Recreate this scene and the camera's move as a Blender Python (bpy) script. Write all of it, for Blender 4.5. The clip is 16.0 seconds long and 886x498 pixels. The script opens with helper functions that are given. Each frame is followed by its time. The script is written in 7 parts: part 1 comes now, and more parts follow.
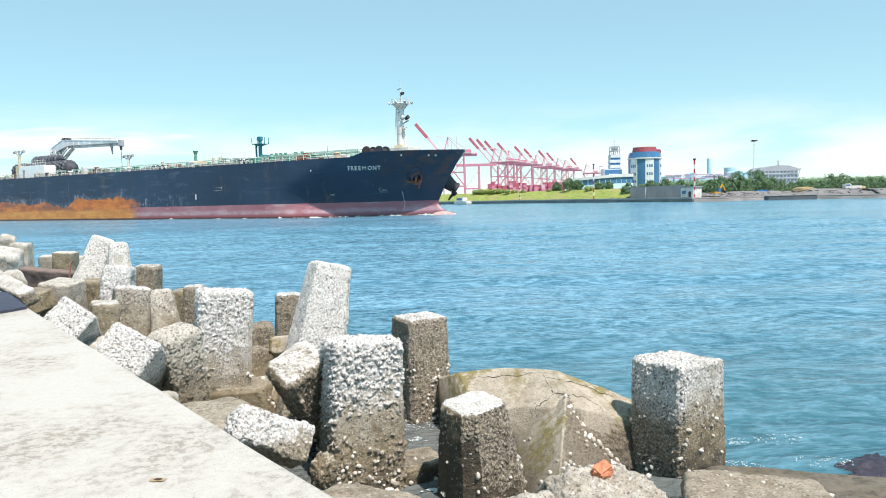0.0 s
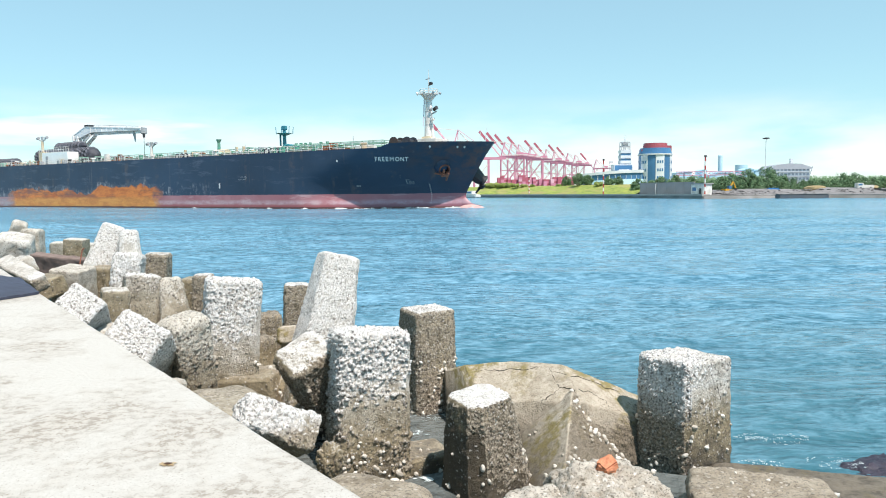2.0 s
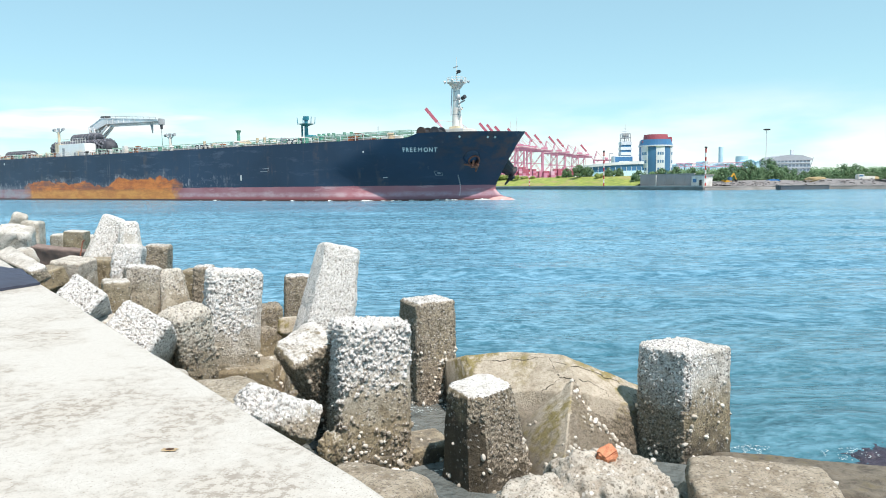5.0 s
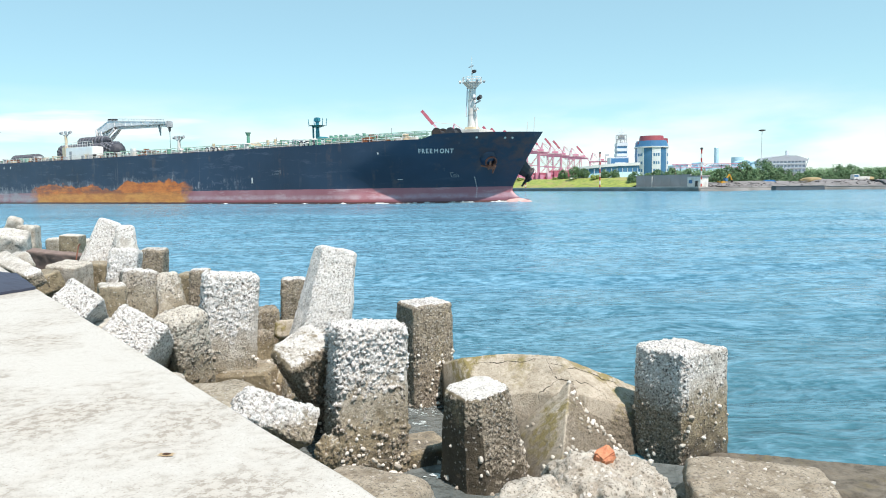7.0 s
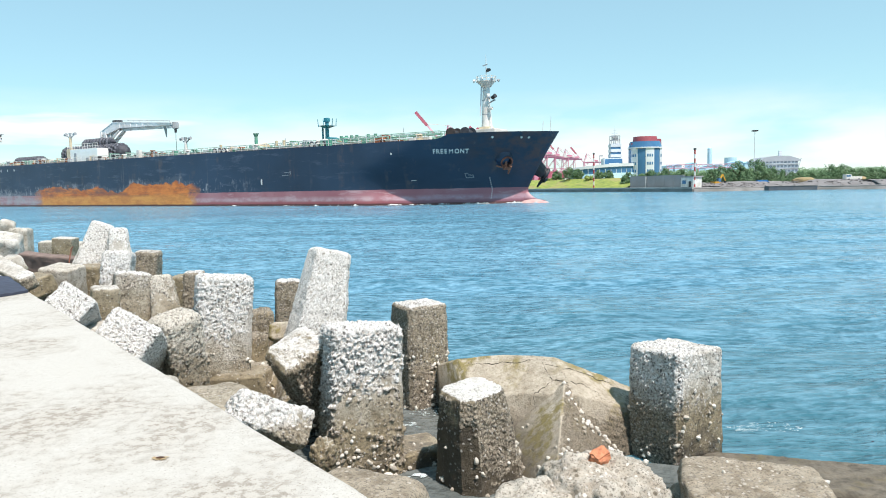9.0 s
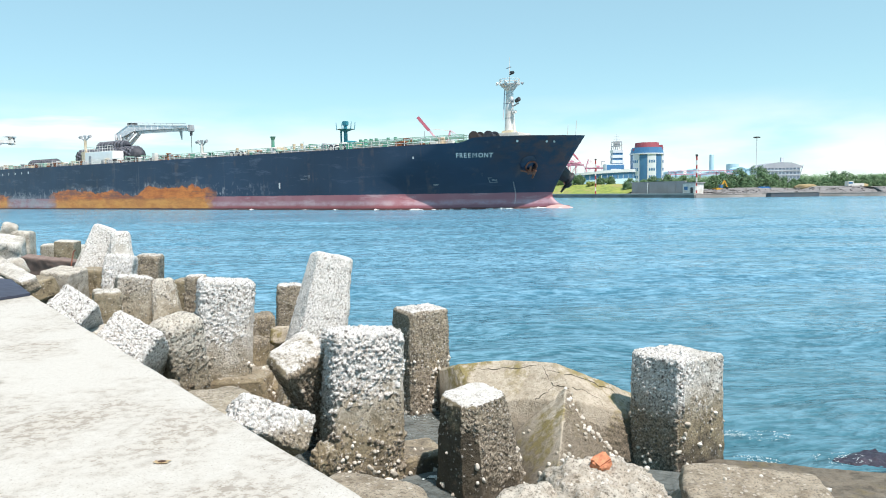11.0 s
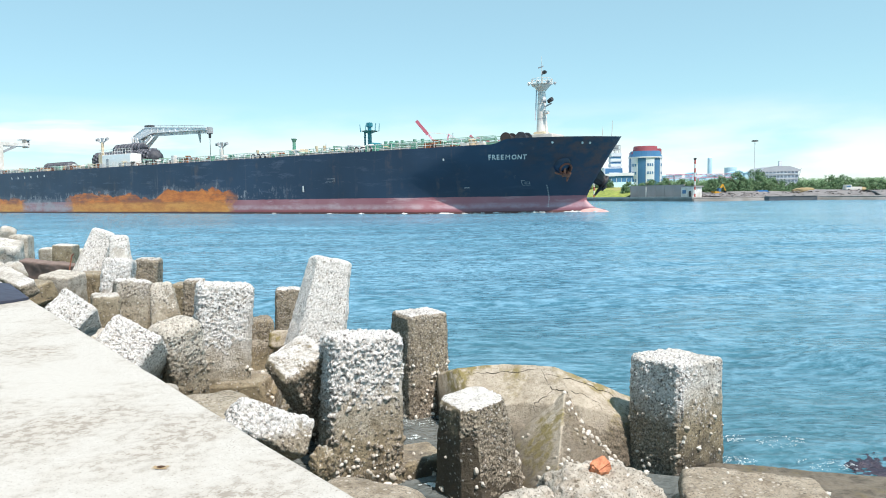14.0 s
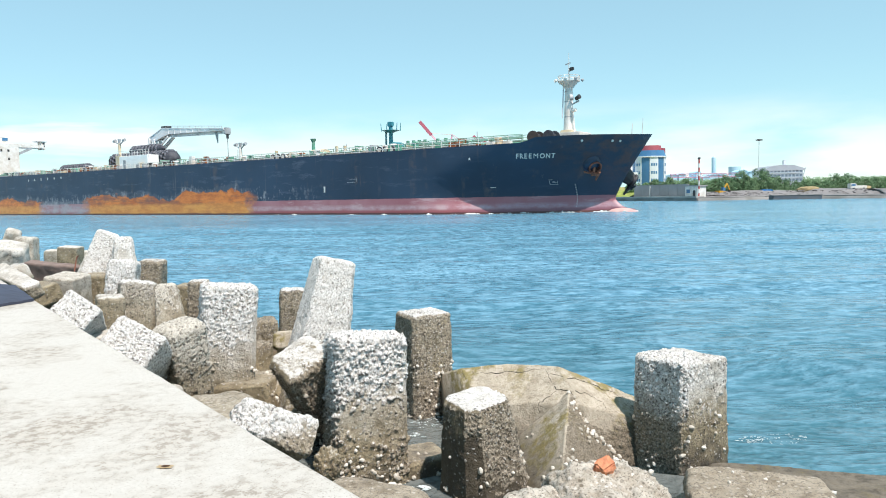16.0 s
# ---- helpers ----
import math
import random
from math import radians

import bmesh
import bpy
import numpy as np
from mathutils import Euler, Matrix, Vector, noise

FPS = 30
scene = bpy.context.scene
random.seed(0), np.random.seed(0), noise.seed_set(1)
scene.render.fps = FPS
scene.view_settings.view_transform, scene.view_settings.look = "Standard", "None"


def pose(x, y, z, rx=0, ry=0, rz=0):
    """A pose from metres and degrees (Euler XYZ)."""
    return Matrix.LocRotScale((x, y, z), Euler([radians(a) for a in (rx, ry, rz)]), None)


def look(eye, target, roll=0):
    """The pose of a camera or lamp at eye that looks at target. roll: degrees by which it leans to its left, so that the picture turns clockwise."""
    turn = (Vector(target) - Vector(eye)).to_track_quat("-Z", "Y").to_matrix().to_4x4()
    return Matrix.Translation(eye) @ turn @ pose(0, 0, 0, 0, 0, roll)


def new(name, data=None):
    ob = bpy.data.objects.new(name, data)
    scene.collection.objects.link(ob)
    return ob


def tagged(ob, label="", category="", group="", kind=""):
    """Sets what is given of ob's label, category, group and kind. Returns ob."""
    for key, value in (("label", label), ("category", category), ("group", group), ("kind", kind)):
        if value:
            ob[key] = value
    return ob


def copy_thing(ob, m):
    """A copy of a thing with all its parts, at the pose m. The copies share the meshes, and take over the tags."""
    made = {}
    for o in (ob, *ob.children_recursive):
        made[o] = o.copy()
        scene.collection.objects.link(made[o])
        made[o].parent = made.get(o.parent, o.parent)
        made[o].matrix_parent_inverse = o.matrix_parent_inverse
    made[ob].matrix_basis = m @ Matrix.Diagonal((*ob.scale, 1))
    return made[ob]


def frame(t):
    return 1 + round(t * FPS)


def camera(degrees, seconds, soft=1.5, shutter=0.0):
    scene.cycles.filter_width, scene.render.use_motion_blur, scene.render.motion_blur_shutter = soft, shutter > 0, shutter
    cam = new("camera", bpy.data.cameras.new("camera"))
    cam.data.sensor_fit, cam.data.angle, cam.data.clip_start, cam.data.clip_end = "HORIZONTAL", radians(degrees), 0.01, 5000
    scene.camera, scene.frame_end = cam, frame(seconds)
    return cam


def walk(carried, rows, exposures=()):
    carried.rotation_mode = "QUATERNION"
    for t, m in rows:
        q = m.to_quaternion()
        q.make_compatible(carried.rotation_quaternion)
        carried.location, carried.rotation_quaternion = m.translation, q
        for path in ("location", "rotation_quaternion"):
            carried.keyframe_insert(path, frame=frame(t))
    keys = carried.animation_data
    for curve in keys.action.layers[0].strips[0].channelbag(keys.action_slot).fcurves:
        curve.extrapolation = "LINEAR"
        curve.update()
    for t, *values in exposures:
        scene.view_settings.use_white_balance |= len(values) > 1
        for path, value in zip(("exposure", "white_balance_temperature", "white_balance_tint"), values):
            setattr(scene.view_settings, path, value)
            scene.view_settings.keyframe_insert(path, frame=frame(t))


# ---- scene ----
# ---- camera ----
cam = camera(64, 16.0, soft=1.0)
walk(cam, [
    (0.0, look((0.004, 0.014, 3.216), (0.378, 49.884, -0.367), -1.44)),
    (0.5, look((0.007, 0.002, 3.215), (0.365, 49.861, -0.523), -1.69)),
    (1.0, look((0.006, 0.001, 3.217), (-0.079, 49.832, -0.896), -1.18)),
    (1.5, look((0.000, 0.013, 3.215), (-0.113, 49.832, -1.032), -0.80)),
    (2.0, look((-0.001, 0.005, 3.213), (-0.209, 49.839, -0.848), -0.55)),
    (2.5, look((-0.001, -0.003, 3.202), (-0.283, 49.823, -0.951), -0.48)),
    (3.0, look((0.005, -0.000, 3.199), (-0.366, 49.807, -1.172), -0.79)),
    (3.5, look((0.003, 0.003, 3.198), (-0.296, 49.797, -1.320), -0.76)),
    (4.0, look((0.001, 0.002, 3.198), (-0.298, 49.783, -1.469), -0.67)),
    (6.5, look((-0.001, -0.001, 3.198), (-0.066, 49.795, -1.307), -0.83)),
    (7.0, look((-0.000, -0.000, 3.200), (-0.000, 49.800, -1.273), -0.92)),
    (7.5, look((-0.000, -0.003, 3.200), (0.090, 49.807, -1.151), -0.93)),
    (8.0, look((-0.001, 0.002, 3.201), (0.312, 49.818, -1.076), -0.88)),
    (8.5, look((0.001, -0.001, 3.201), (0.363, 49.807, -1.158), -1.00)),
    (9.0, look((0.001, 0.003, 3.200), (0.390, 49.809, -1.189), -1.12)),
    (11.5, look((-0.003, -0.001, 3.202), (0.280, 49.838, -0.796), -0.81)),
    (12.0, look((-0.002, -0.002, 3.204), (0.240, 49.837, -0.798), -0.86)),
    (12.5, look((-0.001, -0.000, 3.204), (0.271, 49.837, -0.813), -0.95)),
    (13.0, look((-0.002, 0.003, 3.202), (0.414, 49.845, -0.746), -1.00)),
    (13.5, look((-0.001, 0.002, 3.203), (0.466, 49.850, -0.666), -1.07)),
    (14.0, look((-0.005, 0.001, 3.204), (0.390, 49.856, -0.584), -0.86)),
    (14.5, look((-0.001, -0.003, 3.204), (0.283, 49.845, -0.681), -0.86)),
    (15.0, look((-0.003, -0.001, 3.204), (0.300, 49.849, -0.651), -0.85)),
    (15.5, look((-0.001, -0.003, 3.205), (0.158, 49.859, -0.508), -0.89)),
    (16.0, look((-0.002, -0.002, 3.200), (0.120, 49.857, -0.546), -1.11)),
])

# ---- world and sun ----
SUN_AZ, SUN_EL = radians(146), radians(61)      # clockwise from +y; height above the horizon
scene.view_settings.exposure = 0.56
world = bpy.data.worlds.new("sky")
scene.world = world
world.use_nodes = True


def build_sky():
    nt = world.node_tree
    nt.nodes.clear()
    out = nt.nodes.new("ShaderNodeOutputWorld")
    bg = nt.nodes.new("ShaderNodeBackground")
    sky = nt.nodes.new("ShaderNodeTexSky")
    sky.sky_type, sky.sun_disc = "NISHITA", False
    sky.sun_elevation, sky.sun_rotation = SUN_EL, SUN_AZ
    sky.air_density, sky.dust_density, sky.ozone_density = 1.0, 0.0, 1.0
    tint = nt.nodes.new("ShaderNodeMix")
    tint.data_type, tint.blend_type = "RGBA", "MULTIPLY"
    tint.inputs[0].default_value = 1.0
    tint.inputs[7].default_value = (0.80, 1.04, 1.05, 1)
    # thin cloud that thickens towards the horizon
    co = nt.nodes.new("ShaderNodeTexCoord")
    mp = nt.nodes.new("ShaderNodeMapping")
    mp.inputs["Scale"].default_value = (2.2, 2.2, 9.0)
    mp.inputs["Location"].default_value = (0.35, 0.1, 0.2)
    no = nt.nodes.new("ShaderNodeTexNoise")
    no.inputs["Scale"].default_value, no.inputs["Detail"].default_value, no.inputs["Roughness"].default_value = 1.6, 6.0, 0.5
    ra = nt.nodes.new("ShaderNodeMapRange")
    ra.inputs["From Min"].default_value, ra.inputs["From Max"].default_value = 0.43, 0.60
    sep = nt.nodes.new("ShaderNodeSeparateXYZ")
    low = nt.nodes.new("ShaderNodeMapRange")
    low.inputs["From Min"].default_value, low.inputs["From Max"].default_value = 0.13, 0.03
    mul = nt.nodes.new("ShaderNodeMath")
    mul.operation = "MULTIPLY"
    mix = nt.nodes.new("ShaderNodeMix")
    mix.data_type = "RGBA"
    mix.inputs[7].default_value = (6.6, 6.9, 7.0, 1)
    veil = nt.nodes.new("ShaderNodeMix")        # high thin haze that evens the blue
    veil.data_type = "RGBA"
    veil.inputs[0].default_value = 0.5
    veil.inputs[7].default_value = (3.1, 4.85, 5.15, 1)
    ln = nt.links.new
    ln(sky.outputs[0], tint.inputs[6])
    ln(co.outputs["Generated"], mp.inputs[0]), ln(mp.outputs[0], no.inputs["Vector"])
    ln(no.outputs[0], ra.inputs[0]), ln(co.outputs["Generated"], sep.inputs[0]), ln(sep.outputs[2], low.inputs[0])
    ln(ra.outputs[0], mul.inputs[0]), ln(low.outputs[0], mul.inputs[1])
    # a low bank of cumulus over the stern
    off = nt.nodes.new("ShaderNodeMapping")
    off.inputs["Scale"].default_value = (7.5, 7.5, 55.0)
    off.inputs["Location"].default_value = (0.45 * 7.5, -0.88 * 7.5, -0.077 * 55.0)
    far = nt.nodes.new("ShaderNodeVectorMath")
    far.operation = "LENGTH"
    puff = nt.nodes.new("ShaderNodeTexNoise")
    puff.inputs["Scale"].default_value, puff.inputs["Detail"].default_value = 1.3, 7.0
    ln(co.outputs["Generated"], off.inputs[0]), ln(off.outputs[0], far.inputs[0]), ln(off.outputs[0], puff.inputs["Vector"])
    body = nt.nodes.new("ShaderNodeMath")
    body.operation, body.inputs[1].default_value = "MULTIPLY_ADD", 2.4
    edge = nt.nodes.new("ShaderNodeMapRange")
    for key, v in (("From Min", 2.5), ("From Max", 1.7), ("To Min", 0.0), ("To Max", 0.85)):
        edge.inputs[key].default_value = v
    ln(puff.outputs[0], body.inputs[0]), ln(far.outputs["Value"], body.inputs[2]), ln(body.outputs[0], edge.inputs[0])
    both = nt.nodes.new("ShaderNodeMath")
    both.operation = "MAXIMUM"
    ln(mul.outputs[0], both.inputs[0]), ln(edge.outputs[0], both.inputs[1]), ln(both.outputs[0], mix.inputs[0])
    ln(tint.outputs[2], veil.inputs[6]), ln(veil.outputs[2], mix.inputs[6]), ln(mix.outputs[2], bg.inputs[0]), ln(bg.outputs[0], out.inputs[0])
    bg.inputs[1].default_value = 0.112


build_sky()
sun = new("sun", bpy.data.lights.new("sun", "SUN"))
sun.data.energy, sun.data.angle, sun.data.color = 4.0, radians(0.53), (1.0, 0.905, 0.845)
sun_way = Vector((math.sin(SUN_AZ) * math.cos(SUN_EL), math.cos(SUN_AZ) * math.cos(SUN_EL), math.sin(SUN_EL)))
sun.matrix_world = look(sun_way * 60, (0, 0, 0))


# ---- materials ----
def material(name, color, rough=0.6, metal=0.0, color2=None, scale=4.0, detail=6.0, bump=0.0, bump_scale=None, lo=0.35, hi=0.65, spec=0.5):
    """A surface of two colours mixed by noise, with fine relief."""
    m = bpy.data.materials.new(name)
    m.use_nodes = True
    nt = m.node_tree
    b = nt.nodes["Principled BSDF"]
    b.inputs["Roughness"].default_value, b.inputs["Metallic"].default_value = rough, metal
    b.inputs["Specular IOR Level"].default_value = spec
    co = nt.nodes.new("ShaderNodeTexCoord")
    c2 = color2 or tuple(c * 0.75 for c in color)
    no = noise_node(nt, co.outputs["Object"], scale, detail)
    mix = mix_node(nt, span(nt, no, lo, hi), color, c2)
    nt.links.new(mix, b.inputs["Base Color"])
    if bump:
        bp = nt.nodes.new("ShaderNodeBump")
        bp.inputs["Strength"].default_value, bp.inputs["Distance"].default_value = bump, 0.02
        nt.links.new(noise_node(nt, co.outputs["Object"], bump_scale or scale * 6, 6), bp.inputs["Height"])
        nt.links.new(bp.outputs[0], b.inputs["Normal"])
    return m


def noise_node(nt, vec, scale, detail=6.0, rough=0.55):
    no = nt.nodes.new("ShaderNodeTexNoise")
    no.inputs["Scale"].default_value, no.inputs["Detail"].default_value, no.inputs["Roughness"].default_value = scale, detail, rough
    nt.links.new(vec, no.inputs["Vector"])
    return no.outputs[0]


def span(nt, value, lo, hi, a=0.0, b=1.0):
    r = nt.nodes.new("ShaderNodeMapRange")
    for key, v in (("From Min", lo), ("From Max", hi), ("To Min", a), ("To Max", b)):
        r.inputs[key].default_value = v
    nt.links.new(value, r.inputs[0])
    return r.outputs[0]


def mix_node(nt, fac, a, b):
    x = nt.nodes.new("ShaderNodeMix")
    x.data_type = "RGBA"
    for s, v in ((0, fac), (6, a), (7, b)):
        if isinstance(v, (int, float)):
            x.inputs[s].default_value = v
        elif isinstance(v, tuple):
            x.inputs[s].default_value = (*v, 1)
        else:
            nt.links.new(v, x.inputs[s])
    return x.outputs[2]


def calc(nt, op, a, b=0.0):
    x = nt.nodes.new("ShaderNodeMath")
    x.operation = op
    for s, v in ((0, a), (1, b)):
        if isinstance(v, (int, float)):
            x.inputs[s].default_value = v
        else:
            nt.links.new(v, x.inputs[s])
    return x.outputs[0]


def axis(nt, vec, i):
    s = nt.nodes.new("ShaderNodeSeparateXYZ")
    nt.links.new(vec, s.inputs[0])
    return s.outputs[i]


def stretched(nt, vec, sx, sy, sz):
    m = nt.nodes.new("ShaderNodeMapping")
    m.inputs["Scale"].default_value = (sx, sy, sz)
    nt.links.new(vec, m.inputs[0])
    return m.outputs[0]


def blank(name, rough=0.7):
    m = bpy.data.materials.new(name)
    m.use_nodes = True
    b = m.node_tree.nodes["Principled BSDF"]
    b.inputs["Roughness"].default_value = rough
    return m, m.node_tree, b


def relief(nt, b, height, strength, distance):
    bp = nt.nodes.new("ShaderNodeBump")
    bp.inputs["Strength"].default_value, bp.inputs["Distance"].default_value = strength, distance
    nt.links.new(height, bp.inputs["Height"])
    nt.links.new(bp.outputs[0], b.inputs["Normal"])


def block_concrete(name="block_concrete", lift=0.07, thick=1.0, own_tone=1.0, cap=0.22, soak=0.0):
    """Breakwater concrete: bleached towards each block's head, grey-beige below, brown growth and a dark wet foot at
    the tide; oysters white above and brown below; up-facing faces carry painted sunlight.
    """
    m, nt, b = blank(name, 0.85)
    geo, info, co = nt.nodes.new("ShaderNodeNewGeometry"), nt.nodes.new("ShaderNodeObjectInfo"), nt.nodes.new("ShaderNodeTexCoord")
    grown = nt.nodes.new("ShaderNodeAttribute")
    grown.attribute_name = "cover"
    p = geo.outputs["Position"]
    big, mid, fine = noise_node(nt, p, 1.6, 4), noise_node(nt, p, 7, 6, 0.65), noise_node(nt, p, 42, 4, 0.78)
    tiny = noise_node(nt, p, 120, 3, 0.75)
    z, head = axis(nt, p, 2), axis(nt, co.outputs["Generated"], 2)
    wander = calc(nt, "ADD", calc(nt, "MULTIPLY", calc(nt, "SUBTRACT", big, 0.5), 0.9), calc(nt, "MULTIPLY", calc(nt, "SUBTRACT", mid, 0.5), 0.9))
    shift = calc(nt, "MULTIPLY", calc(nt, "SUBTRACT", info.outputs["Random"], 0.5), 0.10)
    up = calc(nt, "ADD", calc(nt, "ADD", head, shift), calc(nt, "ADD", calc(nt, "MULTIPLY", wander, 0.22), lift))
    # up-facing faces are paled as well, sunlight put into the colour
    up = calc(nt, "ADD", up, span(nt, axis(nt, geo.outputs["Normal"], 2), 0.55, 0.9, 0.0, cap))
    tide = calc(nt, "ADD", z, calc(nt, "MULTIPLY", wander, 0.8))
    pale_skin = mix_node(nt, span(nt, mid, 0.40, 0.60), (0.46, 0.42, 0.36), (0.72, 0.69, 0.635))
    plain = mix_node(nt, span(nt, mid, 0.32, 0.66), (0.37, 0.33, 0.255), (0.54, 0.495, 0.41))
    tan = mix_node(nt, span(nt, mid, 0.3, 0.7), (0.215, 0.172, 0.104), (0.41, 0.345, 0.225))
    wet = mix_node(nt, span(nt, mid, 0.3, 0.7), (0.05, 0.042, 0.03), (0.125, 0.10, 0.065))
    col = mix_node(nt, span(nt, tide, 0.50 + soak, 0.80 + soak), wet, tan)
    col = mix_node(nt, calc(nt, "MULTIPLY", span(nt, up, 0.50, 0.78), span(nt, tide, 0.9 + soak, 1.4 + soak)), col, plain)
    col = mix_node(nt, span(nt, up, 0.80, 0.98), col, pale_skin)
    # salt crust and the sun on it share this pale up-facing colour
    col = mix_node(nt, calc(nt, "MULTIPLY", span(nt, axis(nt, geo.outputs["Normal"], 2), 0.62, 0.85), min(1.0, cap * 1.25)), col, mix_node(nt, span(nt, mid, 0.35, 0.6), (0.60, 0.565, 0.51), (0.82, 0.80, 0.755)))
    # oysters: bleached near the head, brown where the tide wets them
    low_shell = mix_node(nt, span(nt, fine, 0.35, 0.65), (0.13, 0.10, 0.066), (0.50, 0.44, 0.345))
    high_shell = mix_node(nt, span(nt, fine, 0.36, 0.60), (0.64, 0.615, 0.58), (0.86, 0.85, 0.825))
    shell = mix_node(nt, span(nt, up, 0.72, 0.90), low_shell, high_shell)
    # grooves between plates keep the darker base, their dirt and shade in one colour
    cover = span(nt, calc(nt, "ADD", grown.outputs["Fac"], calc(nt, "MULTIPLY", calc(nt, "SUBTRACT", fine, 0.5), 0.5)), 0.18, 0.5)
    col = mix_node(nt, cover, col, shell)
    # dark olive tufts of weed and small mussels on the flanks below the bleached head
    tuft = calc(nt, "MULTIPLY", span(nt, noise_node(nt, p, 17, 4, 0.7), 0.54, 0.60), span(nt, up, 0.86, 0.70))
    tuft = calc(nt, "MULTIPLY", tuft, span(nt, noise_node(nt, p, 3.1, 3), 0.40, 0.60))
    col = mix_node(nt, calc(nt, "MULTIPLY", tuft, 0.75), col, (0.085, 0.070, 0.040))
    # each block has weathered to its own tone
    own = mix_node(nt, info.outputs["Random"], (0.80, 0.76, 0.68), (1.0, 1.0, 0.98))
    tone = nt.nodes.new("ShaderNodeMix")
    tone.data_type, tone.blend_type = "RGBA", "MULTIPLY"
    tone.inputs[0].default_value = own_tone
    nt.links.new(col, tone.inputs[6]), nt.links.new(own, tone.inputs[7])
    col = tone.outputs[2]
    # pits and dirt in the rough skin
    speck = span(nt, fine, 0.465 + 0.015 * thick, 0.40, 0.0, 0.75)
    speck = calc(nt, "MULTIPLY", speck, span(nt, noise_node(nt, p, 2.6, 3), 0.36, 0.62, 0.4, 1.0))
    col = mix_node(nt, speck, col, (0.14, 0.12, 0.095))
    col = mix_node(nt, span(nt, tiny, 0.41, 0.35, 0.0, 0.45), col, (0.17, 0.145, 0.115))
    # small shells and gaps between them: pale chips, clustered holes with painted shade
    jog = nt.nodes.new("ShaderNodeVectorMath")
    jog.operation, jog.inputs[1].default_value = "MULTIPLY_ADD", (0.035, 0.035, 0.035)
    ripple = nt.nodes.new("ShaderNodeTexNoise")
    ripple.inputs["Scale"].default_value = 30.0
    nt.links.new(p, ripple.inputs["Vector"])
    nt.links.new(ripple.outputs["Color"], jog.inputs[0]), nt.links.new(p, jog.inputs[2])
    chips = nt.nodes.new("ShaderNodeTexVoronoi")
    chips.inputs["Scale"].default_value = 44.0
    nt.links.new(jog.outputs[0], chips.inputs["Vector"])
    luck = axis(nt, chips.outputs["Color"], 0)
    herd = span(nt, noise_node(nt, p, 9, 3), 0.40, 0.62, 0.0, 0.05 + 0.16 * max(0.0, thick))
    herd = calc(nt, "MULTIPLY", herd, span(nt, grown.outputs["Fac"], 0.0, 0.5, 0.6, 1.5))
    hole = calc(nt, "MULTIPLY", span(nt, calc(nt, "ADD", luck, herd), 0.99, 1.03), span(nt, chips.outputs["Distance"], 0.62, 0.40))
    chip = calc(nt, "MULTIPLY", span(nt, calc(nt, "SUBTRACT", luck, calc(nt, "MULTIPLY", herd, 0.6)), 0.10, 0.05), span(nt, chips.outputs["Distance"], 0.50, 0.36))
    col = mix_node(nt, calc(nt, "MULTIPLY", chip, span(nt, tide, 0.3, 0.7, 0.0, 0.6)), col, (0.66, 0.63, 0.58))
    col = mix_node(nt, calc(nt, "MULTIPLY", hole, 0.8), col, (0.085, 0.075, 0.066))
    nt.links.new(col, b.inputs["Base Color"])
    nt.links.new(span(nt, tide, 0.35, 0.65, 0.35, 0.9), b.inputs["Roughness"])
    lumps = calc(nt, "MULTIPLY", calc(nt, "SUBTRACT", chip, hole), 0.5)
    relief(nt, b, calc(nt, "ADD", calc(nt, "ADD", calc(nt, "MULTIPLY", mid, 0.5), lumps), calc(nt, "ADD", fine, calc(nt, "MULTIPLY", tiny, 0.5))), 0.8, 0.026)
    return m


def smooth_concrete():
    """Worn tan concrete with fine pores and faint weed."""
    m, nt, b = blank("smooth_concrete", 0.8)
    geo = nt.nodes.new("ShaderNodeNewGeometry")
    p = geo.outputs["Position"]
    big, mid, fine = noise_node(nt, p, 1.6, 5), noise_node(nt, p, 8, 7, 0.7), noise_node(nt, p, 70, 4, 0.6)
    z = axis(nt, p, 2)
    col = mix_node(nt, span(nt, mid, 0.40, 0.62), (0.50, 0.44, 0.35), (0.35, 0.30, 0.225))
    weed = calc(nt, "MULTIPLY", span(nt, big, 0.50, 0.58), span(nt, mid, 0.42, 0.54))
    col = mix_node(nt, calc(nt, "MULTIPLY", weed, 0.9), col, (0.235, 0.19, 0.06))
    col = mix_node(nt, span(nt, noise_node(nt, p, 30, 5, 0.75), 0.46, 0.38, 0, 0.6), col, (0.16, 0.13, 0.09))
    low = calc(nt, "ADD", z, calc(nt, "MULTIPLY", calc(nt, "SUBTRACT", mid, 0.5), 0.7))
    col = mix_node(nt, span(nt, low, 0.95, 0.55), col, (0.085, 0.07, 0.05))
    col = mix_node(nt, span(nt, fine, 0.40, 0.30, 0, 0.6), col, (0.10, 0.085, 0.065))
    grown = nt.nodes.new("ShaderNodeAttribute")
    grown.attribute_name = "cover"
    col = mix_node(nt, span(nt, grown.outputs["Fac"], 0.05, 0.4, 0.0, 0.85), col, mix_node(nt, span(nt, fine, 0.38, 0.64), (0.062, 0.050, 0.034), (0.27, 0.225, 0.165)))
    nt.links.new(col, b.inputs["Base Color"])
    relief(nt, b, calc(nt, "ADD", mid, calc(nt, "MULTIPLY", fine, 0.5)), 0.9, 0.024)
    return m


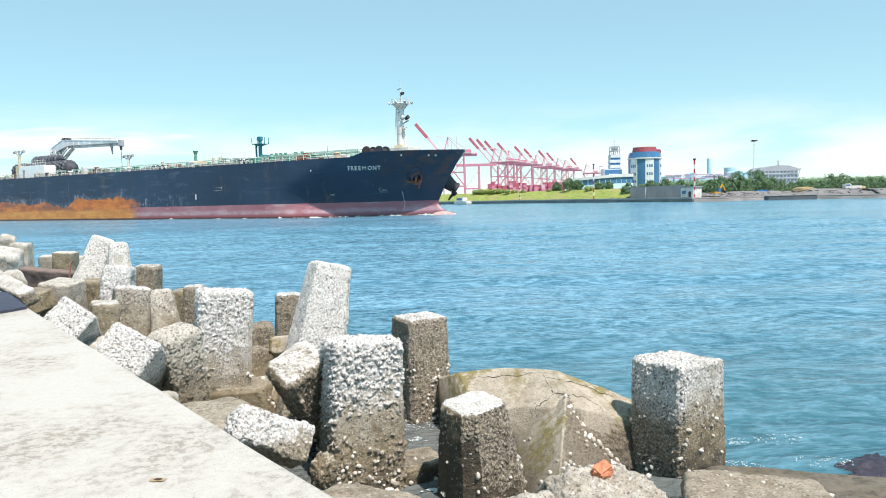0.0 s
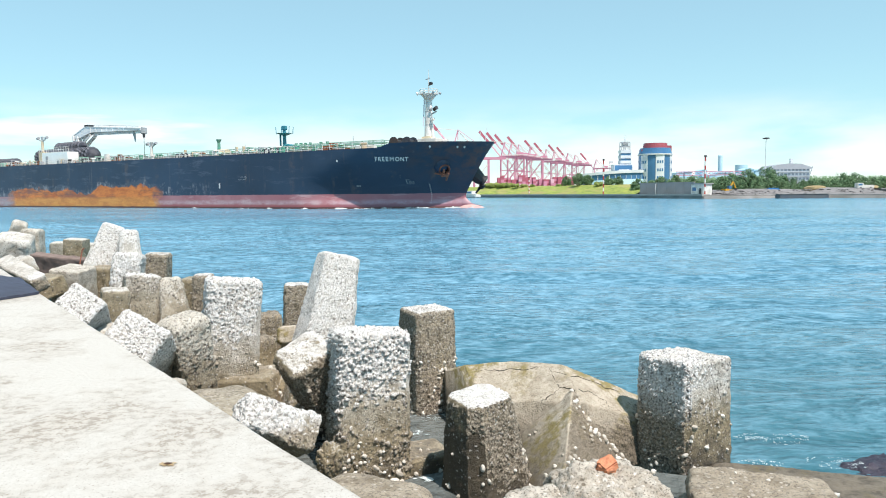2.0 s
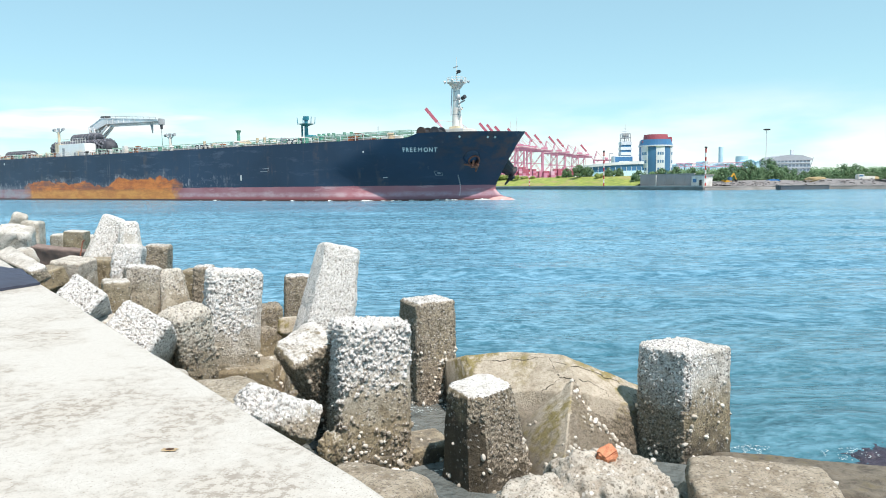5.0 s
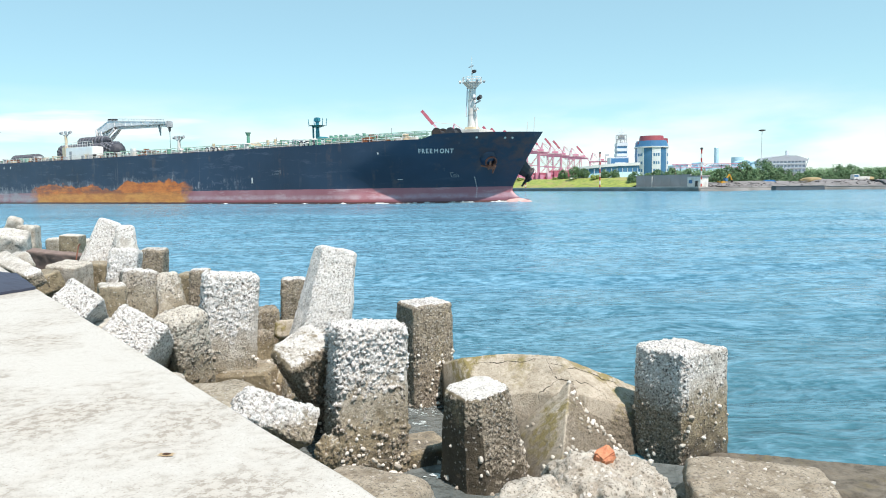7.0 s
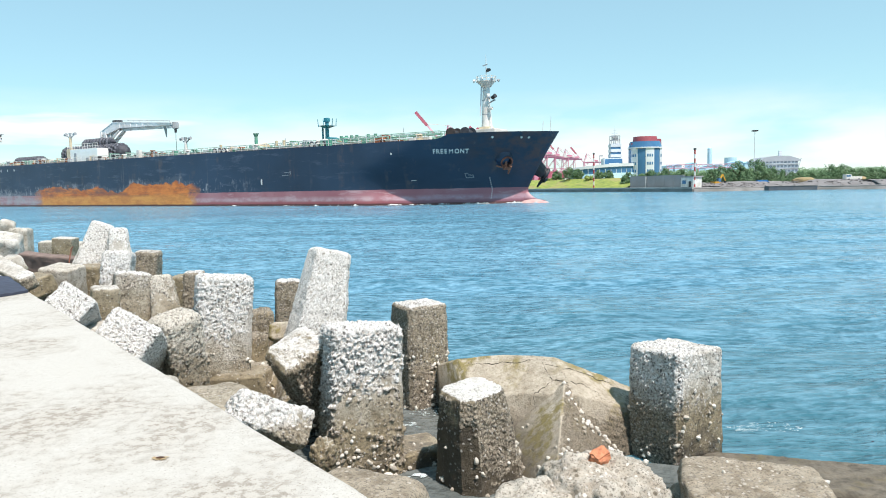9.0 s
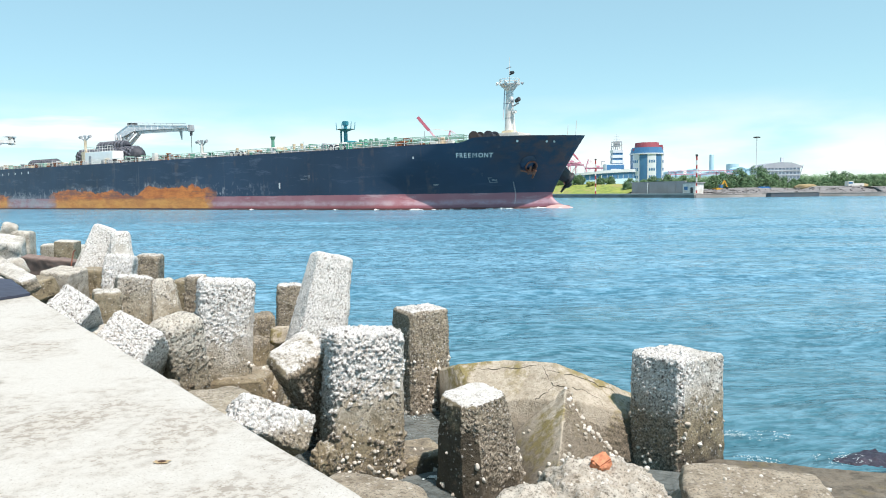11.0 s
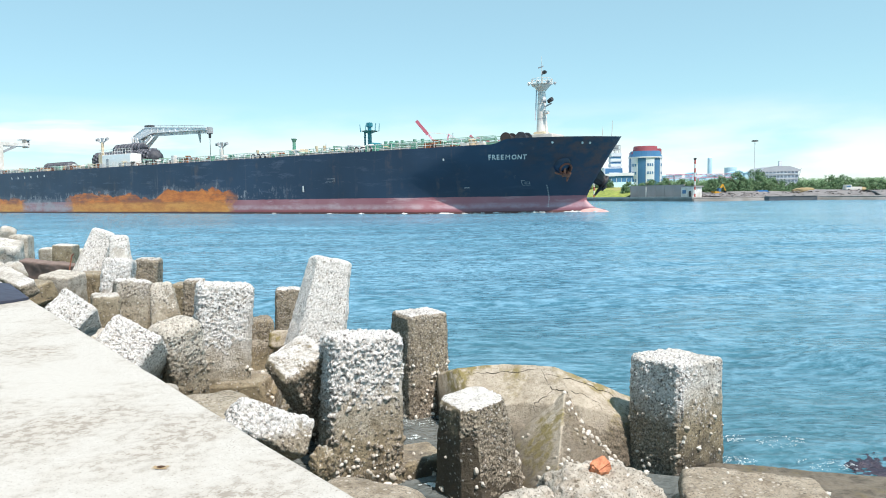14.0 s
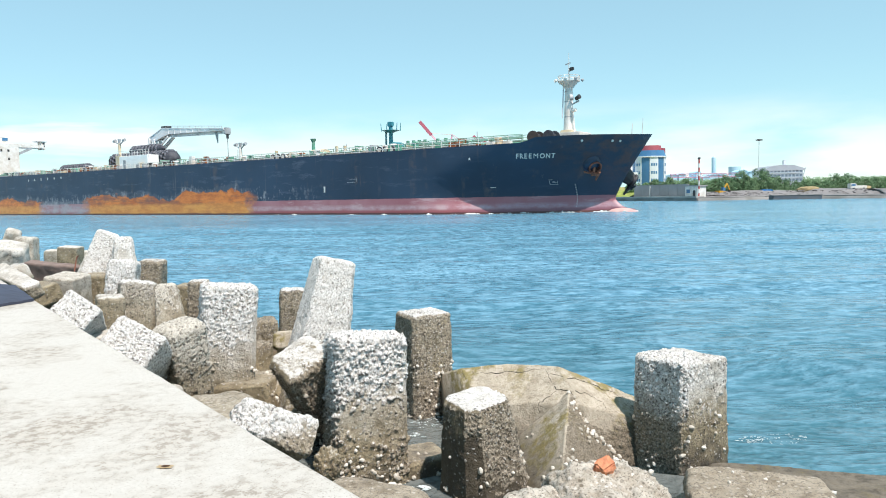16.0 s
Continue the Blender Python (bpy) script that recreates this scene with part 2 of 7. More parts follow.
def wall_concrete():
    m, nt, b = blank("parapet_concrete", 0.85)
    co = nt.nodes.new("ShaderNodeTexCoord")
    v = co.outputs["Object"]
    big, mid, fine = noise_node(nt, v, 2.1, 6, 0.68), noise_node(nt, v, 30, 7, 0.78), noise_node(nt, v, 60, 5, 0.65)
    stain = calc(nt, "MULTIPLY", span(nt, big, 0.46, 0.60), span(nt, mid, 0.49, 0.54))
    col = mix_node(nt, span(nt, fine, 0.3, 0.7), (0.475, 0.45, 0.405), (0.55, 0.525, 0.48))
    col = mix_node(nt, span(nt, big, 0.45, 0.70, 0.0, 0.4), col, (0.42, 0.36, 0.285))
    col = mix_node(nt, calc(nt, "MULTIPLY", stain, 0.8), col, (0.26, 0.225, 0.185))
    pits = calc(nt, "MULTIPLY", span(nt, noise_node(nt, v, 170, 3, 0.7), 0.42, 0.36), span(nt, mid, 0.40, 0.52, 0.15, 0.8))
    col = mix_node(nt, pits, col, (0.20, 0.16, 0.12))
    col = mix_node(nt, span(nt, fine, 0.36, 0.30, 0.0, 0.5), col, (0.25, 0.21, 0.17))
    nt.links.new(col, b.inputs["Base Color"])
    relief(nt, b, calc(nt, "ADD", mid, calc(nt, "MULTIPLY", fine, 0.4)), 0.35, 0.01)
    return m


def sea_water():
    """Harbour water: wind ripples of four lengths over a blue-green body with painted crest sheen, greener over the
    shoal by the blocks.
    """
    m, nt, b = blank("sea_water", 0.18)
    b.inputs["Specular IOR Level"].default_value = 0.06
    b.inputs["Coat Weight"].default_value, b.inputs["Coat Roughness"].default_value, b.inputs["Coat IOR"].default_value = 0.12, 0.15, 1.33
    v = nt.nodes.new("ShaderNodeTexCoord").outputs["Object"]
    place = nt.nodes.new("ShaderNodeNewGeometry").outputs["Position"]
    b.inputs["IOR"].default_value = 1.33
    # the ripples bend a little along their length
    bend = nt.nodes.new("ShaderNodeTexNoise")
    bend.inputs["Scale"].default_value, bend.inputs["Detail"].default_value = 0.22, 2.0
    nt.links.new(v, bend.inputs["Vector"])
    warp = nt.nodes.new("ShaderNodeVectorMath")
    warp.operation, warp.inputs[1].default_value = "MULTIPLY_ADD", (1.6, 1.6, 0)
    nt.links.new(bend.outputs["Color"], warp.inputs[0]), nt.links.new(v, warp.inputs[2])
    u = warp.outputs[0]
    w1 = noise_node(nt, stretched(nt, u, 0.55, 1.05, 1), 1.0, 2, 0.5)
    w2 = noise_node(nt, stretched(nt, u, 1.8, 3.7, 1), 1.0, 3, 0.55)
    w3 = noise_node(nt, stretched(nt, u, 5.0, 9.5, 1), 1.0, 2, 0.55)
    w4 = noise_node(nt, stretched(nt, u, 13.0, 23.0, 1), 1.0, 2, 0.55)
    gust = span(nt, noise_node(nt, stretched(nt, v, 0.035, 0.09, 1), 1.0, 4, 0.6), 0.38, 0.62, 0.25, 1.4)
    waves = calc(nt, "ADD", calc(nt, "MULTIPLY", w1, 0.32), calc(nt, "MULTIPLY", w2, 0.17))
    waves = calc(nt, "ADD", waves, calc(nt, "MULTIPLY", gust, calc(nt, "ADD", calc(nt, "MULTIPLY", w3, 0.05), calc(nt, "MULTIPLY", w4, 0.012))))
    relief(nt, b, waves, 1.0, 1.0)
    big = noise_node(nt, stretched(nt, v, 0.012, 0.03, 1), 1.0, 3)
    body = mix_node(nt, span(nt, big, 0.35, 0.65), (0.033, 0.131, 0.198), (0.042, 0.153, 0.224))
    # crests painted paler: their sky sheen and shine-through are put into the colour
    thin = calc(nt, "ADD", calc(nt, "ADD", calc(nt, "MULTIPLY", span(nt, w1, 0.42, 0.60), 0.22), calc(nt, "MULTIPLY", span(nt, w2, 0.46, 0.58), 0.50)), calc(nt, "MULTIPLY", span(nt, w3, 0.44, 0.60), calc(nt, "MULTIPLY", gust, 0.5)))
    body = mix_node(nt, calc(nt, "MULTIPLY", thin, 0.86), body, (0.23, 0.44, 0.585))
    shoal = calc(nt, "ADD", axis(nt, place, 1), calc(nt, "MULTIPLY", noise_node(nt, stretched(nt, v, 0.1, 0.2, 1), 1.0, 3), 8.0))
    shallow = span(nt, shoal, 24.0, 11.0, 0.0, 0.8)
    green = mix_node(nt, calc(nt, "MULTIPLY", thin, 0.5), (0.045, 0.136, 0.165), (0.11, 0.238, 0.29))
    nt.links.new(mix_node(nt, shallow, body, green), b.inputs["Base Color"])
    return m


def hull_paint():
    """Dark blue topsides, faded red boot-topping, a long field of orange primer and rust."""
    m, nt, b = blank("hull_paint", 0.45)
    co = nt.nodes.new("ShaderNodeTexCoord")
    v = co.outputs["Object"]
    x, z = axis(nt, v, 0), axis(nt, v, 2)
    fine = noise_node(nt, stretched(nt, v, 0.35, 0.35, 0.6), 1.0, 8, 0.65)
    streak = noise_node(nt, stretched(nt, v, 0.5, 0.5, 0.05), 1.0, 5, 0.6)
    cloud = noise_node(nt, v, 0.07, 4)
    smear = noise_node(nt, stretched(nt, v, 0.16, 0.16, 0.9), 1.0, 6, 0.7)
    navy = mix_node(nt, span(nt, cloud, 0.35, 0.7), (0.012, 0.026, 0.054), (0.026, 0.052, 0.098))
    scuff = calc(nt, "MULTIPLY", span(nt, streak, 0.54, 0.70), span(nt, fine, 0.45, 0.64))
    navy = mix_node(nt, calc(nt, "MULTIPLY", scuff, 0.6), navy, (0.15, 0.10, 0.08))
    navy = mix_node(nt, calc(nt, "MULTIPLY", span(nt, smear, 0.56, 0.70), span(nt, x, -20, -50, 0.15, 0.75)), navy, (0.115, 0.135, 0.185))
    stain = calc(nt, "MULTIPLY", calc(nt, "MULTIPLY", span(nt, x, -10, -3), span(nt, z, 4.5, 7.5)), span(nt, fine, 0.44, 0.60))
    navy = mix_node(nt, calc(nt, "MULTIPLY", stain, 0.75), navy, (0.085, 0.042, 0.038))
    # thin vertical runs of rust and salt from the deck edge
    runs = noise_node(nt, stretched(nt, v, 0.55, 0.55, 0.012), 1.0, 4, 0.7)
    fade = span(nt, noise_node(nt, stretched(nt, v, 0.2, 0.2, 0.25), 1.0, 3), 0.45, 0.62)
    navy = mix_node(nt, calc(nt, "MULTIPLY", calc(nt, "MULTIPLY", span(nt, runs, 0.63, 0.70), fade), 0.5), navy, (0.17, 0.15, 0.15))
    scrape = noise_node(nt, stretched(nt, v, 0.10, 0.10, 2.2), 1.0, 5, 0.75)
    navy = mix_node(nt, calc(nt, "MULTIPLY", calc(nt, "MULTIPLY", span(nt, scrape, 0.64, 0.70), span(nt, x, -22, -42)), 0.6), navy, (0.26, 0.22, 0.20))
    red = mix_node(nt, span(nt, noise_node(nt, v, 0.16, 4), 0.35, 0.65), (0.37, 0.125, 0.14), (0.46, 0.205, 0.22))
    red = mix_node(nt, span(nt, smear, 0.54, 0.66, 0, 0.65), red, (0.60, 0.40, 0.40))
    red = mix_node(nt, span(nt, fine, 0.60, 0.72, 0, 0.5), red, (0.30, 0.09, 0.08))
    wob = calc(nt, "MULTIPLY", calc(nt, "SUBTRACT", fine, 0.5), 0.25)
    # towards the bow the red is darkened too, the flare's shade put into paint
    red = mix_node(nt, span(nt, calc(nt, "ADD", z, calc(nt, "MULTIPLY", wob, 2.0)), 1.35, 1.0, 0, 0.8), red, mix_node(nt, span(nt, x, -24, -15), (0.36, 0.085, 0.085), (0.15, 0.050, 0.068)))
    red = mix_node(nt, span(nt, calc(nt, "ADD", x, calc(nt, "MULTIPLY", z, -2.0)), -24, -14, 0.0, 0.45), red, (0.23, 0.10, 0.135))
    red = mix_node(nt, calc(nt, "MULTIPLY", calc(nt, "MULTIPLY", span(nt, z, 2.05, 1.6), span(nt, z, 0.95, 1.3)), span(nt, fine, 0.38, 0.6, 0.1, 0.6)), red, mix_node(nt, span(nt, x, -24, -15), (0.66, 0.50, 0.50), (0.46, 0.40, 0.46)))
    col = mix_node(nt, span(nt, calc(nt, "ADD", z, wob), 2.84, 2.9), red, navy)
    # two fields of rust along the side
    edge = calc(nt, "MULTIPLY", calc(nt, "SUBTRACT", fine, 0.5), 9.0)
    xe = calc(nt, "ADD", x, edge)
    f1 = calc(nt, "MULTIPLY", span(nt, xe, -123, -119), span(nt, xe, -64, -67))
    f2 = span(nt, xe, -140, -143)
    field = calc(nt, "MAXIMUM", f1, f2)
    grain = noise_node(nt, stretched(nt, v, 0.28, 0.28, 0.8), 1.0, 8, 0.72)
    lumps = noise_node(nt, stretched(nt, v, 0.12, 0.12, 0.1), 1.0, 3)
    top = calc(nt, "ADD", 4.3, calc(nt, "ADD", calc(nt, "MULTIPLY", calc(nt, "SUBTRACT", lumps, 0.5), 4.8), calc(nt, "ADD", calc(nt, "MULTIPLY", calc(nt, "SUBTRACT", fine, 0.5), 2.6), calc(nt, "MULTIPLY", calc(nt, "SUBTRACT", streak, 0.5), 0.6))))
    under = span(nt, calc(nt, "SUBTRACT", top, z), -0.12, 0.2)
    rust = mix_node(nt, span(nt, grain, 0.40, 0.60), (0.80, 0.245, 0.05), (0.56, 0.135, 0.03))
    patch = noise_node(nt, stretched(nt, v, 0.055, 0.055, 0.28), 1.0, 6, 0.65)
    rust = mix_node(nt, calc(nt, "MULTIPLY", span(nt, patch, 0.49, 0.57), span(nt, z, 2.2, 3.4, 0.15, 0.8)), rust, (0.165, 0.075, 0.075))
    rust = mix_node(nt, calc(nt, "MULTIPLY", span(nt, calc(nt, "ADD", z, calc(nt, "MULTIPLY", wob, 3.0)), 2.8, 2.2), span(nt, grain, 0.36, 0.56, 0.95, 0.45)), rust, (0.80, 0.35, 0.085))
    col = mix_node(nt, calc(nt, "MULTIPLY", calc(nt, "MULTIPLY", field, span(nt, xe, -60, -66)), span(nt, calc(nt, "SUBTRACT", calc(nt, "ADD", top, 0.9), z), 0.0, 0.4, 0.0, 0.22)), col, (0.20, 0.19, 0.20))
    # flaked, salt-white fringe where the paint lifts above the rust
    flake = calc(nt, "MULTIPLY", span(nt, calc(nt, "SUBTRACT", calc(nt, "ADD", top, 1.3), z), 0.0, 0.9), span(nt, noise_node(nt, stretched(nt, v, 0.9, 0.9, 0.5), 1.0, 7, 0.75), 0.54, 0.62))
    flake = calc(nt, "MULTIPLY", flake, calc(nt, "MULTIPLY", span(nt, x, -46, -62), span(nt, z, 2.6, 3.2)))
    col = mix_node(nt, calc(nt, "MULTIPLY", flake, 0.6), col, (0.42, 0.40, 0.41))
    col = mix_node(nt, calc(nt, "MULTIPLY", field, under), col, rust)
    bare = calc(nt, "MULTIPLY", calc(nt, "MULTIPLY", span(nt, xe, -146, -139), span(nt, xe, -117, -123)), span(nt, calc(nt, "ADD", z, calc(nt, "MULTIPLY", wob, 4.0)), 3.9, 2.9))
    bare = calc(nt, "MULTIPLY", bare, calc(nt, "SUBTRACT", 1.0, calc(nt, "MULTIPLY", field, under)))
    col = mix_node(nt, calc(nt, "MULTIPLY", bare, span(nt, grain, 0.40, 0.58, 0.2, 0.8)), col, (0.42, 0.38, 0.39))
    # rusty stem and weed line
    col = mix_node(nt, calc(nt, "MULTIPLY", span(nt, x, -3.5, 1.5), span(nt, fine, 0.42, 0.7, 0, 0.5)), col, (0.12, 0.055, 0.05))
    col = mix_node(nt, span(nt, calc(nt, "ADD", z, wob), 0.80, 0.62), col, (0.10, 0.035, 0.03))
    nt.links.new(col, b.inputs["Base Color"])
    relief(nt, b, calc(nt, "ADD", fine, streak), 0.25, 0.05)
    return m


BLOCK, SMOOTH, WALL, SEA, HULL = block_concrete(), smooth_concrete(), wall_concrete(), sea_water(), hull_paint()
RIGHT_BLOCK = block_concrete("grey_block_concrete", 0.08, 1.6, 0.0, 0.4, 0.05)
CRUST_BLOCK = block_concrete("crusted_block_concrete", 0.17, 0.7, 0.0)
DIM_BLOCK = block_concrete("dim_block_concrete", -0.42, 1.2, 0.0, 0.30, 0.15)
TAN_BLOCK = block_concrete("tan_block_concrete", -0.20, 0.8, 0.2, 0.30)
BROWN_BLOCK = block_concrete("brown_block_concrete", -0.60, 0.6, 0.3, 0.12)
# white top painted as sunlit; the raised wet band also stands for flank shade
LIT_TOP_BLOCK = block_concrete("lit_top_block_concrete", -0.50, 0.6, 0.0, 0.75, 0.75)
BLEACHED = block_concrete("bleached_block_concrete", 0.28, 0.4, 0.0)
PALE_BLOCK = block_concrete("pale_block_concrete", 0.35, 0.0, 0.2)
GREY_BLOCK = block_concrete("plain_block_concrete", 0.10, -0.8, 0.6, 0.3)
WHITE = material("white_paint", (0.78, 0.77, 0.74), 0.5, color2=(0.62, 0.58, 0.52), scale=0.8)
CREAM = material("cream_paint", (0.70, 0.60, 0.42), 0.5, color2=(0.55, 0.42, 0.28), scale=0.8)
GREEN = material("green_paint", (0.10, 0.33, 0.24), 0.5, color2=(0.16, 0.30, 0.22), scale=0.6)
PALE_GREEN = material("pale_green_paint", (0.30, 0.52, 0.42), 0.5, color2=(0.24, 0.36, 0.28), scale=0.6)
TEAL = material("teal_paint", (0.03, 0.21, 0.28), 0.45, color2=(0.05, 0.24, 0.28), scale=0.7)
GREY = material("grey_paint", (0.40, 0.43, 0.46), 0.5, color2=(0.30, 0.30, 0.30), scale=0.7)
RUST = material("rusty_steel", (0.36, 0.14, 0.06), 0.8, color2=(0.12, 0.05, 0.03), scale=1.2, bump=0.3)
DECK = material("deck_paint", (0.16, 0.20, 0.16), 0.7, color2=(0.24, 0.12, 0.07), scale=0.2)
# white dulled and blued: distance haze is put into the colour
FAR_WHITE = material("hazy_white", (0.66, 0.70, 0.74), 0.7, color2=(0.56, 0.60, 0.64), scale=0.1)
RUBBER = material("black_rubber", (0.03, 0.032, 0.045), 0.7, color2=(0.075, 0.08, 0.095), scale=1.5)
TYRE = material("worn_tyre", (0.15, 0.155, 0.185), 0.6, color2=(0.08, 0.085, 0.105), scale=0.8)
DARK = material("dark_steel", (0.03, 0.035, 0.045), 0.6, color2=(0.05, 0.045, 0.04), scale=1.0)
FOAM = material("sea_foam", (0.80, 0.84, 0.84), 0.6, color2=(0.55, 0.66, 0.66), scale=2.0, bump=0.4)
# blue mixed with a little white to carry distance haze
GLASS = material("blue_glass", (0.05, 0.15, 0.30), 0.3, color2=(0.07, 0.20, 0.36), scale=0.15, spec=0.4)
# red paled towards pink, the haze of distance put into the colour
HAZED_CRANE_RED = material("hazed_crane_red", (0.62, 0.24, 0.34), 0.6, color2=(0.58, 0.28, 0.36), scale=0.05)
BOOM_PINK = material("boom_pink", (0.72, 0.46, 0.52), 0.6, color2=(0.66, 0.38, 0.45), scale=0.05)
CRANE_DARK = material("crane_dark_red", (0.42, 0.10, 0.15), 0.6, color2=(0.50, 0.14, 0.18), scale=0.05)
QUAY = material("quay_concrete", (0.25, 0.245, 0.235), 0.85, color2=(0.16, 0.155, 0.14), scale=0.25, bump=0.3)
GRASS, gr_nt, gr_b = blank("bank_grass", 0.95)
gr_v = gr_nt.nodes.new("ShaderNodeTexCoord").outputs["Object"]
gr_c = mix_node(gr_nt, span(gr_nt, noise_node(gr_nt, gr_v, 0.5, 7, 0.7), 0.38, 0.62), (0.33, 0.37, 0.075), (0.15, 0.21, 0.045))
gr_c = mix_node(gr_nt, span(gr_nt, noise_node(gr_nt, stretched(gr_nt, gr_v, 0.10, 0.10, 0.5), 1.0, 5, 0.65), 0.50, 0.62, 0.0, 0.8), gr_c, (0.33, 0.27, 0.12))
gr_nt.links.new(gr_c, gr_b.inputs["Base Color"])
relief(gr_nt, gr_b, noise_node(gr_nt, gr_v, 1.5, 6, 0.7), 0.6, 0.3)
EARTH = material("bare_earth", (0.29, 0.275, 0.26), 0.95, color2=(0.17, 0.16, 0.15), scale=0.12, bump=0.4)
GREYWALL = material("grey_render", (0.37, 0.355, 0.36), 0.85, color2=(0.31, 0.30, 0.295), scale=0.2)
BUSH = material("bush_leaves", (0.30, 0.37, 0.10), 0.75, color2=(0.36, 0.40, 0.14), scale=0.3, spec=0.2)
# leaf green lightened and blued: haze over the water is painted in
HAZED_LEAF = material("hazed_tree_leaves", (0.115, 0.20, 0.10), 0.75, color2=(0.17, 0.265, 0.14), scale=0.3, spec=0.2)
BARK = material("tree_bark", (0.10, 0.075, 0.05), 0.9, scale=2.0)
TOWER_RED = material("tower_red", (0.38, 0.09, 0.12), 0.55, color2=(0.32, 0.06, 0.07), scale=0.2)
POLE_RED = material("pole_red", (0.50, 0.06, 0.05), 0.6, scale=1.0)
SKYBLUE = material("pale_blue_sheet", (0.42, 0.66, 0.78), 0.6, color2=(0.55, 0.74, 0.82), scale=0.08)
BRICK = material("brick_red", (0.60, 0.255, 0.13), 0.85, color2=(0.46, 0.17, 0.09), scale=18, bump=0.5)
SHELL, shell_nt, shell_b = blank("pale_shell", 0.7)
shell_geo = shell_nt.nodes.new("ShaderNodeNewGeometry")
shell_nt.links.new(mix_node(shell_nt, span(shell_nt, shell_geo.outputs["Random Per Island"], 0.0, 1.0), (0.30, 0.26, 0.20), (0.74, 0.70, 0.63)), shell_b.inputs["Base Color"])
CRACK = material("crack_shade", (0.035, 0.028, 0.02), 0.95, color2=(0.06, 0.05, 0.035), scale=30)
ANCHOR = material("anchor_rust", (0.34, 0.13, 0.075), 0.8, color2=(0.16, 0.06, 0.04), scale=1.5, bump=0.3)
HAWSE = material("hawse_plating", (0.020, 0.045, 0.095), 0.35, color2=(0.014, 0.022, 0.042), scale=0.5)
PIPE_RUST = material("hawse_rust", (0.27, 0.09, 0.055), 0.8, color2=(0.13, 0.05, 0.04), scale=1.2)
DARK_RUST = material("pipe_rust", (0.15, 0.055, 0.04), 0.8, color2=(0.07, 0.03, 0.025), scale=1.2)
YELLOW = material("machine_yellow", (0.62, 0.33, 0.03), 0.6, scale=1.0)
BLUE_TARP = material("blue_tarpaulin", (0.03, 0.20, 0.48), 0.6, scale=0.5)


# ---- mesh helpers ----
def part(name, bm, mat, parent=None, label="", smooth=False):
    me = bpy.data.meshes.new(name)
    bmesh.ops.recalc_face_normals(bm, faces=bm.faces)
    if smooth:
        for f in bm.faces:
            f.smooth = True
    bm.to_mesh(me)
    bm.free()
    me.materials.append(mat)
    ob = new(name, me)
    if parent:
        ob.parent = parent
    return tagged(ob, label)


def empty(name, label, category, at=(0, 0, 0), turn=0, group="", kind=""):
    ob = new(name)
    ob.matrix_basis = pose(*at, 0, 0, turn)
    return tagged(ob, label, category, group, kind)


def box(bm, c, s, turn=0, bevel=0.0):
    """A box of size s round c, turned about z, on bm."""
    r = bmesh.ops.create_cube(bm, size=1)
    m = pose(*c, 0, 0, turn) @ Matrix.Diagonal((*s, 1))
    bmesh.ops.transform(bm, matrix=m, verts=r["verts"])
    if bevel:
        es = list({e for v in r["verts"] for e in v.link_edges})
        bmesh.ops.bevel(bm, geom=es, offset=bevel, segments=2, affect="EDGES")
    return bm


def rod(bm, a, b, r0, r1=None, n=8, caps=True):
    """A tapered bar from a to b."""
    a, b = Vector(a), Vector(b)
    d = b - a
    m = Matrix.Translation((a + b) / 2) @ d.to_track_quat("Z", "Y").to_matrix().to_4x4()
    bmesh.ops.create_cone(bm, cap_ends=caps, segments=n, radius1=r0, radius2=r0 if r1 is None else r1, depth=d.length, matrix=m)
    return bm


def one(f, *a, **k):
    bm = bmesh.new()
    f(bm, *a, **k)
    return bm


def prism(bm, pts, z0, z1):
    """A slab with the outline pts between two heights."""
    lo = [bm.verts.new((x, y, z0)) for x, y in pts]
    hi = [bm.verts.new((x, y, z1)) for x, y in pts]
    bm.faces.new(hi), bm.faces.new(lo[::-1])
    for i in range(len(pts)):
        j = (i + 1) % len(pts)
        bm.faces.new((lo[i], lo[j], hi[j], hi[i]))
    return bm


def beam(bm, a, b, w, h):
    """A square bar from a to b, w wide and h deep."""
    a, b = Vector(a), Vector(b)
    d = b - a
    r = bmesh.ops.create_cube(bm, size=1)
    m = Matrix.Translation((a + b) / 2) @ d.to_track_quat("Z", "Y").to_matrix().to_4x4() @ Matrix.Diagonal((w, h, d.length, 1))
    bmesh.ops.transform(bm, matrix=m, verts=r["verts"])
    return bm


# ---- sea ----
SEA_Z = 0.4
WAVES = [(random.uniform(0, 6.28), 0.9 + 0.55 * i, radians(random.uniform(-20, 20) - 90), 0.042 / (1 + 0.45 * i)) for i in range(9)]


def swell(x, y):
    return sum(a * math.sin((x * math.cos(w) + y * math.sin(w)) * 6.28 / (7.0 / k) + ph) for ph, k, w, a in WAVES)


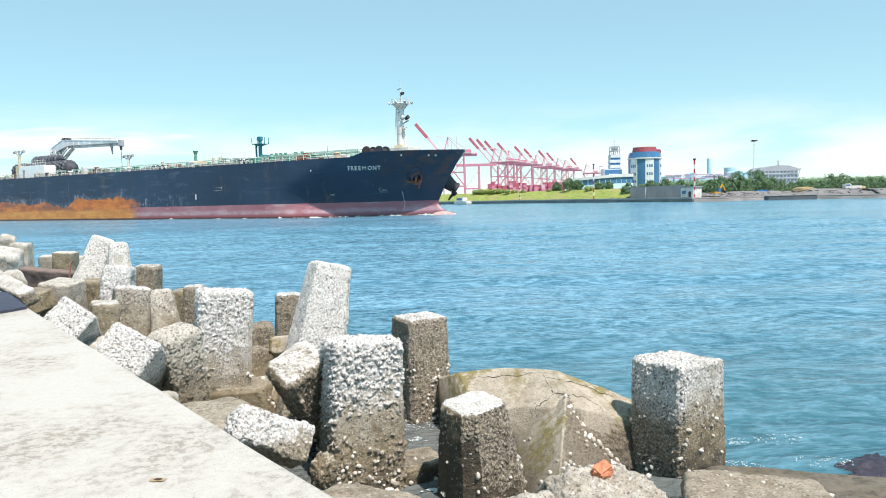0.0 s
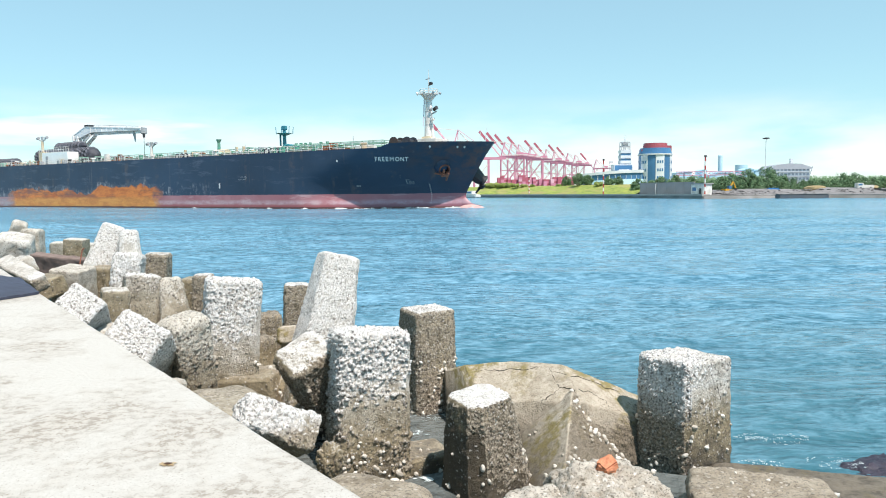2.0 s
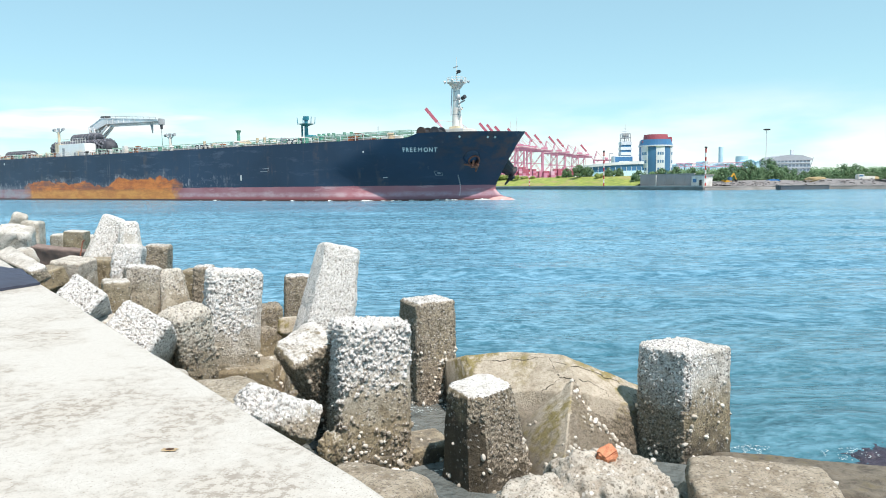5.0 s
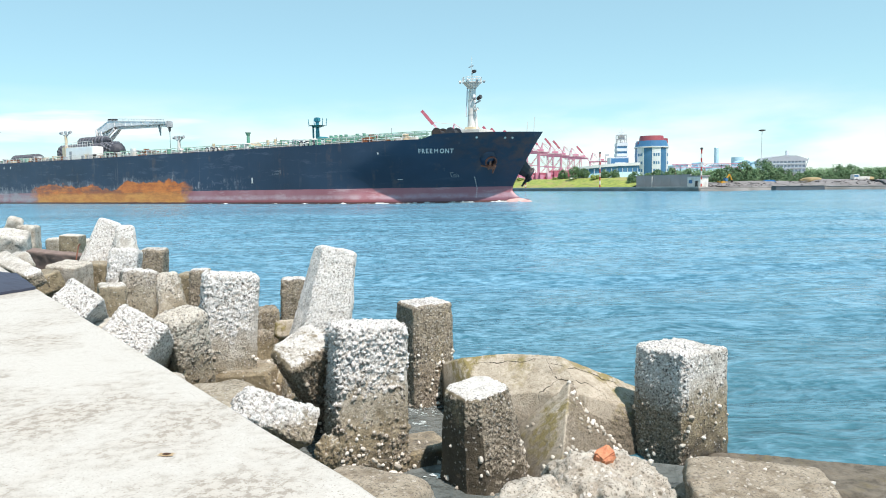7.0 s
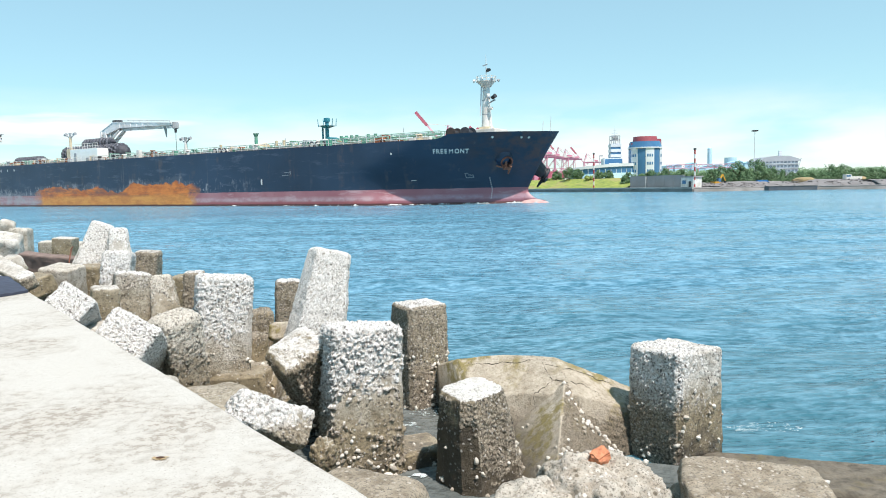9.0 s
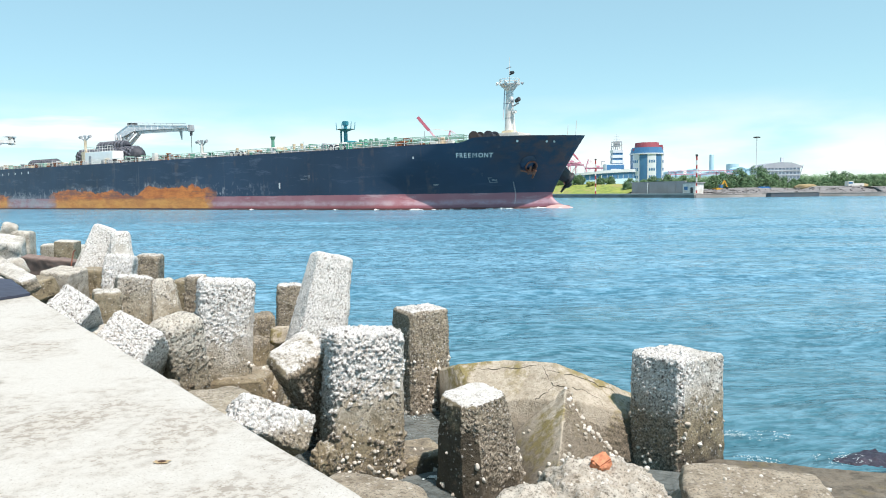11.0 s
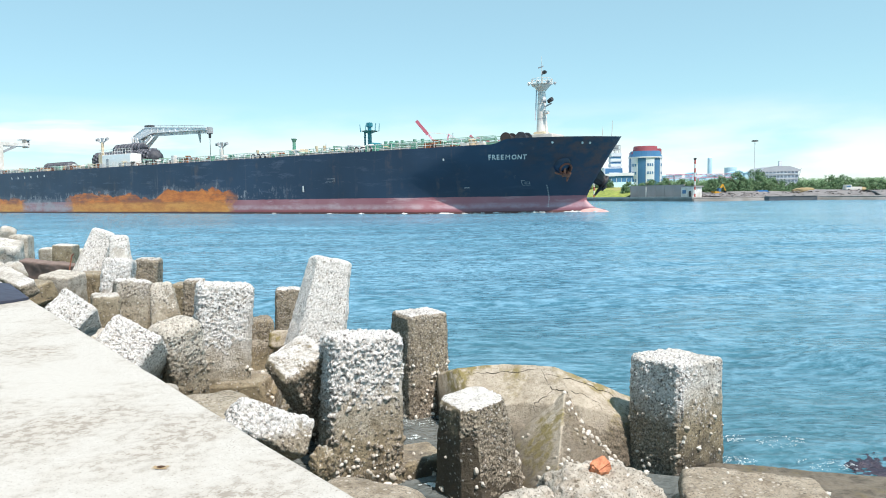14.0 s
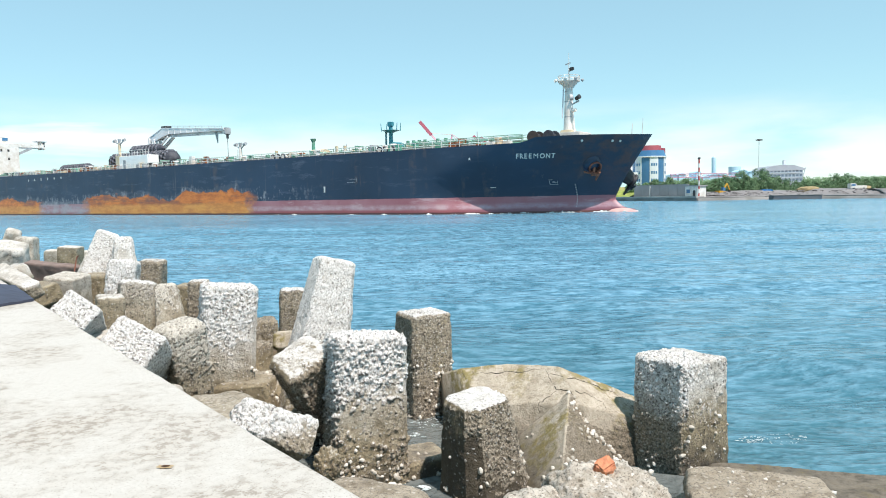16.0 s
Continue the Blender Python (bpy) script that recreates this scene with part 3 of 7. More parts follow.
def sea():
    """One sheet to the horizon: fine swell in the basin, plain beyond."""
    bm = bmesh.new()
    n, step, x0, y0 = 150, 0.6, -45.0, -12.0
    near = [[bm.verts.new((x0 + i * step, y0 + j * step, swell(i * step, j * step) * min(1.0, min(i, j, n - i, n - j) / 12))) for i in range(n + 1)] for j in range(n + 1)]
    for j in range(n):
        for i in range(n):
            bm.faces.new((near[j][i], near[j][i + 1], near[j + 1][i + 1], near[j + 1][i]))
    ring = near[0][:-1] + [r[-1] for r in near[:-1]] + near[-1][:0:-1] + [r[0] for r in near[:0:-1]]
    mx, my = x0 + n * step / 2, y0 + n * step / 2
    for k in (5.0, 14.0):
        outer = [bm.verts.new((mx + (v.co.x - mx) * k, my + (v.co.y - my) * k, 0)) for v in ring]
        for i in range(len(ring)):
            j = (i + 1) % len(ring)
            bm.faces.new((ring[i], outer[i], outer[j], ring[j]))
        ring = outer
    far = [bm.verts.new((mx + (v.co.x - mx) * 7, my + (v.co.y - my) * 7, 0)) for v in ring]
    for i in range(len(ring)):
        j = (i + 1) % len(ring)
        bm.faces.new((ring[i], far[i], far[j], ring[j]))
    for f in bm.faces:
        f.smooth = True
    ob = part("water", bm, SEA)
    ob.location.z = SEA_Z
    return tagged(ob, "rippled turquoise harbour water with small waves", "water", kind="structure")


water = sea()

# ---- the parapet the camera looks over ----
EDGE, ALONG, ACROSS = Vector((-0.149, 1.549, 0)), Vector((-0.618, 0.786, 0)), Vector((0.786, 0.618, 0))
WALL_TOP = 2.5


def parapet():
    """A broad concrete wall along the water, its seaward edge worn."""
    bm = bmesh.new()
    rows, ns = [], 400
    prof = [(0.0, -1.2), (0.0, -0.25), (0.0, -0.02), (-0.004, -0.006), (-0.014, 0.0), (-0.25, 0.0), (-0.5, 0.0), (-0.75, 0.0), (-0.89, 0.0), (-0.92, -0.03), (-0.92, -1.1)]
    for i in range(ns + 1):
        s = -14 + 60 * i / ns
        row = []
        for a, z in prof:
            p = EDGE + ALONG * s + ACROSS * a
            k = noise.fractal(Vector((s * 2.2, a * 2.2, z)), 0.8, 2.0, 5)
            edge = 1.0 if -0.02 < a < 0.01 else 0.25
            row.append(bm.verts.new((p.x + ACROSS.x * k * 0.003 * edge, p.y + ACROSS.y * k * 0.003 * edge, WALL_TOP + z + k * 0.003 * edge)))
        rows.append(row)
    for a, b in zip(rows, rows[1:]):
        for i in range(len(prof) - 1):
            bm.faces.new((a[i], b[i], b[i + 1], a[i + 1]))
    for r in (rows[0], rows[-1][::-1]):
        bm.faces.new(r)
    return tagged(part("wall_parapet", bm, WALL), "sun-bleached weathered concrete sea wall with brown stains", "wall", kind="structure")


parapet()
walk_pts = [EDGE + ALONG * s + ACROSS * a for s, a in ((-14, -0.92), (46, -0.92), (46, -9), (-14, -9))]
tagged(part("walkway", one(prism, [(p.x, p.y) for p in walk_pts], -1.0, 1.4), WALL), "pale concrete walkway behind the sea wall", "pavement", kind="structure")


def drain_hole():
    """A rust-stained pit: a ragged stain, and a flat disc whose dark rust also paints the hollow's shade."""
    def blot(r, sx, sy, seed, z, torn):
        bm = bmesh.new()
        c = bm.verts.new((0, 0, z + 0.001))
        ring = [bm.verts.new((math.cos(t) * sx * k, math.sin(t) * sy * k, z)) for t in [i * math.tau / 36 for i in range(36)] for k in [r * (1 + torn * noise.fractal(Vector((math.cos(t) * 1.7, math.sin(t) * 1.7, seed)), 0.8, 2, 4))]]
        for i in range(36):
            bm.faces.new((c, ring[i], ring[(i + 1) % 36]))
        return bm
    x, y, z = (-0.74, 1.82, 2.5)
    ob = empty("drain_hole", "small rust-stained pit in the concrete wall top", "hole", (x, y, z + 0.003))
    part("rust_rim", blot(0.015, 1.5, 0.75, 1.0, 0.0, 0.75), material("rust_stain", (0.44, 0.35, 0.22), 0.9, color2=(0.36, 0.24, 0.12), scale=40), ob, "orange rust stain")
    # no depth here: the hollow's shade is only in this disc's colour
    part("hole_bottom", blot(0.0085, 1.35, 0.75, 5.0, 0.002, 0.3), material("hole_shade_rust", (0.085, 0.038, 0.018), 0.95, color2=(0.045, 0.022, 0.012), scale=60), ob)


drain_hole()


# ---- breakwater blocks ----
def ring_point(u, cut):
    """A point on a square of half width 1 with cut corners, and the way out of its side; u runs round it from 0 to 1."""
    side, diag = 2 * (1 - cut), cut * math.sqrt(2)
    s = (u % 1.0) * 4 * (side + diag)
    k, s = divmod(s, side + diag)
    if s < side:
        x, y, n = 1.0, -1 + cut + s, (1.0, 0.0)
    else:
        t = (s - side) / diag
        x, y, n = 1 - cut * t, 1 - cut + cut * t, (0.7071, 0.7071)
    c, d = ((1, 0), (0, 1), (-1, 0), (0, -1))[int(k) % 4]
    return (x * c - y * d, x * d + y * c), (n[0] * c - n[1] * d, n[0] * d + n[1] * c)


def upright(d):
    """The turn whose z runs along d and whose x stays as near as it can to the world's x."""
    z = d.normalized()
    ref = Vector((1, 0, 0)) if abs(z.x) < 0.85 else Vector((0, 0, -1 if z.x > 0 else 1))
    x = (ref - z * ref.dot(z)).normalized()
    m = Matrix.Identity(3)
    m.col[0], m.col[1], m.col[2] = x, z.cross(x), z
    return m.to_quaternion()


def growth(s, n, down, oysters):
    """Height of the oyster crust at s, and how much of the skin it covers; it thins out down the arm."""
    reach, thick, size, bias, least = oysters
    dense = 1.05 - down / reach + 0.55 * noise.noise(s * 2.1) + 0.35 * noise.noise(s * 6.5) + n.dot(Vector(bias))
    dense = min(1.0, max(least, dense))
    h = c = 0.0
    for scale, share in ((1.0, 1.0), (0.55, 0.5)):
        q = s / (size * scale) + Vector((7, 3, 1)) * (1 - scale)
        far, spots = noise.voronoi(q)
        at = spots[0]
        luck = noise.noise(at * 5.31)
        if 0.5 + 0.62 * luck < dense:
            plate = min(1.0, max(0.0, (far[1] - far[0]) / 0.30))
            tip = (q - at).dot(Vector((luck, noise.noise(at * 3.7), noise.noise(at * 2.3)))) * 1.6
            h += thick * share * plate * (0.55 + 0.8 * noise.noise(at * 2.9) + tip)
            # cover follows the plate's height, so grooves take the darker colour
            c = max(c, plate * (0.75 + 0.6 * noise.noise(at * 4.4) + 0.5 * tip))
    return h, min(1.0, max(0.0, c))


def arm_mesh(bm, tip, root, w_tip, w_root, turn, cut, gap, rough, seed, oysters, at, worn, deep=1.0, flare=0.0):
    """One tapered arm of a block from its root to its blunt, worn tip; deep: thickness over width; flare: the swelling towards the hub."""
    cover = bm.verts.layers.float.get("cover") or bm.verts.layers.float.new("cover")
    tip, root = Vector(tip), Vector(root)
    d = tip - root
    length = d.length
    q = upright(d) @ Euler((0, 0, turn)).to_quaternion()
    way = d.normalized()
    seg = max(24, int(4 * max(w_tip, w_root) / gap))
    rings = max(6, int((length - worn) / gap))
    stops = [(i / rings * (length - worn), 0.0) for i in range(rings + 1)]
    stops += [(length - worn * (1 - math.sin(k * math.pi / 12)), k * math.pi / 12) for k in range(1, 7)]
    grid = []

    def settle(base, n, down, bend):
        s = base + at + Vector((seed, -seed, 0))
        h = rough * (0.8 * noise.fractal(s * 6, 0.75, 2.1, 4) + 1.1 * noise.noise(s * 1.9))
        c = 0.0
        if oysters:
            g, c = growth(s, n, down, oysters)
            h += g
        v = bm.verts.new(base + n * h)
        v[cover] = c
        return v

    for z, bend in stops:
        t = z / length
        half = (w_root + (w_tip - w_root) * t) / 2 * (1 + flare * max(0.0, 1 - t / 0.4) ** 2) - worn * (1 - math.cos(bend))
        row = []
        for i in range(seg):
            (x, y), (nx, ny) = ring_point(i / seg, cut)
            n = (q @ Vector((nx, ny, 0))) * math.cos(bend) + way * math.sin(bend)
            row.append(settle(root + q @ Vector((x * half, y * half * deep, z)), n, length - z, bend))
        grid.append(row)
    half = w_tip / 2 - worn
    caps = max(3, int(1.8 * half / gap))
    for k in range(1, caps):
        f = 1 - k / caps
        row = []
        for i in range(seg):
            (x, y), _ = ring_point(i / seg, cut)
            row.append(settle(root + q @ Vector((x * half * f, y * half * f * deep, length)), way, 0.0, 0.0))
        grid.append(row)
    for a, b in zip(grid, grid[1:]):
        for i in range(seg):
            j = (i + 1) % seg
            bm.faces.new((a[i], a[j], b[j], b[i]))
    bm.faces.new(grid[-1])
    bm.faces.new(grid[0][::-1])


blocks = {}
PALE_TOP = "weathered concrete breakwater block with pale crust on top"


def block(key, tip, root, w_tip, w_root, turn=0, mat=None, label=PALE_TOP, gap=0.022, rough=0.012, cut=0.16, oysters=(0.5, 0.012, 0.05, (0, 0, 0), 0.0), worn=0.05, deeper=None, feet=(), deep=1.0, flare=0.0):
    """A breakwater block: the arm that stands out, down to the hub under water, and the feet that show beside it."""
    tip, root = Vector(tip), Vector(root)
    d = (tip - root).normalized()
    if deeper is None:
        deeper = max(0.1, (root.z + 0.1) / d.z) if d.z > 0.6 else 0.25
    hub = root - d * deeper
    slim = 1.04 / (abs(math.cos(radians(turn))) + abs(math.sin(radians(turn))) - cut * abs(math.sin(radians(2 * turn))))
    w_tip, w_root = w_tip * slim, w_root * slim
    w_hub = w_root + (w_root - w_tip) * min(1.0, deeper / max(0.3, (tip - root).length))
    bm = bmesh.new()
    arm_mesh(bm, tip - hub, (0, 0, 0), w_tip, w_hub, radians(turn), cut, gap, rough, 0.0, oysters, hub, min(worn, 0.3 * w_tip), deep, flare)
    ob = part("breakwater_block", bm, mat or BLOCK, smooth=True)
    ob.location = hub
    blocks[key] = ob
    for e, w, w2, roll in feet:
        foot = bmesh.new()
        e = Vector(e) - hub
        start = Vector((0, 0, e.z * 0.6)) + (root - hub) * 0.3
        arm_mesh(foot, e, start, w, w2, radians(roll), cut, gap * 1.2, rough, 3.0, None, hub, 0.05)
        part("arm", foot, BROWN_BLOCK, ob, smooth=True)
    return tagged(ob, label, "breakwater block", "breakwater blocks")


FINE_SKIN = (2.5, 0.009, 0.034, (0, 0, 0), 0.35)
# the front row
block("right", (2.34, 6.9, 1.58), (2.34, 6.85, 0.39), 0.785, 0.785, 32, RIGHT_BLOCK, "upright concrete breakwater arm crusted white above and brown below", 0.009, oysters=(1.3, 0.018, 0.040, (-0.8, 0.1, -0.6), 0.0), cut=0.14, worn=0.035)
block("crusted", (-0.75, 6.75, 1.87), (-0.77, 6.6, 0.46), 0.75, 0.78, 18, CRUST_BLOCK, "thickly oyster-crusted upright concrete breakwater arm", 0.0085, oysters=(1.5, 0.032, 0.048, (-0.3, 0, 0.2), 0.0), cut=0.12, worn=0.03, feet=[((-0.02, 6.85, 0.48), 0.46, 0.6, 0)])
block("stump", (0.28, 6.15, 1.42), (0.36, 6.27, 0.28), 0.47, 0.76, 33, LIT_TOP_BLOCK, "short octagonal breakwater arm, worn top painted sunlit white", 0.01, oysters=(0.45, 0.016, 0.04, (0.95, -0.1, -1.5), 0.0), cut=0.38, worn=0.035)
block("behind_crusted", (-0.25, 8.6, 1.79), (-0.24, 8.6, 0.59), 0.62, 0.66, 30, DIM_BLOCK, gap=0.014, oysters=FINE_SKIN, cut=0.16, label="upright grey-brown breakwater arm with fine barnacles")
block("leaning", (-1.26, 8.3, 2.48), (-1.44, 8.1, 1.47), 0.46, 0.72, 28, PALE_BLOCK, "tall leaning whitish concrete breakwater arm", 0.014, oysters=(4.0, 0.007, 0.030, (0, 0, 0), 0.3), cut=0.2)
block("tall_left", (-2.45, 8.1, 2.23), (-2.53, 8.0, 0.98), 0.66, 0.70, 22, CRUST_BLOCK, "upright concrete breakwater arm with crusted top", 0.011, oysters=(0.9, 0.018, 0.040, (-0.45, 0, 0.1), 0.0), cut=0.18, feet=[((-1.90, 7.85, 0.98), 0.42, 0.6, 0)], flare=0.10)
block("tilted", (-1.42, 6.85, 1.66), (-1.20, 7.45, 0.80), 0.56, 0.50, 40, LIT_TOP_BLOCK, "tilted breakwater arm, worn end painted sunlit white", 0.01, oysters=(0.6, 0.018, 0.042, (0.8, -0.2, -1.5), 0.0), cut=0.25, worn=0.06)
block("lying_by_wall", (-1.57, 5.24, 1.575), (-1.16, 5.48, 1.30), 0.29, 0.31, -14, BLEACHED, "crusted breakwater arm lying beside the sea wall", 0.0085, rough=0.02, oysters=(1.4, 0.016, 0.040, (0, 0, 0.2), 0.3), worn=0.05, deeper=0.06)
# the second row, beside the wall
block("pointing", (-2.82, 6.3, 1.93), (-3.02, 7.25, 1.37), 0.57, 0.62, -27, BLEACHED, "crusted square end of a breakwater arm beside the sea wall", 0.01, oysters=(2.0, 0.013, 0.036, (0, 0, 0.2), 0.3), cut=0.14, worn=0.045, deep=0.82)
block("peaked", (-2.60, 6.9, 2.0), (-2.58, 7.05, 1.26), 0.48, 0.42, 50, BLOCK, "breakwater arm with a pale sloping top", 0.012, oysters=(0.7, 0.015, 0.045, (0.3, 0, 0), 0.0), cut=0.14, worn=0.07)
block("cube_end", (-3.60, 6.88, 2.14), (-4.02, 7.85, 1.62), 0.46, 0.52, -30, BLEACHED, "grey cube-ended breakwater arm beside the sea wall", 0.011, oysters=(2.5, 0.007, 0.030, (0, 0, 0), 0.3), cut=0.1, worn=0.035, deep=0.86)
block("tan", (-3.71, 8.6, 2.23), (-3.74, 8.5, 1.66), 0.44, 0.48, 32, TAN_BLOCK, "tan breakwater arm with pale top", 0.014, oysters=(0.35, 0.013, 0.045, (-0.4, 0, 0.1), 0.0), cut=0.2)
block("sloping", (-3.43, 8.7, 2.17), (-3.34, 8.6, 1.63), 0.28, 0.54, 34, BLOCK, "grey breakwater arm that widens downwards", 0.016, oysters=(0.5, 0.010, 0.04, (-0.5, 0, 0), 0.0), cut=0.25)
block("low_tan", (-3.86, 8.2, 2.12), (-3.9, 8.2, 1.5), 0.36, 0.38, 28, DIM_BLOCK, gap=0.016, oysters=None)
block("slim_brown", (-3.17, 9.2, 2.16), (-3.2, 9.2, 1.40), 0.26, 0.30, 10, DIM_BLOCK, gap=0.016, oysters=FINE_SKIN)
block("slim_grey", (-3.52, 9.9, 2.03), (-3.55, 9.9, 1.6), 0.34, 0.36, 0, BROWN_BLOCK, oysters=None)
block("brown", (-2.08, 9.8, 1.95), (-2.1, 9.8, 1.25), 0.37, 0.40, 12, DIM_BLOCK, gap=0.016, oysters=FINE_SKIN, label="small brown breakwater arm with barnacles")
block("yellow_end", (-1.98, 8.75, 1.45), (-1.90, 9.2, 1.24), 0.33, 0.36, 0, SMOOTH, "yellowish end of a lying breakwater arm", 0.02, oysters=None, cut=0.3, worn=0.06, deep=0.7)
block("low_brown", (-2.42, 9.3, 1.62), (-2.39, 9.3, 1.18), 0.46, 0.52, 20, BROWN_BLOCK, oysters=(0.5, 0.012, 0.05, (0, 0, 0), 0.1))
block("low_dark", (-2.32, 8.7, 1.42), (-2.30, 8.7, 0.9), 0.36, 0.42, 35, BROWN_BLOCK, oysters=(0.5, 0.014, 0.05, (0, 0, 0), 0.2))
# the far heap
block("white_top", (-4.34, 9.7, 2.40), (-4.37, 9.6, 1.85), 0.39, 0.42, 10, CRUST_BLOCK, gap=0.016, oysters=(0.6, 0.014, 0.045, (0, 0, 0), 0.0), label="breakwater arm with a white flat top")
block("rough_brown", (-4.16, 10.2, 2.36), (-4.20, 10.2, 1.9), 0.34, 0.35, 8, DIM_BLOCK, gap=0.016, oysters=FINE_SKIN)
block("white_leaning", (-5.24, 11.2, 2.72), (-5.47, 11.0, 2.02), 0.37, 0.56, 26, PALE_BLOCK, "whitish breakwater arm leaning over its neighbours", 0.018, cut=0.22, oysters=(0.8, 0.008, 0.032, (0.6, 0, 0), 0.0))
block("white_cone", (-4.89, 10.9, 2.66), (-4.84, 10.8, 2.1), 0.26, 0.54, 30, PALE_BLOCK, gap=0.018, cut=0.35, worn=0.09, oysters=(0.3, 0.008, 0.04, (0, 0, 0), 0.0), label="pale conical end of a breakwater arm")
block("flat_top", (-5.35, 10.1, 2.17), (-5.38, 10.15, 1.78), 0.48, 0.52, -8, GREY_BLOCK, oysters=None, cut=0.1, worn=0.03, label="square breakwater arm with a worn flat top")
# brown concrete used to paint this block's front as shaded
block("shaded", (-5.17, 10.6, 2.13), (-5.19, 10.6, 1.7), 0.35, 0.36, 0, BROWN_BLOCK, oysters=None, cut=0.12)
block("square_grey", (-7.06, 13.5, 2.37), (-7.10, 13.5, 1.9), 0.38, 0.39, 6, DIM_BLOCK, oysters=None, cut=0.08, worn=0.02)
block("far_tan", (-8.2, 15, 2.22), (-8.2, 15, 1.85), 0.29, 0.30, 0, TAN_BLOCK, oysters=None)
block("far_pale", (-7.03, 14, 2.26), (-7.05, 14, 1.85), 0.26, 0.28, 10, GREY_BLOCK, oysters=None)
block("far_upright", (-7.3, 12.5, 2.62), (-7.33, 12.5, 2.05), 0.32, 0.42, 8, GREY_BLOCK, oysters=None, cut=0.2)
block("far_round", (-8.4, 14, 2.70), (-8.55, 14, 2.35), 0.30, 0.36, 30, GREY_BLOCK, oysters=None, cut=0.3, worn=0.09)
block("far_left", (-7.30, 12, 2.53), (-7.42, 12.1, 2.0), 0.56, 0.66, 20, GREY_BLOCK, oysters=None, cut=0.25, worn=0.08, rough=0.02)
block("far_low", (-5.50, 9.25, 2.28), (-6.16, 9.9, 2.12), 0.28, 0.36, 30, GREY_BLOCK, cut=0.3, worn=0.07, oysters=None, rough=0.016)
block("by_wall", (-4.76, 8.25, 2.17), (-5.55, 9.0, 2.27), 0.20, 0.26, 20, PALE_BLOCK, gap=0.016, cut=0.2, worn=0.05, oysters=(0.3, 0.006, 0.035, (0, 0, 0), 0.0), label="slim pale breakwater arm lying against the sea wall")
# added to fill the gap; its dark brown stands in for shadow
block("dark_lying", (-5.02, 8.95, 2.03), (-5.8, 10.0, 1.92), 0.40, 0.44, 20, BROWN_BLOCK, oysters=None, label="brown breakwater block added in the shadowed gap by the sea wall", deep=0.7)
block("red_lying", (-5.42, 11.0, 2.06), (-6.45, 11.4, 2.09), 0.30, 0.36, 10, material("red_brown_concrete", (0.25, 0.185, 0.16), 0.9, color2=(0.17, 0.125, 0.105), scale=6, bump=0.5), oysters=None, label="reddish-brown breakwater arm lying flat", deep=0.5)


def rebar():
    bm = one(rod, (-5.62, 10.9, 2.36), (-5.64, 10.8, 2.05), 0.010, n=6)
    rod(bm, (-5.62, 10.9, 2.36), (-5.59, 10.9, 2.39), 0.010, n=6)
    tagged(part("reinforcing_bar", bm, material("bar_rust", (0.28, 0.11, 0.07), 0.9, scale=20)), "bent rusty reinforcing bar standing among the blocks", "steel bar")


rebar()


# the broad block lying behind the front row
def lying_block():
    """A big eight-sided block on its side: a thick body that narrows to the water, and an arm that runs down towards the wall."""
    stops = [(Vector((0.12, 7.9, 0.47)), 1.40), (Vector((0.18, 7.88, 0.47)), 1.48), (Vector((0.71, 7.78, 0.52)), 1.52), (Vector((1.21, 7.5, 0.59)), 1.43), (Vector((1.77, 7.5, 0.53)), 1.11), (Vector((2.13, 7.7, 0.46)), 0.88), (Vector((2.5, 7.85, 0.38)), 0.70)]
    rows, per, seg = [], 26, 256
    base = stops[0][0].copy()
    bm = bmesh.new()
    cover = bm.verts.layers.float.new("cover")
    for (p, w), (q, w2) in zip(stops, stops[1:]):
        for k in range(per):
            t = k / per
            c, half = p.lerp(q, t), (w + (w2 - w) * t) / 2
            ring = []
            for i in range(seg):
                a = i / seg * math.tau
                r = half * 1 / max(math.cos((a + math.pi / 8 + 0.30) % (math.pi / 4) - math.pi / 8), 0.1)
                v = c - base + Vector((-0.30 * math.cos(a) * r, math.cos(a) * r * 0.95, math.sin(a) * r))
                s = (v + base) * 4
                out, at = Vector((0, math.cos(a), math.sin(a))), v + base
                # oysters have taken the low flank on the side of the open water
                side = min(at.x - 1.22 + 0.44 * (0.94 - at.z), 0.97 - at.z) * 3.5
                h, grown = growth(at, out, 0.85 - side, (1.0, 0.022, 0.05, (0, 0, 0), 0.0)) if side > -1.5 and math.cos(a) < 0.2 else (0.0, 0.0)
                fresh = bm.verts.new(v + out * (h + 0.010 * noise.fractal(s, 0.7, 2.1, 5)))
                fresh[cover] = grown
                ring.append(fresh)
            rows.append(ring)
    for u, v in zip(rows, rows[1:]):
        for i in range(seg):
            j = (i + 1) % seg
            bm.faces.new((u[i], u[j], v[j], v[i]))
    bm.faces.new(rows[0][::-1]), bm.faces.new(rows[-1])
    ob = part("breakwater_block", bm, SMOOTH, smooth=True)
    ob.location = base
    blocks["lying"] = ob
    foot = bmesh.new()
    arm_mesh(foot, Vector((0.92, 5.75, 0.16)) - base, Vector((1.27, 7.25, 0.64)) - base, 0.86, 0.82, radians(45), 0.03, 0.011, 0.010, 0.0, (2.2, 0.016, 0.045, (1.0, 0, -0.45), 0.0), base, 0.05)
    blocks["lying_arm"] = part("arm", foot, SMOOTH, ob, "worn tan arm with shells on its flank", smooth=True)
    return tagged(ob, "broad tan eight-sided breakwater block lying on its side, cracked", "breakwater block", "breakwater blocks")


dome = lying_block()


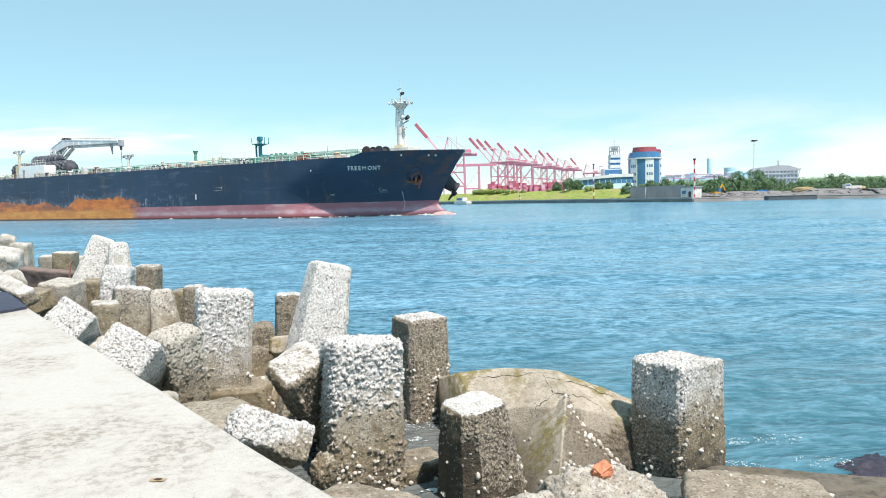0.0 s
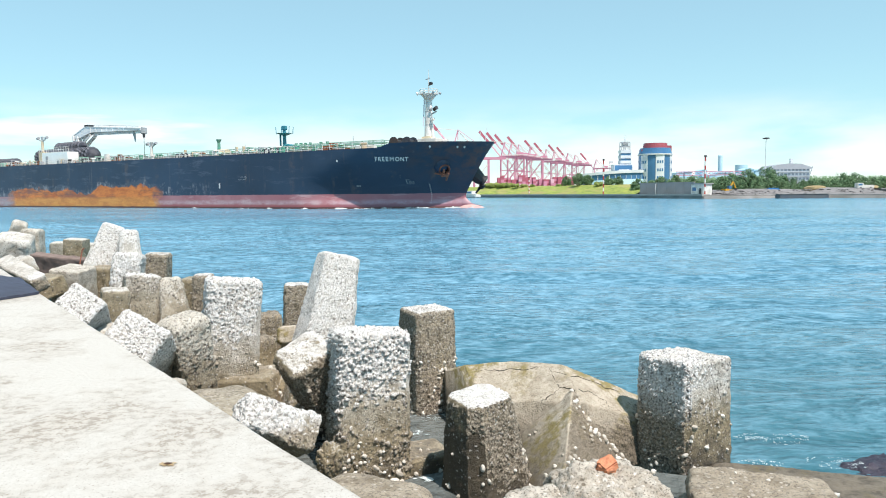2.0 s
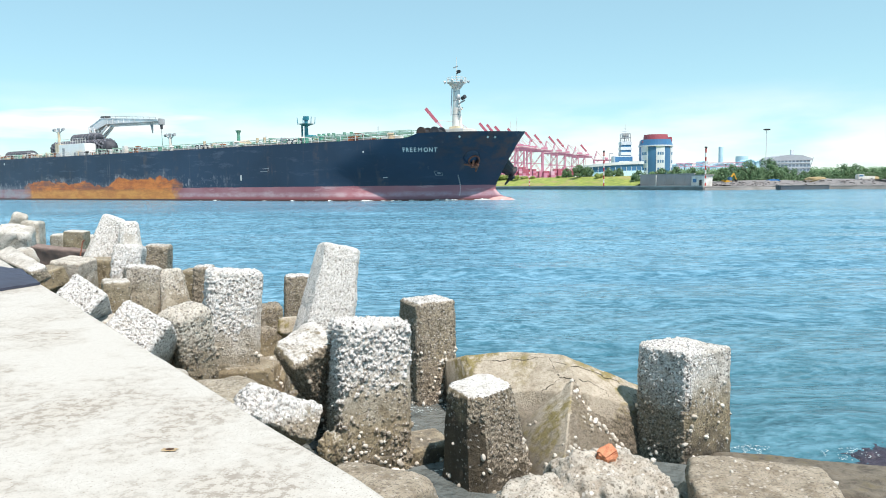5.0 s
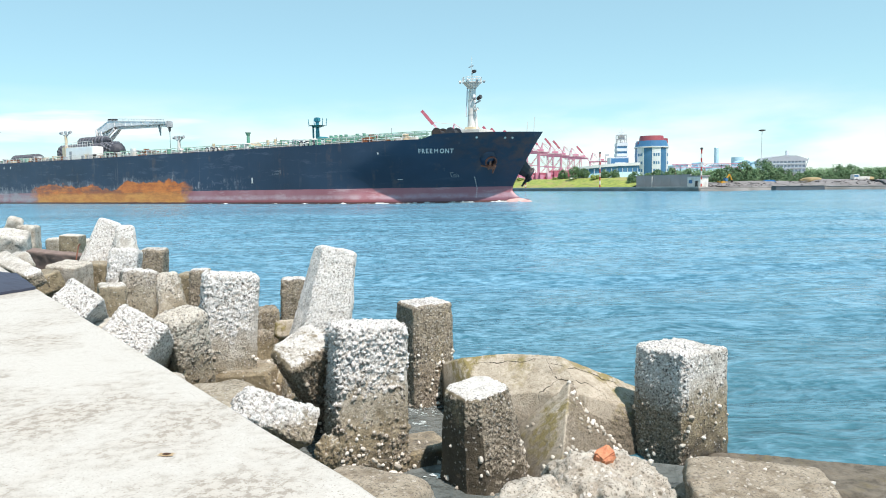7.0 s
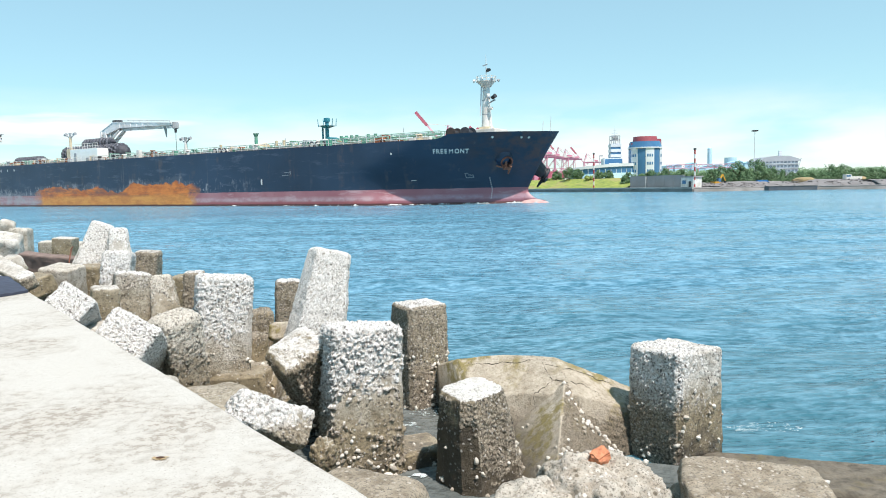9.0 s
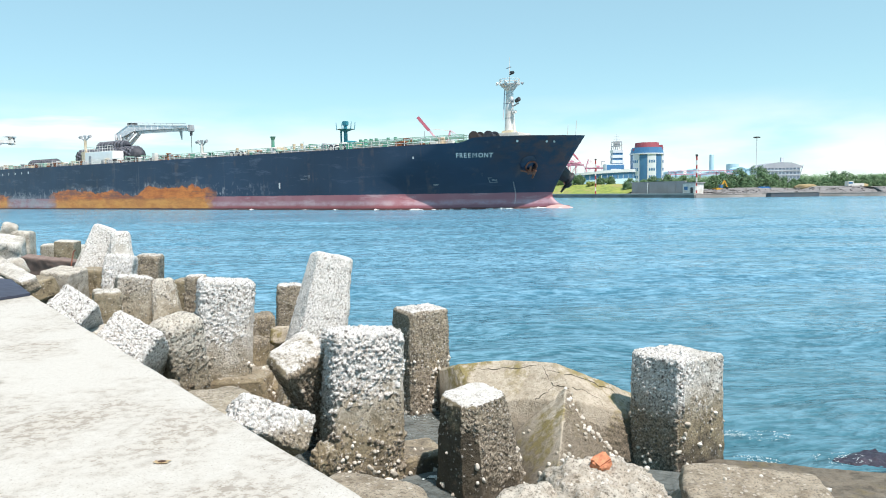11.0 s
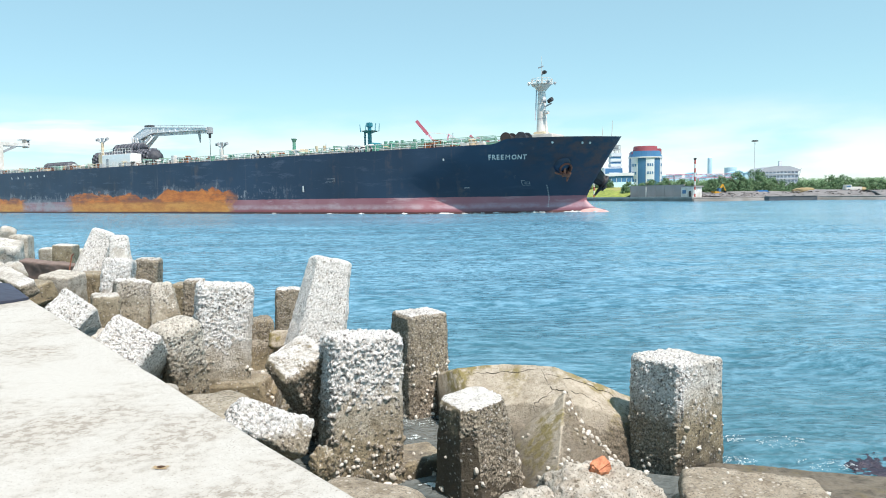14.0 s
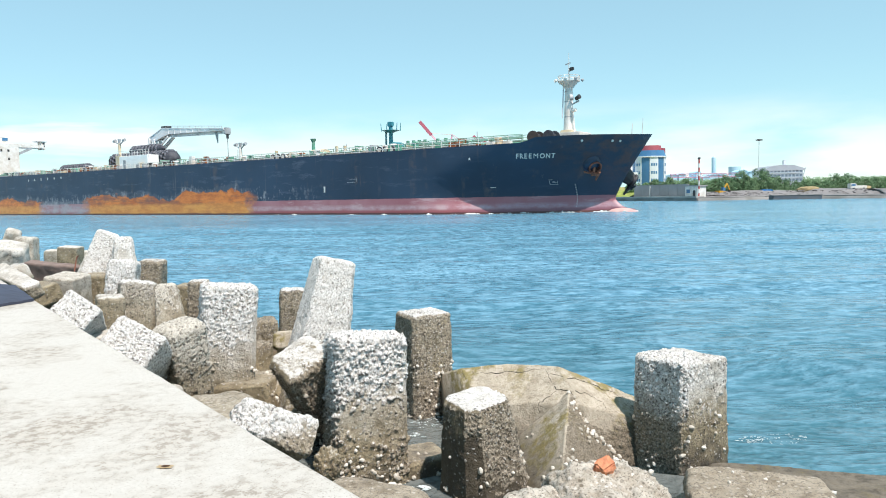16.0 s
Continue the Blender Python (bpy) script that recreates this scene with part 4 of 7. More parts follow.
def boulder(name, at, size, seed, mat, label, category="rock", turn=0, detail=5, rough=0.22, flat=0.5, knobs=0.0, knob_size=0.05, crisp=5.0):
    """A broken lump: a rounded box with chipped, pitted faces; knobs: stones that stand out of it."""
    bm = bmesh.new()
    bmesh.ops.create_icosphere(bm, subdivisions=detail, radius=1)
    for v in bm.verts:
        n = v.co.normalized()
        k = (abs(n.x) ** crisp + abs(n.y) ** crisp + abs(n.z) ** crisp) ** (-1 / crisp)
        c = n * (flat * k + (1 - flat))
        s = c * 1.3 + Vector((seed, seed * 0.7, -seed))
        c += n * rough * (noise.fractal(s, 0.8, 2.1, 6) + 0.35 * noise.voronoi(s * 2.6)[0][0])
        w = Vector((c.x * size[0], c.y * size[1], c.z * size[2]))
        if knobs:
            near, spot = noise.voronoi(w / knob_size)
            w += n * knobs * max(0.0, 1 - (near[0] / 0.65) ** 2) * (0.4 + noise.noise(spot[0] * 3.1))
            w += n * knobs * 0.5 * noise.fractal(w * 40, 0.8, 2.1, 3)
        v.co = w
    ob = part(name, bm, mat, smooth=True)
    ob.matrix_basis = pose(*at, 0, 0, turn)
    return tagged(ob, label, category)


def pebbly_concrete(name="pebbly_concrete", paste=(0.56, 0.515, 0.44), dirt=(0.33, 0.285, 0.225), bright=(0.70, 0.66, 0.60)):
    """Broken concrete: stones of many tones in a sandy paste."""
    m, nt, b = blank(name, 0.88)
    v = nt.nodes.new("ShaderNodeTexCoord").outputs["Object"]
    vo = nt.nodes.new("ShaderNodeTexVoronoi")
    vo.inputs["Scale"].default_value = 24.0
    nt.links.new(v, vo.inputs["Vector"])
    tone = axis(nt, vo.outputs["Color"], 0)
    mid, fine = noise_node(nt, v, 6, 6, 0.65), noise_node(nt, v, 60, 4, 0.7)
    col = mix_node(nt, span(nt, mid, 0.35, 0.65), paste, dirt)
    stone = mix_node(nt, span(nt, tone, 0.1, 0.9), (0.16, 0.13, 0.095), bright)
    col = mix_node(nt, calc(nt, "MULTIPLY", span(nt, vo.outputs["Distance"], 0.42, 0.30), span(nt, mid, 0.38, 0.5, 0.2, 0.9)), col, stone)
    col = mix_node(nt, span(nt, fine, 0.47, 0.38, 0, 0.85), col, (0.10, 0.085, 0.065))
    nt.links.new(col, b.inputs["Base Color"])
    relief(nt, b, calc(nt, "ADD", mid, calc(nt, "MULTIPLY", fine, 0.6)), 0.9, 0.02)
    return m


PEBBLY = pebbly_concrete()
BROWN_PEBBLY = pebbly_concrete("brown_pebbly_concrete", (0.40, 0.345, 0.265), (0.20, 0.16, 0.11), (0.52, 0.47, 0.40))
WET_SLAB = block_concrete("wet_slab_concrete", -0.62, 1.0, 0.3)
WEED = material("seaweed_rock", (0.022, 0.020, 0.032), 0.45, color2=(0.05, 0.042, 0.066), scale=12, bump=0.8)
rubble = {
    "chunk": boulder("rubble_chunk", (1.17, 4.98, 0.78), (0.44, 0.40, 0.43), 1.3, PEBBLY, "broken pebbly concrete rubble chunk below the sea wall", turn=8, rough=0.16, detail=6, knobs=0.034, knob_size=0.075, flat=0.35),
    "small": boulder("rubble_chunk", (0.64, 4.75, 0.90), (0.30, 0.26, 0.20), 4.1, PEBBLY, "small broken concrete rubble chunk", turn=20, knobs=0.014),
    "slab": boulder("rubble_slab", (2.43, 5.31, 0.60), (0.52, 0.42, 0.285), 2.2, BROWN_PEBBLY, "flat worn concrete slab at the water's edge", turn=-14, rough=0.09, flat=1.0, detail=6, knobs=0.012, knob_size=0.05, crisp=16),
    "crevice": boulder("rubble_chunk", (1.86, 5.55, 0.42), (0.32, 0.30, 0.26), 5.9, WET_SLAB, "dark wet rubble in the gap beside the slab", turn=40, rough=0.4, flat=0.3, knobs=0.03),
    "far_slab": boulder("rubble_slab", (3.22, 5.98, 0.38), (0.86, 0.40, 0.25), 8.2, SMOOTH, "low brown concrete slab washed by the water", turn=-16, rough=0.05, flat=1.0, detail=6, knobs=0.008, crisp=14),
    "wet": boulder("rubble_slab", (-0.60, 4.58, 0.99), (0.40, 0.40, 0.20), 3.3, BROWN_PEBBLY, "wet brown slab between sea wall and blocks", turn=-25, rough=0.10, flat=0.9, crisp=10),
    "low": boulder("rubble_slab", (-2.06, 6.4, 1.11), (0.5, 0.4, 0.25), 5.3, WET_SLAB, "low brown slab between sea wall and blocks", turn=-45, rough=0.10, flat=0.8),
    "low_wet": boulder("rubble_slab", (-2.22, 8.2, 0.92), (0.42, 0.4, 0.22), 6.3, WET_SLAB, "low wet slab among the blocks", turn=15, rough=0.10, flat=0.8),
    "splinter": boulder("rubble_chunk", (-0.98, 5.75, 0.98), (0.10, 0.09, 0.13), 7.7, DIM_BLOCK, "grey splinter of concrete by the wall", turn=30, rough=0.45, flat=0.1),
    "weed": boulder("weed_rock", (4.36, 7, 0.13), (0.52, 0.36, 0.28), 9.1, WEED, "dark seaweed-covered rock awash", turn=10, knobs=0.03),
    "stone": boulder("rubble_chunk", (-3.46, 7.2, 1.73), (0.17, 0.16, 0.15), 11.1, GREY_BLOCK, "small pale grey stone between blocks and wall", turn=30, rough=0.14),
    "stone_low": boulder("rubble_chunk", (-2.52, 6.2, 1.42), (0.17, 0.17, 0.14), 12.7, GREY_BLOCK, "small pale grey stone between blocks and wall", turn=70, rough=0.14),
}


def brick_piece():
    bm = one(box, (0, 0, 0), (0.15, 0.10, 0.085), bevel=0.012)
    bmesh.ops.subdivide_edges(bm, edges=bm.edges, cuts=2, use_grid_fill=True)
    for v in bm.verts:
        v.co += v.co.normalized() * 0.022 * noise.fractal(v.co * 22, 0.8, 2, 4)
    x, y, z = (1.15, 4.98, 1.225)
    ob = part("brick", bm, BRICK)
    ob.matrix_basis = pose(x, y, z, 18, -12, 35)
    tagged(ob, "broken orange brick lying on the rubble", "brick")


brick_piece()


def shells():
    """Limpets and oysters, each on its own, on the lower faces of the nearest blocks."""
    rnd = random.Random(17)
    verts, faces = [], []
    base = bmesh.new()
    bmesh.ops.create_icosphere(base, subdivisions=2, radius=1)
    bv = [v.co.copy() for v in base.verts]
    bf = [tuple(v.index for v in f.verts) for f in base.faces]
    base.free()
    jobs = [("right", 0.3, 1.15, 90), ("crusted", 0.35, 0.95, 220), ("stump", 0.3, 0.95, 130), ("behind_crusted", 0.5, 1.2, 170), ("tall_left", 0.9, 1.5, 200), ("tilted", 0.6, 1.4, 70), ("lying", 0.5, 1.2, 320), ("lying_arm", 0.3, 1.35, 1300)]
    jobs = [(blocks[k], a, b, n, k) for k, a, b, n in jobs] + [(rubble["chunk"], 0.7, 1.3, 40, ""), (rubble["slab"], 0.6, 1.2, 14, ""), (rubble["wet"], 0.9, 1.3, 26, ""), (rubble["low_wet"], 0.8, 1.2, 25, "")]
    jobs += [(o, 0.4, 1.4, 60, "") for k in ("crusted", "tall_left") for o in blocks[k].children]
    for ob, z0, z1, count, key in jobs:
        m = ob.parent.matrix_basis @ ob.matrix_basis if ob.parent else ob.matrix_basis
        r3 = m.to_3x3()
        polys = [p for p in ob.data.polygons if z0 < (m @ p.center).z < z1 and (r3 @ p.normal).dot(Vector((0, -1, 0.6))) > -0.15]
        if not polys:
            continue
        for p in rnd.choices(polys, k=count):
            c, n = m @ p.center, (r3 @ p.normal).normalized()
            low = 1 - (c.z - z0) / (z1 - z0)
            if rnd.random() > 0.25 + 0.75 * low or noise.noise(c * 3.0) < -0.12:
                continue
            if (key == "stump" and n.x < 0.0 and rnd.random() < 0.9) or (key == "lying" and c.x < 0.95 + 0.8 * c.z) or (key == "lying_arm" and (n.x < 0.2 or c.z > 1.22) and rnd.random() < 0.9):
                continue
            s = rnd.uniform(0.009, 0.024) if rnd.random() < 0.8 else rnd.uniform(0.02, 0.03)
            q = n.to_track_quat("Z", "Y")
            k = rnd.uniform(0, 6.28)
            a, b2 = rnd.uniform(0.8, 1.4), rnd.uniform(0.7, 1.0)
            i0 = len(verts)
            lean = rnd.uniform(-0.3, 0.3)
            for v in bv:
                v = v * (1 + 0.25 * noise.noise(v * 1.6 + Vector((i0, 0, 0)))) + Vector((0, 0, lean * v.x))
                w = Vector((v.x * a, v.y * b2, v.z * 0.8 * (1.3 - 0.6 * math.hypot(v.x, v.y))))
                w = Vector((w.x * math.cos(k) - w.y * math.sin(k), w.x * math.sin(k) + w.y * math.cos(k), w.z + 0.25))
                verts.append(c + q @ (w * s))
            faces.extend(tuple(i0 + i for i in f) for f in bf)
    me = bpy.data.meshes.new("shells")
    me.from_pydata(verts, [], faces)
    me.materials.append(SHELL)
    tagged(new("shells", me), "pale limpet and oyster shells on the blocks", "shells", kind="stuff")


shells()


def pool():
    """Murky water held among the blocks and along the foot of the wall."""
    pts = [(-10.5, 14.9), (-8.5, 15.2), (-6.0, 13.0), (-4.2, 11.0), (-2.4, 9.6), (-1.0, 8.9), (0.0, 8.5), (0.5, 7.7), (1.4, 6.7), (2.6, 6.3), (3.0, 5.6), (2.2, 4.0), (1.0, 2.0), (0.2, 1.2)]
    bm = bmesh.new()
    prism(bm, pts, SEA_Z - 0.1, SEA_Z + 0.15)
    m, nt, bs = blank("murky_water", 0.08)
    co = nt.nodes.new("ShaderNodeTexCoord")
    v = co.outputs["Object"]
    # murk, the blocks' shade and some sky reflection all sit in this colour
    nt.links.new(mix_node(nt, span(nt, noise_node(nt, v, 1.5, 4), 0.35, 0.65), (0.11, 0.125, 0.12), (0.165, 0.18, 0.172)), bs.inputs["Base Color"])
    bs.inputs["IOR"].default_value = 1.33
    relief(nt, bs, noise_node(nt, v, 6.0, 5), 1.0, 0.10)
    tagged(part("pool_water", bm, m), "murky grey-green water among the breakwater blocks", "water", kind="structure")


pool()


def foam_patch(at, size, seed, flecks):
    """A torn raft of foam, floating."""
    rnd = random.Random(seed)
    bm = bmesh.new()
    for _ in range(flecks):
        a, r = rnd.uniform(0, math.tau), math.sqrt(rnd.random())
        x, y = math.cos(a) * r * size, math.sin(a) * r * size * 0.55
        if noise.noise(Vector((x * 9, y * 16, seed))) < 0.02:
            continue
        s = rnd.uniform(0.002, 0.006)
        bmesh.ops.create_icosphere(bm, subdivisions=1, radius=s, matrix=pose(x, y, 0, 0, 0, rnd.uniform(0, 180)) @ Matrix.Diagonal((rnd.uniform(1, 3), 1, 0.22, 1)))
    ob = part("foam_patch", bm, FOAM, smooth=True)
    ob.location = at
    return tagged(ob, "torn patch of white foam floating among the blocks", "foam", "foam patches", kind="stuff")


foams = [foam_patch(Vector(p), s, k, 260 if p[0] > 2 else 520) for k, (p, s) in enumerate((((-0.2, 8.2, 0.56), 0.36), ((-0.31, 7.66, 0.56), 0.15), ((-0.19, 6.67, 0.56), 0.12), ((-0.13, 6.32, 0.56), 0.10), ((3.96, 6.98, 0.44), 0.3), ((3.12, 7.02, 0.44), 0.24), ((3.3, 7.72, 0.44), 0.2), ((3.68, 7.66, 0.44), 0.3), ((-2.81, 10.94, 0.56), 0.2)))]


def cracks():
    """Open cracks that run over the lying block."""
    rnd = random.Random(2)
    eye = Vector((0, 0, 3.2))
    runs = [[(0.29, 7.5, 1.29), (0.67, 7.5, 1.29), (1.08, 7.5, 1.32)], [(1.09, 7.5, 1.31), (1.18, 7.5, 1.12), (1.24, 7.5, 1.09), (1.55, 7.5, 1.04), (1.72, 7.5, 0.93), (1.78, 7.5, 0.84)], [(1.22, 7.5, 1.1), (1.12, 7.5, 1.02), (1.02, 7.5, 0.94), (1.01, 7.5, 0.81)], [(1.16, 7.5, 1.27), (1.59, 7.5, 1.15), (2, 7.5, 0.95)]]
    for run in runs:
        bm = bmesh.new()
        way, pts = [], []
        for p, q in zip(run, run[1:]):
            for k in range(7):
                w = Vector(p).lerp(Vector(q), k / 7)
                way.append(w + Vector((rnd.uniform(-1, 1), 0, rnd.uniform(-1, 1))) * 0.016)
        for w in way:
            hit, place, n, _ = dome.ray_cast(eye - dome.location, (w - eye).normalized())
            if hit:
                pts.append(place + n * 0.0005)
        wide = [max(0.0015, 0.0045 * (1 - abs(2 * i / len(pts) - 0.8)) + rnd.uniform(-0.0015, 0.0035)) for i in range(len(pts))]
        for i in range(len(pts) - 1):
            if (pts[i + 1] - pts[i]).length < 0.3:
                rod(bm, pts[i], pts[i + 1], wide[i], wide[i + 1], 5)
        part("crack", bm, CRACK, dome)


cracks()


def sheet():
    """A shadow on the wall top, built as a dark, slightly creased sheet."""
    corners = [Vector(p) for p in ((-4.36, 6.44, 2.5), (-3.59, 5.93, 2.5), (-2.93, 5.05, 2.5), (-3.11, 4.57, 2.5))]
    bm = bmesh.new()
    n = 12
    top = [[bm.verts.new(corners[0].lerp(corners[1], i / n).lerp(corners[3].lerp(corners[2], i / n), j / n) + Vector((0, 0, 0.02 + 0.006 * noise.noise(Vector((i * 0.7, j * 0.7, 2)))))) for i in range(n + 1)] for j in range(n + 1)]
    for j in range(n):
        for i in range(n):
            bm.faces.new((top[j][i], top[j][i + 1], top[j + 1][i + 1], top[j + 1][i]))
    r = bmesh.ops.extrude_face_region(bm, geom=list(bm.faces))
    for v in r["geom"]:
        if isinstance(v, bmesh.types.BMVert):
            v.co.z -= 0.018
    # the navy colour stands only for shade lying on the concrete
    tagged(part("tarpaulin", bm, material("wall_shadow_navy", (0.05, 0.06, 0.095), 0.8, color2=(0.04, 0.045, 0.07), scale=3)), "shadow across the sea wall top, built as a dark blue sheet", "tarpaulin")


sheet()


# ---- the tanker: x forward from the stem, y to port, z from the datum ----
HALF = 14.0


def stem_x(z):
    """Rake of the stem."""
    if z < 2.5:
        return -2.2 + 0.25 * (2.5 - z) * 0.6
    return -2.2 + 5.4 * ((z - 2.5) / 8.8) ** 1.15


FULLNESS = [(-2.0, 25.5, 2.2), (0.4, 25.5, 2.2), (2.85, 28.0, 2.2), (4.8, 28.5, 2.22), (7.0, 23.4, 2.25), (8.2, 20.8, 2.30), (10.2, 17.6, 2.5), (99, 17.6, 2.5)]


def half_breadth(x, z):
    """Half width of the hull: full at the waterline, hollow above it, flared to the deck."""
    entry, p = FULLNESS[0][1:]
    for (z0, e0, p0), (z1, e1, p1) in zip(FULLNESS, FULLNESS[1:]):
        if z0 <= z < z1:
            t = (z - z0) / (z1 - z0)
            t = t * t * (3 - 2 * t) * 0.6 + t * 0.4
            entry, p = e0 + (e1 - e0) * t, p0 + (p1 - p0) * t
    u = (stem_x(z) - x) / entry
    if u <= 0:
        return 0.0
    return HALF * (1 - max(0.0, 1 - u) ** p)


def sheer(x):
    """Top of the side: main deck, then the forecastle bulwark."""
    if x < -10.5:
        return 10.2
    if x < -8.5:
        return 10.2 + 0.65 * (x + 10.5) / 2
    return 10.85 + 0.45 * ((x + 8.5) / 11.7)


ship = empty("tanker_ship", "dark blue oil tanker with rust patches and red boot-topping", "ship")


def hull():
    bm = bmesh.new()
    us = [0, 0.3, 0.7, 1.2, 1.8, 2.5, 3.3, 4.2, 5.2, 6.3, 7.5, 8.8, 9.4, 10.2, 11, 11.7, 12.4, 13.2, 14, 15, 16.5, 18, 20, 22, 24, 26, 28, 31, 35, 40, 48, 58, 70, 85, 100, 120, 140, 160, 180, 200, 220, 246]
    ks = [-0.14, -0.05, 0.02, 0.06, 0.1, 0.15, 0.2, 0.26, 0.33, 0.4, 0.5, 0.6, 0.7, 0.8, 0.9, 1.0]
    for side in (-1, 1):
        cols = []
        for u in us:
            col = []
            for k in ks:
                z = k * 10.2
                x = stem_x(z) - u
                if k == 1.0:
                    x = stem_x(11.3) - u if u < 12 else stem_x(10.2) - u
                    z = sheer(x)
                b = half_breadth(x, min(z, 10.2)) if u else 0.12
                if k == 1.0 and u < 12:
                    b = max(0.12, HALF * (1 - max(0.0, 1 - u / 17.2) ** 2.55))
                col.append(bm.verts.new((x, side * max(b, 0.12), z)))
            cols.append(col)
        for a, b in zip(cols, cols[1:]):
            for i in range(len(ks) - 1):
                bm.faces.new((a[i], b[i], b[i + 1], a[i + 1]))
        for v in cols[0]:
            v.co.y = 0
        end = cols[-1]
        mid = [bm.verts.new((v.co.x, 0, v.co.z)) for v in end]
        for i in range(len(ks) - 1):
            bm.faces.new((end[i], mid[i], mid[i + 1], end[i + 1]))
    bmesh.ops.remove_doubles(bm, verts=bm.verts, dist=0.01)
    ob = part("hull", bm, HULL, ship, "dark blue hull side with orange rust and faded red boot-topping", smooth=True)
    return ob


hull()
deck_pts = [(x, max(0.05, half_breadth(x, 9.2) - (0.9 if x > -12 else 0.2))) for x in (1.0, 0, -2, -4, -7, -10, -14, -18, -30, -90, -238)]
part("deck", one(prism, deck_pts + [(x, -y) for x, y in deck_pts[::-1]], 9.6, 10.05), DECK, ship, "green and rust-stained steel deck")


def bulb():
    bm = bmesh.new()
    bmesh.ops.create_uvsphere(bm, u_segments=24, v_segments=14, radius=1, matrix=pose(-1.5, 0, -0.60) @ Matrix.Diagonal((3.6, 1.7, 1.6, 1)))
    part("bulbous_bow", bm, material("bulb_red", (0.68, 0.47, 0.44), 0.5, color2=(0.54, 0.32, 0.30), scale=0.8), ship, "faded red bulbous bow just awash", smooth=True)
    # the foot of the stem sweeps forward into the bulb
    foot, rows = bmesh.new(), []
    for i in range(15):
        f = i / 14
        x = -2.7 + 3.4 * f
        top = 0.82 + 2.1 * (1 - f) ** 2.6
        row = []
        for k in range(13):
            a = math.pi * k / 12
            wide = (0.80 - 0.40 * f) * abs(math.cos(a)) ** 1.6 + 0.05 * abs(math.cos(a))
            row.append(foot.verts.new((x, math.copysign(wide, math.cos(a)), -0.2 + (top + 0.2) * math.sin(a))))
        rows.append(row)
    for u, v in zip(rows, rows[1:]):
        for k in range(12):
            foot.faces.new((u[k], u[k + 1], v[k + 1], v[k]))
    foot.faces.new(rows[-1])
    part("forefoot", foot, HULL, ship, "dark red foot of the stem above the bulb", smooth=True)


bulb()


def side_point(x, z, out=0.05):
    """A place on the starboard side and the turn of the plating there."""
    y = half_breadth(x, z)
    dy = half_breadth(x + 0.2, z) - half_breadth(x - 0.2, z)
    dz = half_breadth(x, z + 0.2) - half_breadth(x, z - 0.2)
    n = Vector((-dy / 0.4, -1.0, -dz / 0.4)).normalized()
    p = Vector((x, -y, z)) + n * out
    return p, n


def ship_name():
    """Each letter stands on the plating."""
    widths = {"M": 1.5, "O": 1.22, "N": 1.12}
    x = -11.9
    for ch in "FREEMONT":
        cu = bpy.data.curves.new("letter", "FONT")
        cu.body, cu.size, cu.extrude, cu.align_x = ch, 1.12, 0.01, "CENTER"
        cu.offset = 0.022 if ch != "M" else 0.0
        tmp = bpy.data.objects.new("letter", cu)
        me = bpy.data.meshes.new_from_object(tmp)
        bpy.data.objects.remove(tmp)
        me.transform(Matrix.Diagonal((0.86 if ch == "M" else 0.78, 1, 1, 1)))
        me.materials.append(WHITE)
        ob = new("letter", me)
        ob.parent = ship
        step = 0.545 * widths.get(ch, 0.95)
        p, n = side_point(x + step / 2, 8.2, 0.12)
        up = Vector((0, 0, 1))
        right = up.cross(n).normalized()
        m = Matrix.Identity(4)
        tilt_up = n.cross(right)
        for i, axis_v in enumerate((right, tilt_up, n)):
            m.col[i][:3] = axis_v
        m.translation = p
        ob.matrix_basis = m
        tagged(ob, "white painted letter")
        x += step


ship_name()


def plate_bars(name, x, z, bars, mat=WHITE):
    """Thin painted bars that lie on the plating: (dx, dz, length, height)."""
    bm = bmesh.new()
    for dx, dz, w, h in bars:
        a, n = side_point(x + dx, z + dz, 0.10)
        c, n2 = side_point(x + dx + w, z + dz, 0.10)
        d, _ = side_point(x + dx + w, z + dz + h, 0.10)
        e, _ = side_point(x + dx, z + dz + h, 0.10)
        lo = [bm.verts.new(v) for v in (a, c, d, e)]
        hi = [bm.verts.new(v + n * 0.02) for v in (a, c, d, e)]
        bm.faces.new(hi)
        for i in range(4):
            j = (i + 1) % 4
            bm.faces.new((lo[i], lo[j], hi[j], hi[i]))
    tagged(part(name, bm, mat, ship), kind="stuff")


plate_bars("bulb_mark", -9.3, 4.5, [(0.1, 0, 0.05, 0.75), (0.1, 0, 0.95, 0.05), (0.1, 0.7, 0.45, 0.05), (0.4, 0.28, 0.5, 0.05), (1.0, 0.1, 0.05, 0.45), (0.45, 0.46, 0.35, 0.05)], GREY)
plate_bars("draught_marks", -6.4, 1.2, [(0, 0.35 * i, 0.10, 0.14) for i in range(10)])
plate_bars("draught_marks", -47.2, 4.1, [(0, 0, 0.35, 1.0)])
plate_bars("side_marks", -18.6, 8.2, [(0, 0, 0.25, 0.3), (2.0, -4.0, 0.7, 0.08)])
plate_bars("side_marks", -147, 8.6, [(3.1 * i, 0.05 * i, 0.35, 0.5) for i in range(6)])
plate_bars("side_marks", -42, 5.6, [(0, 0, 1.8, 0.06), (0.6, 0.5, 1.5, 0.06), (2.0, 0.1, 0.06, 0.6)], GREY)


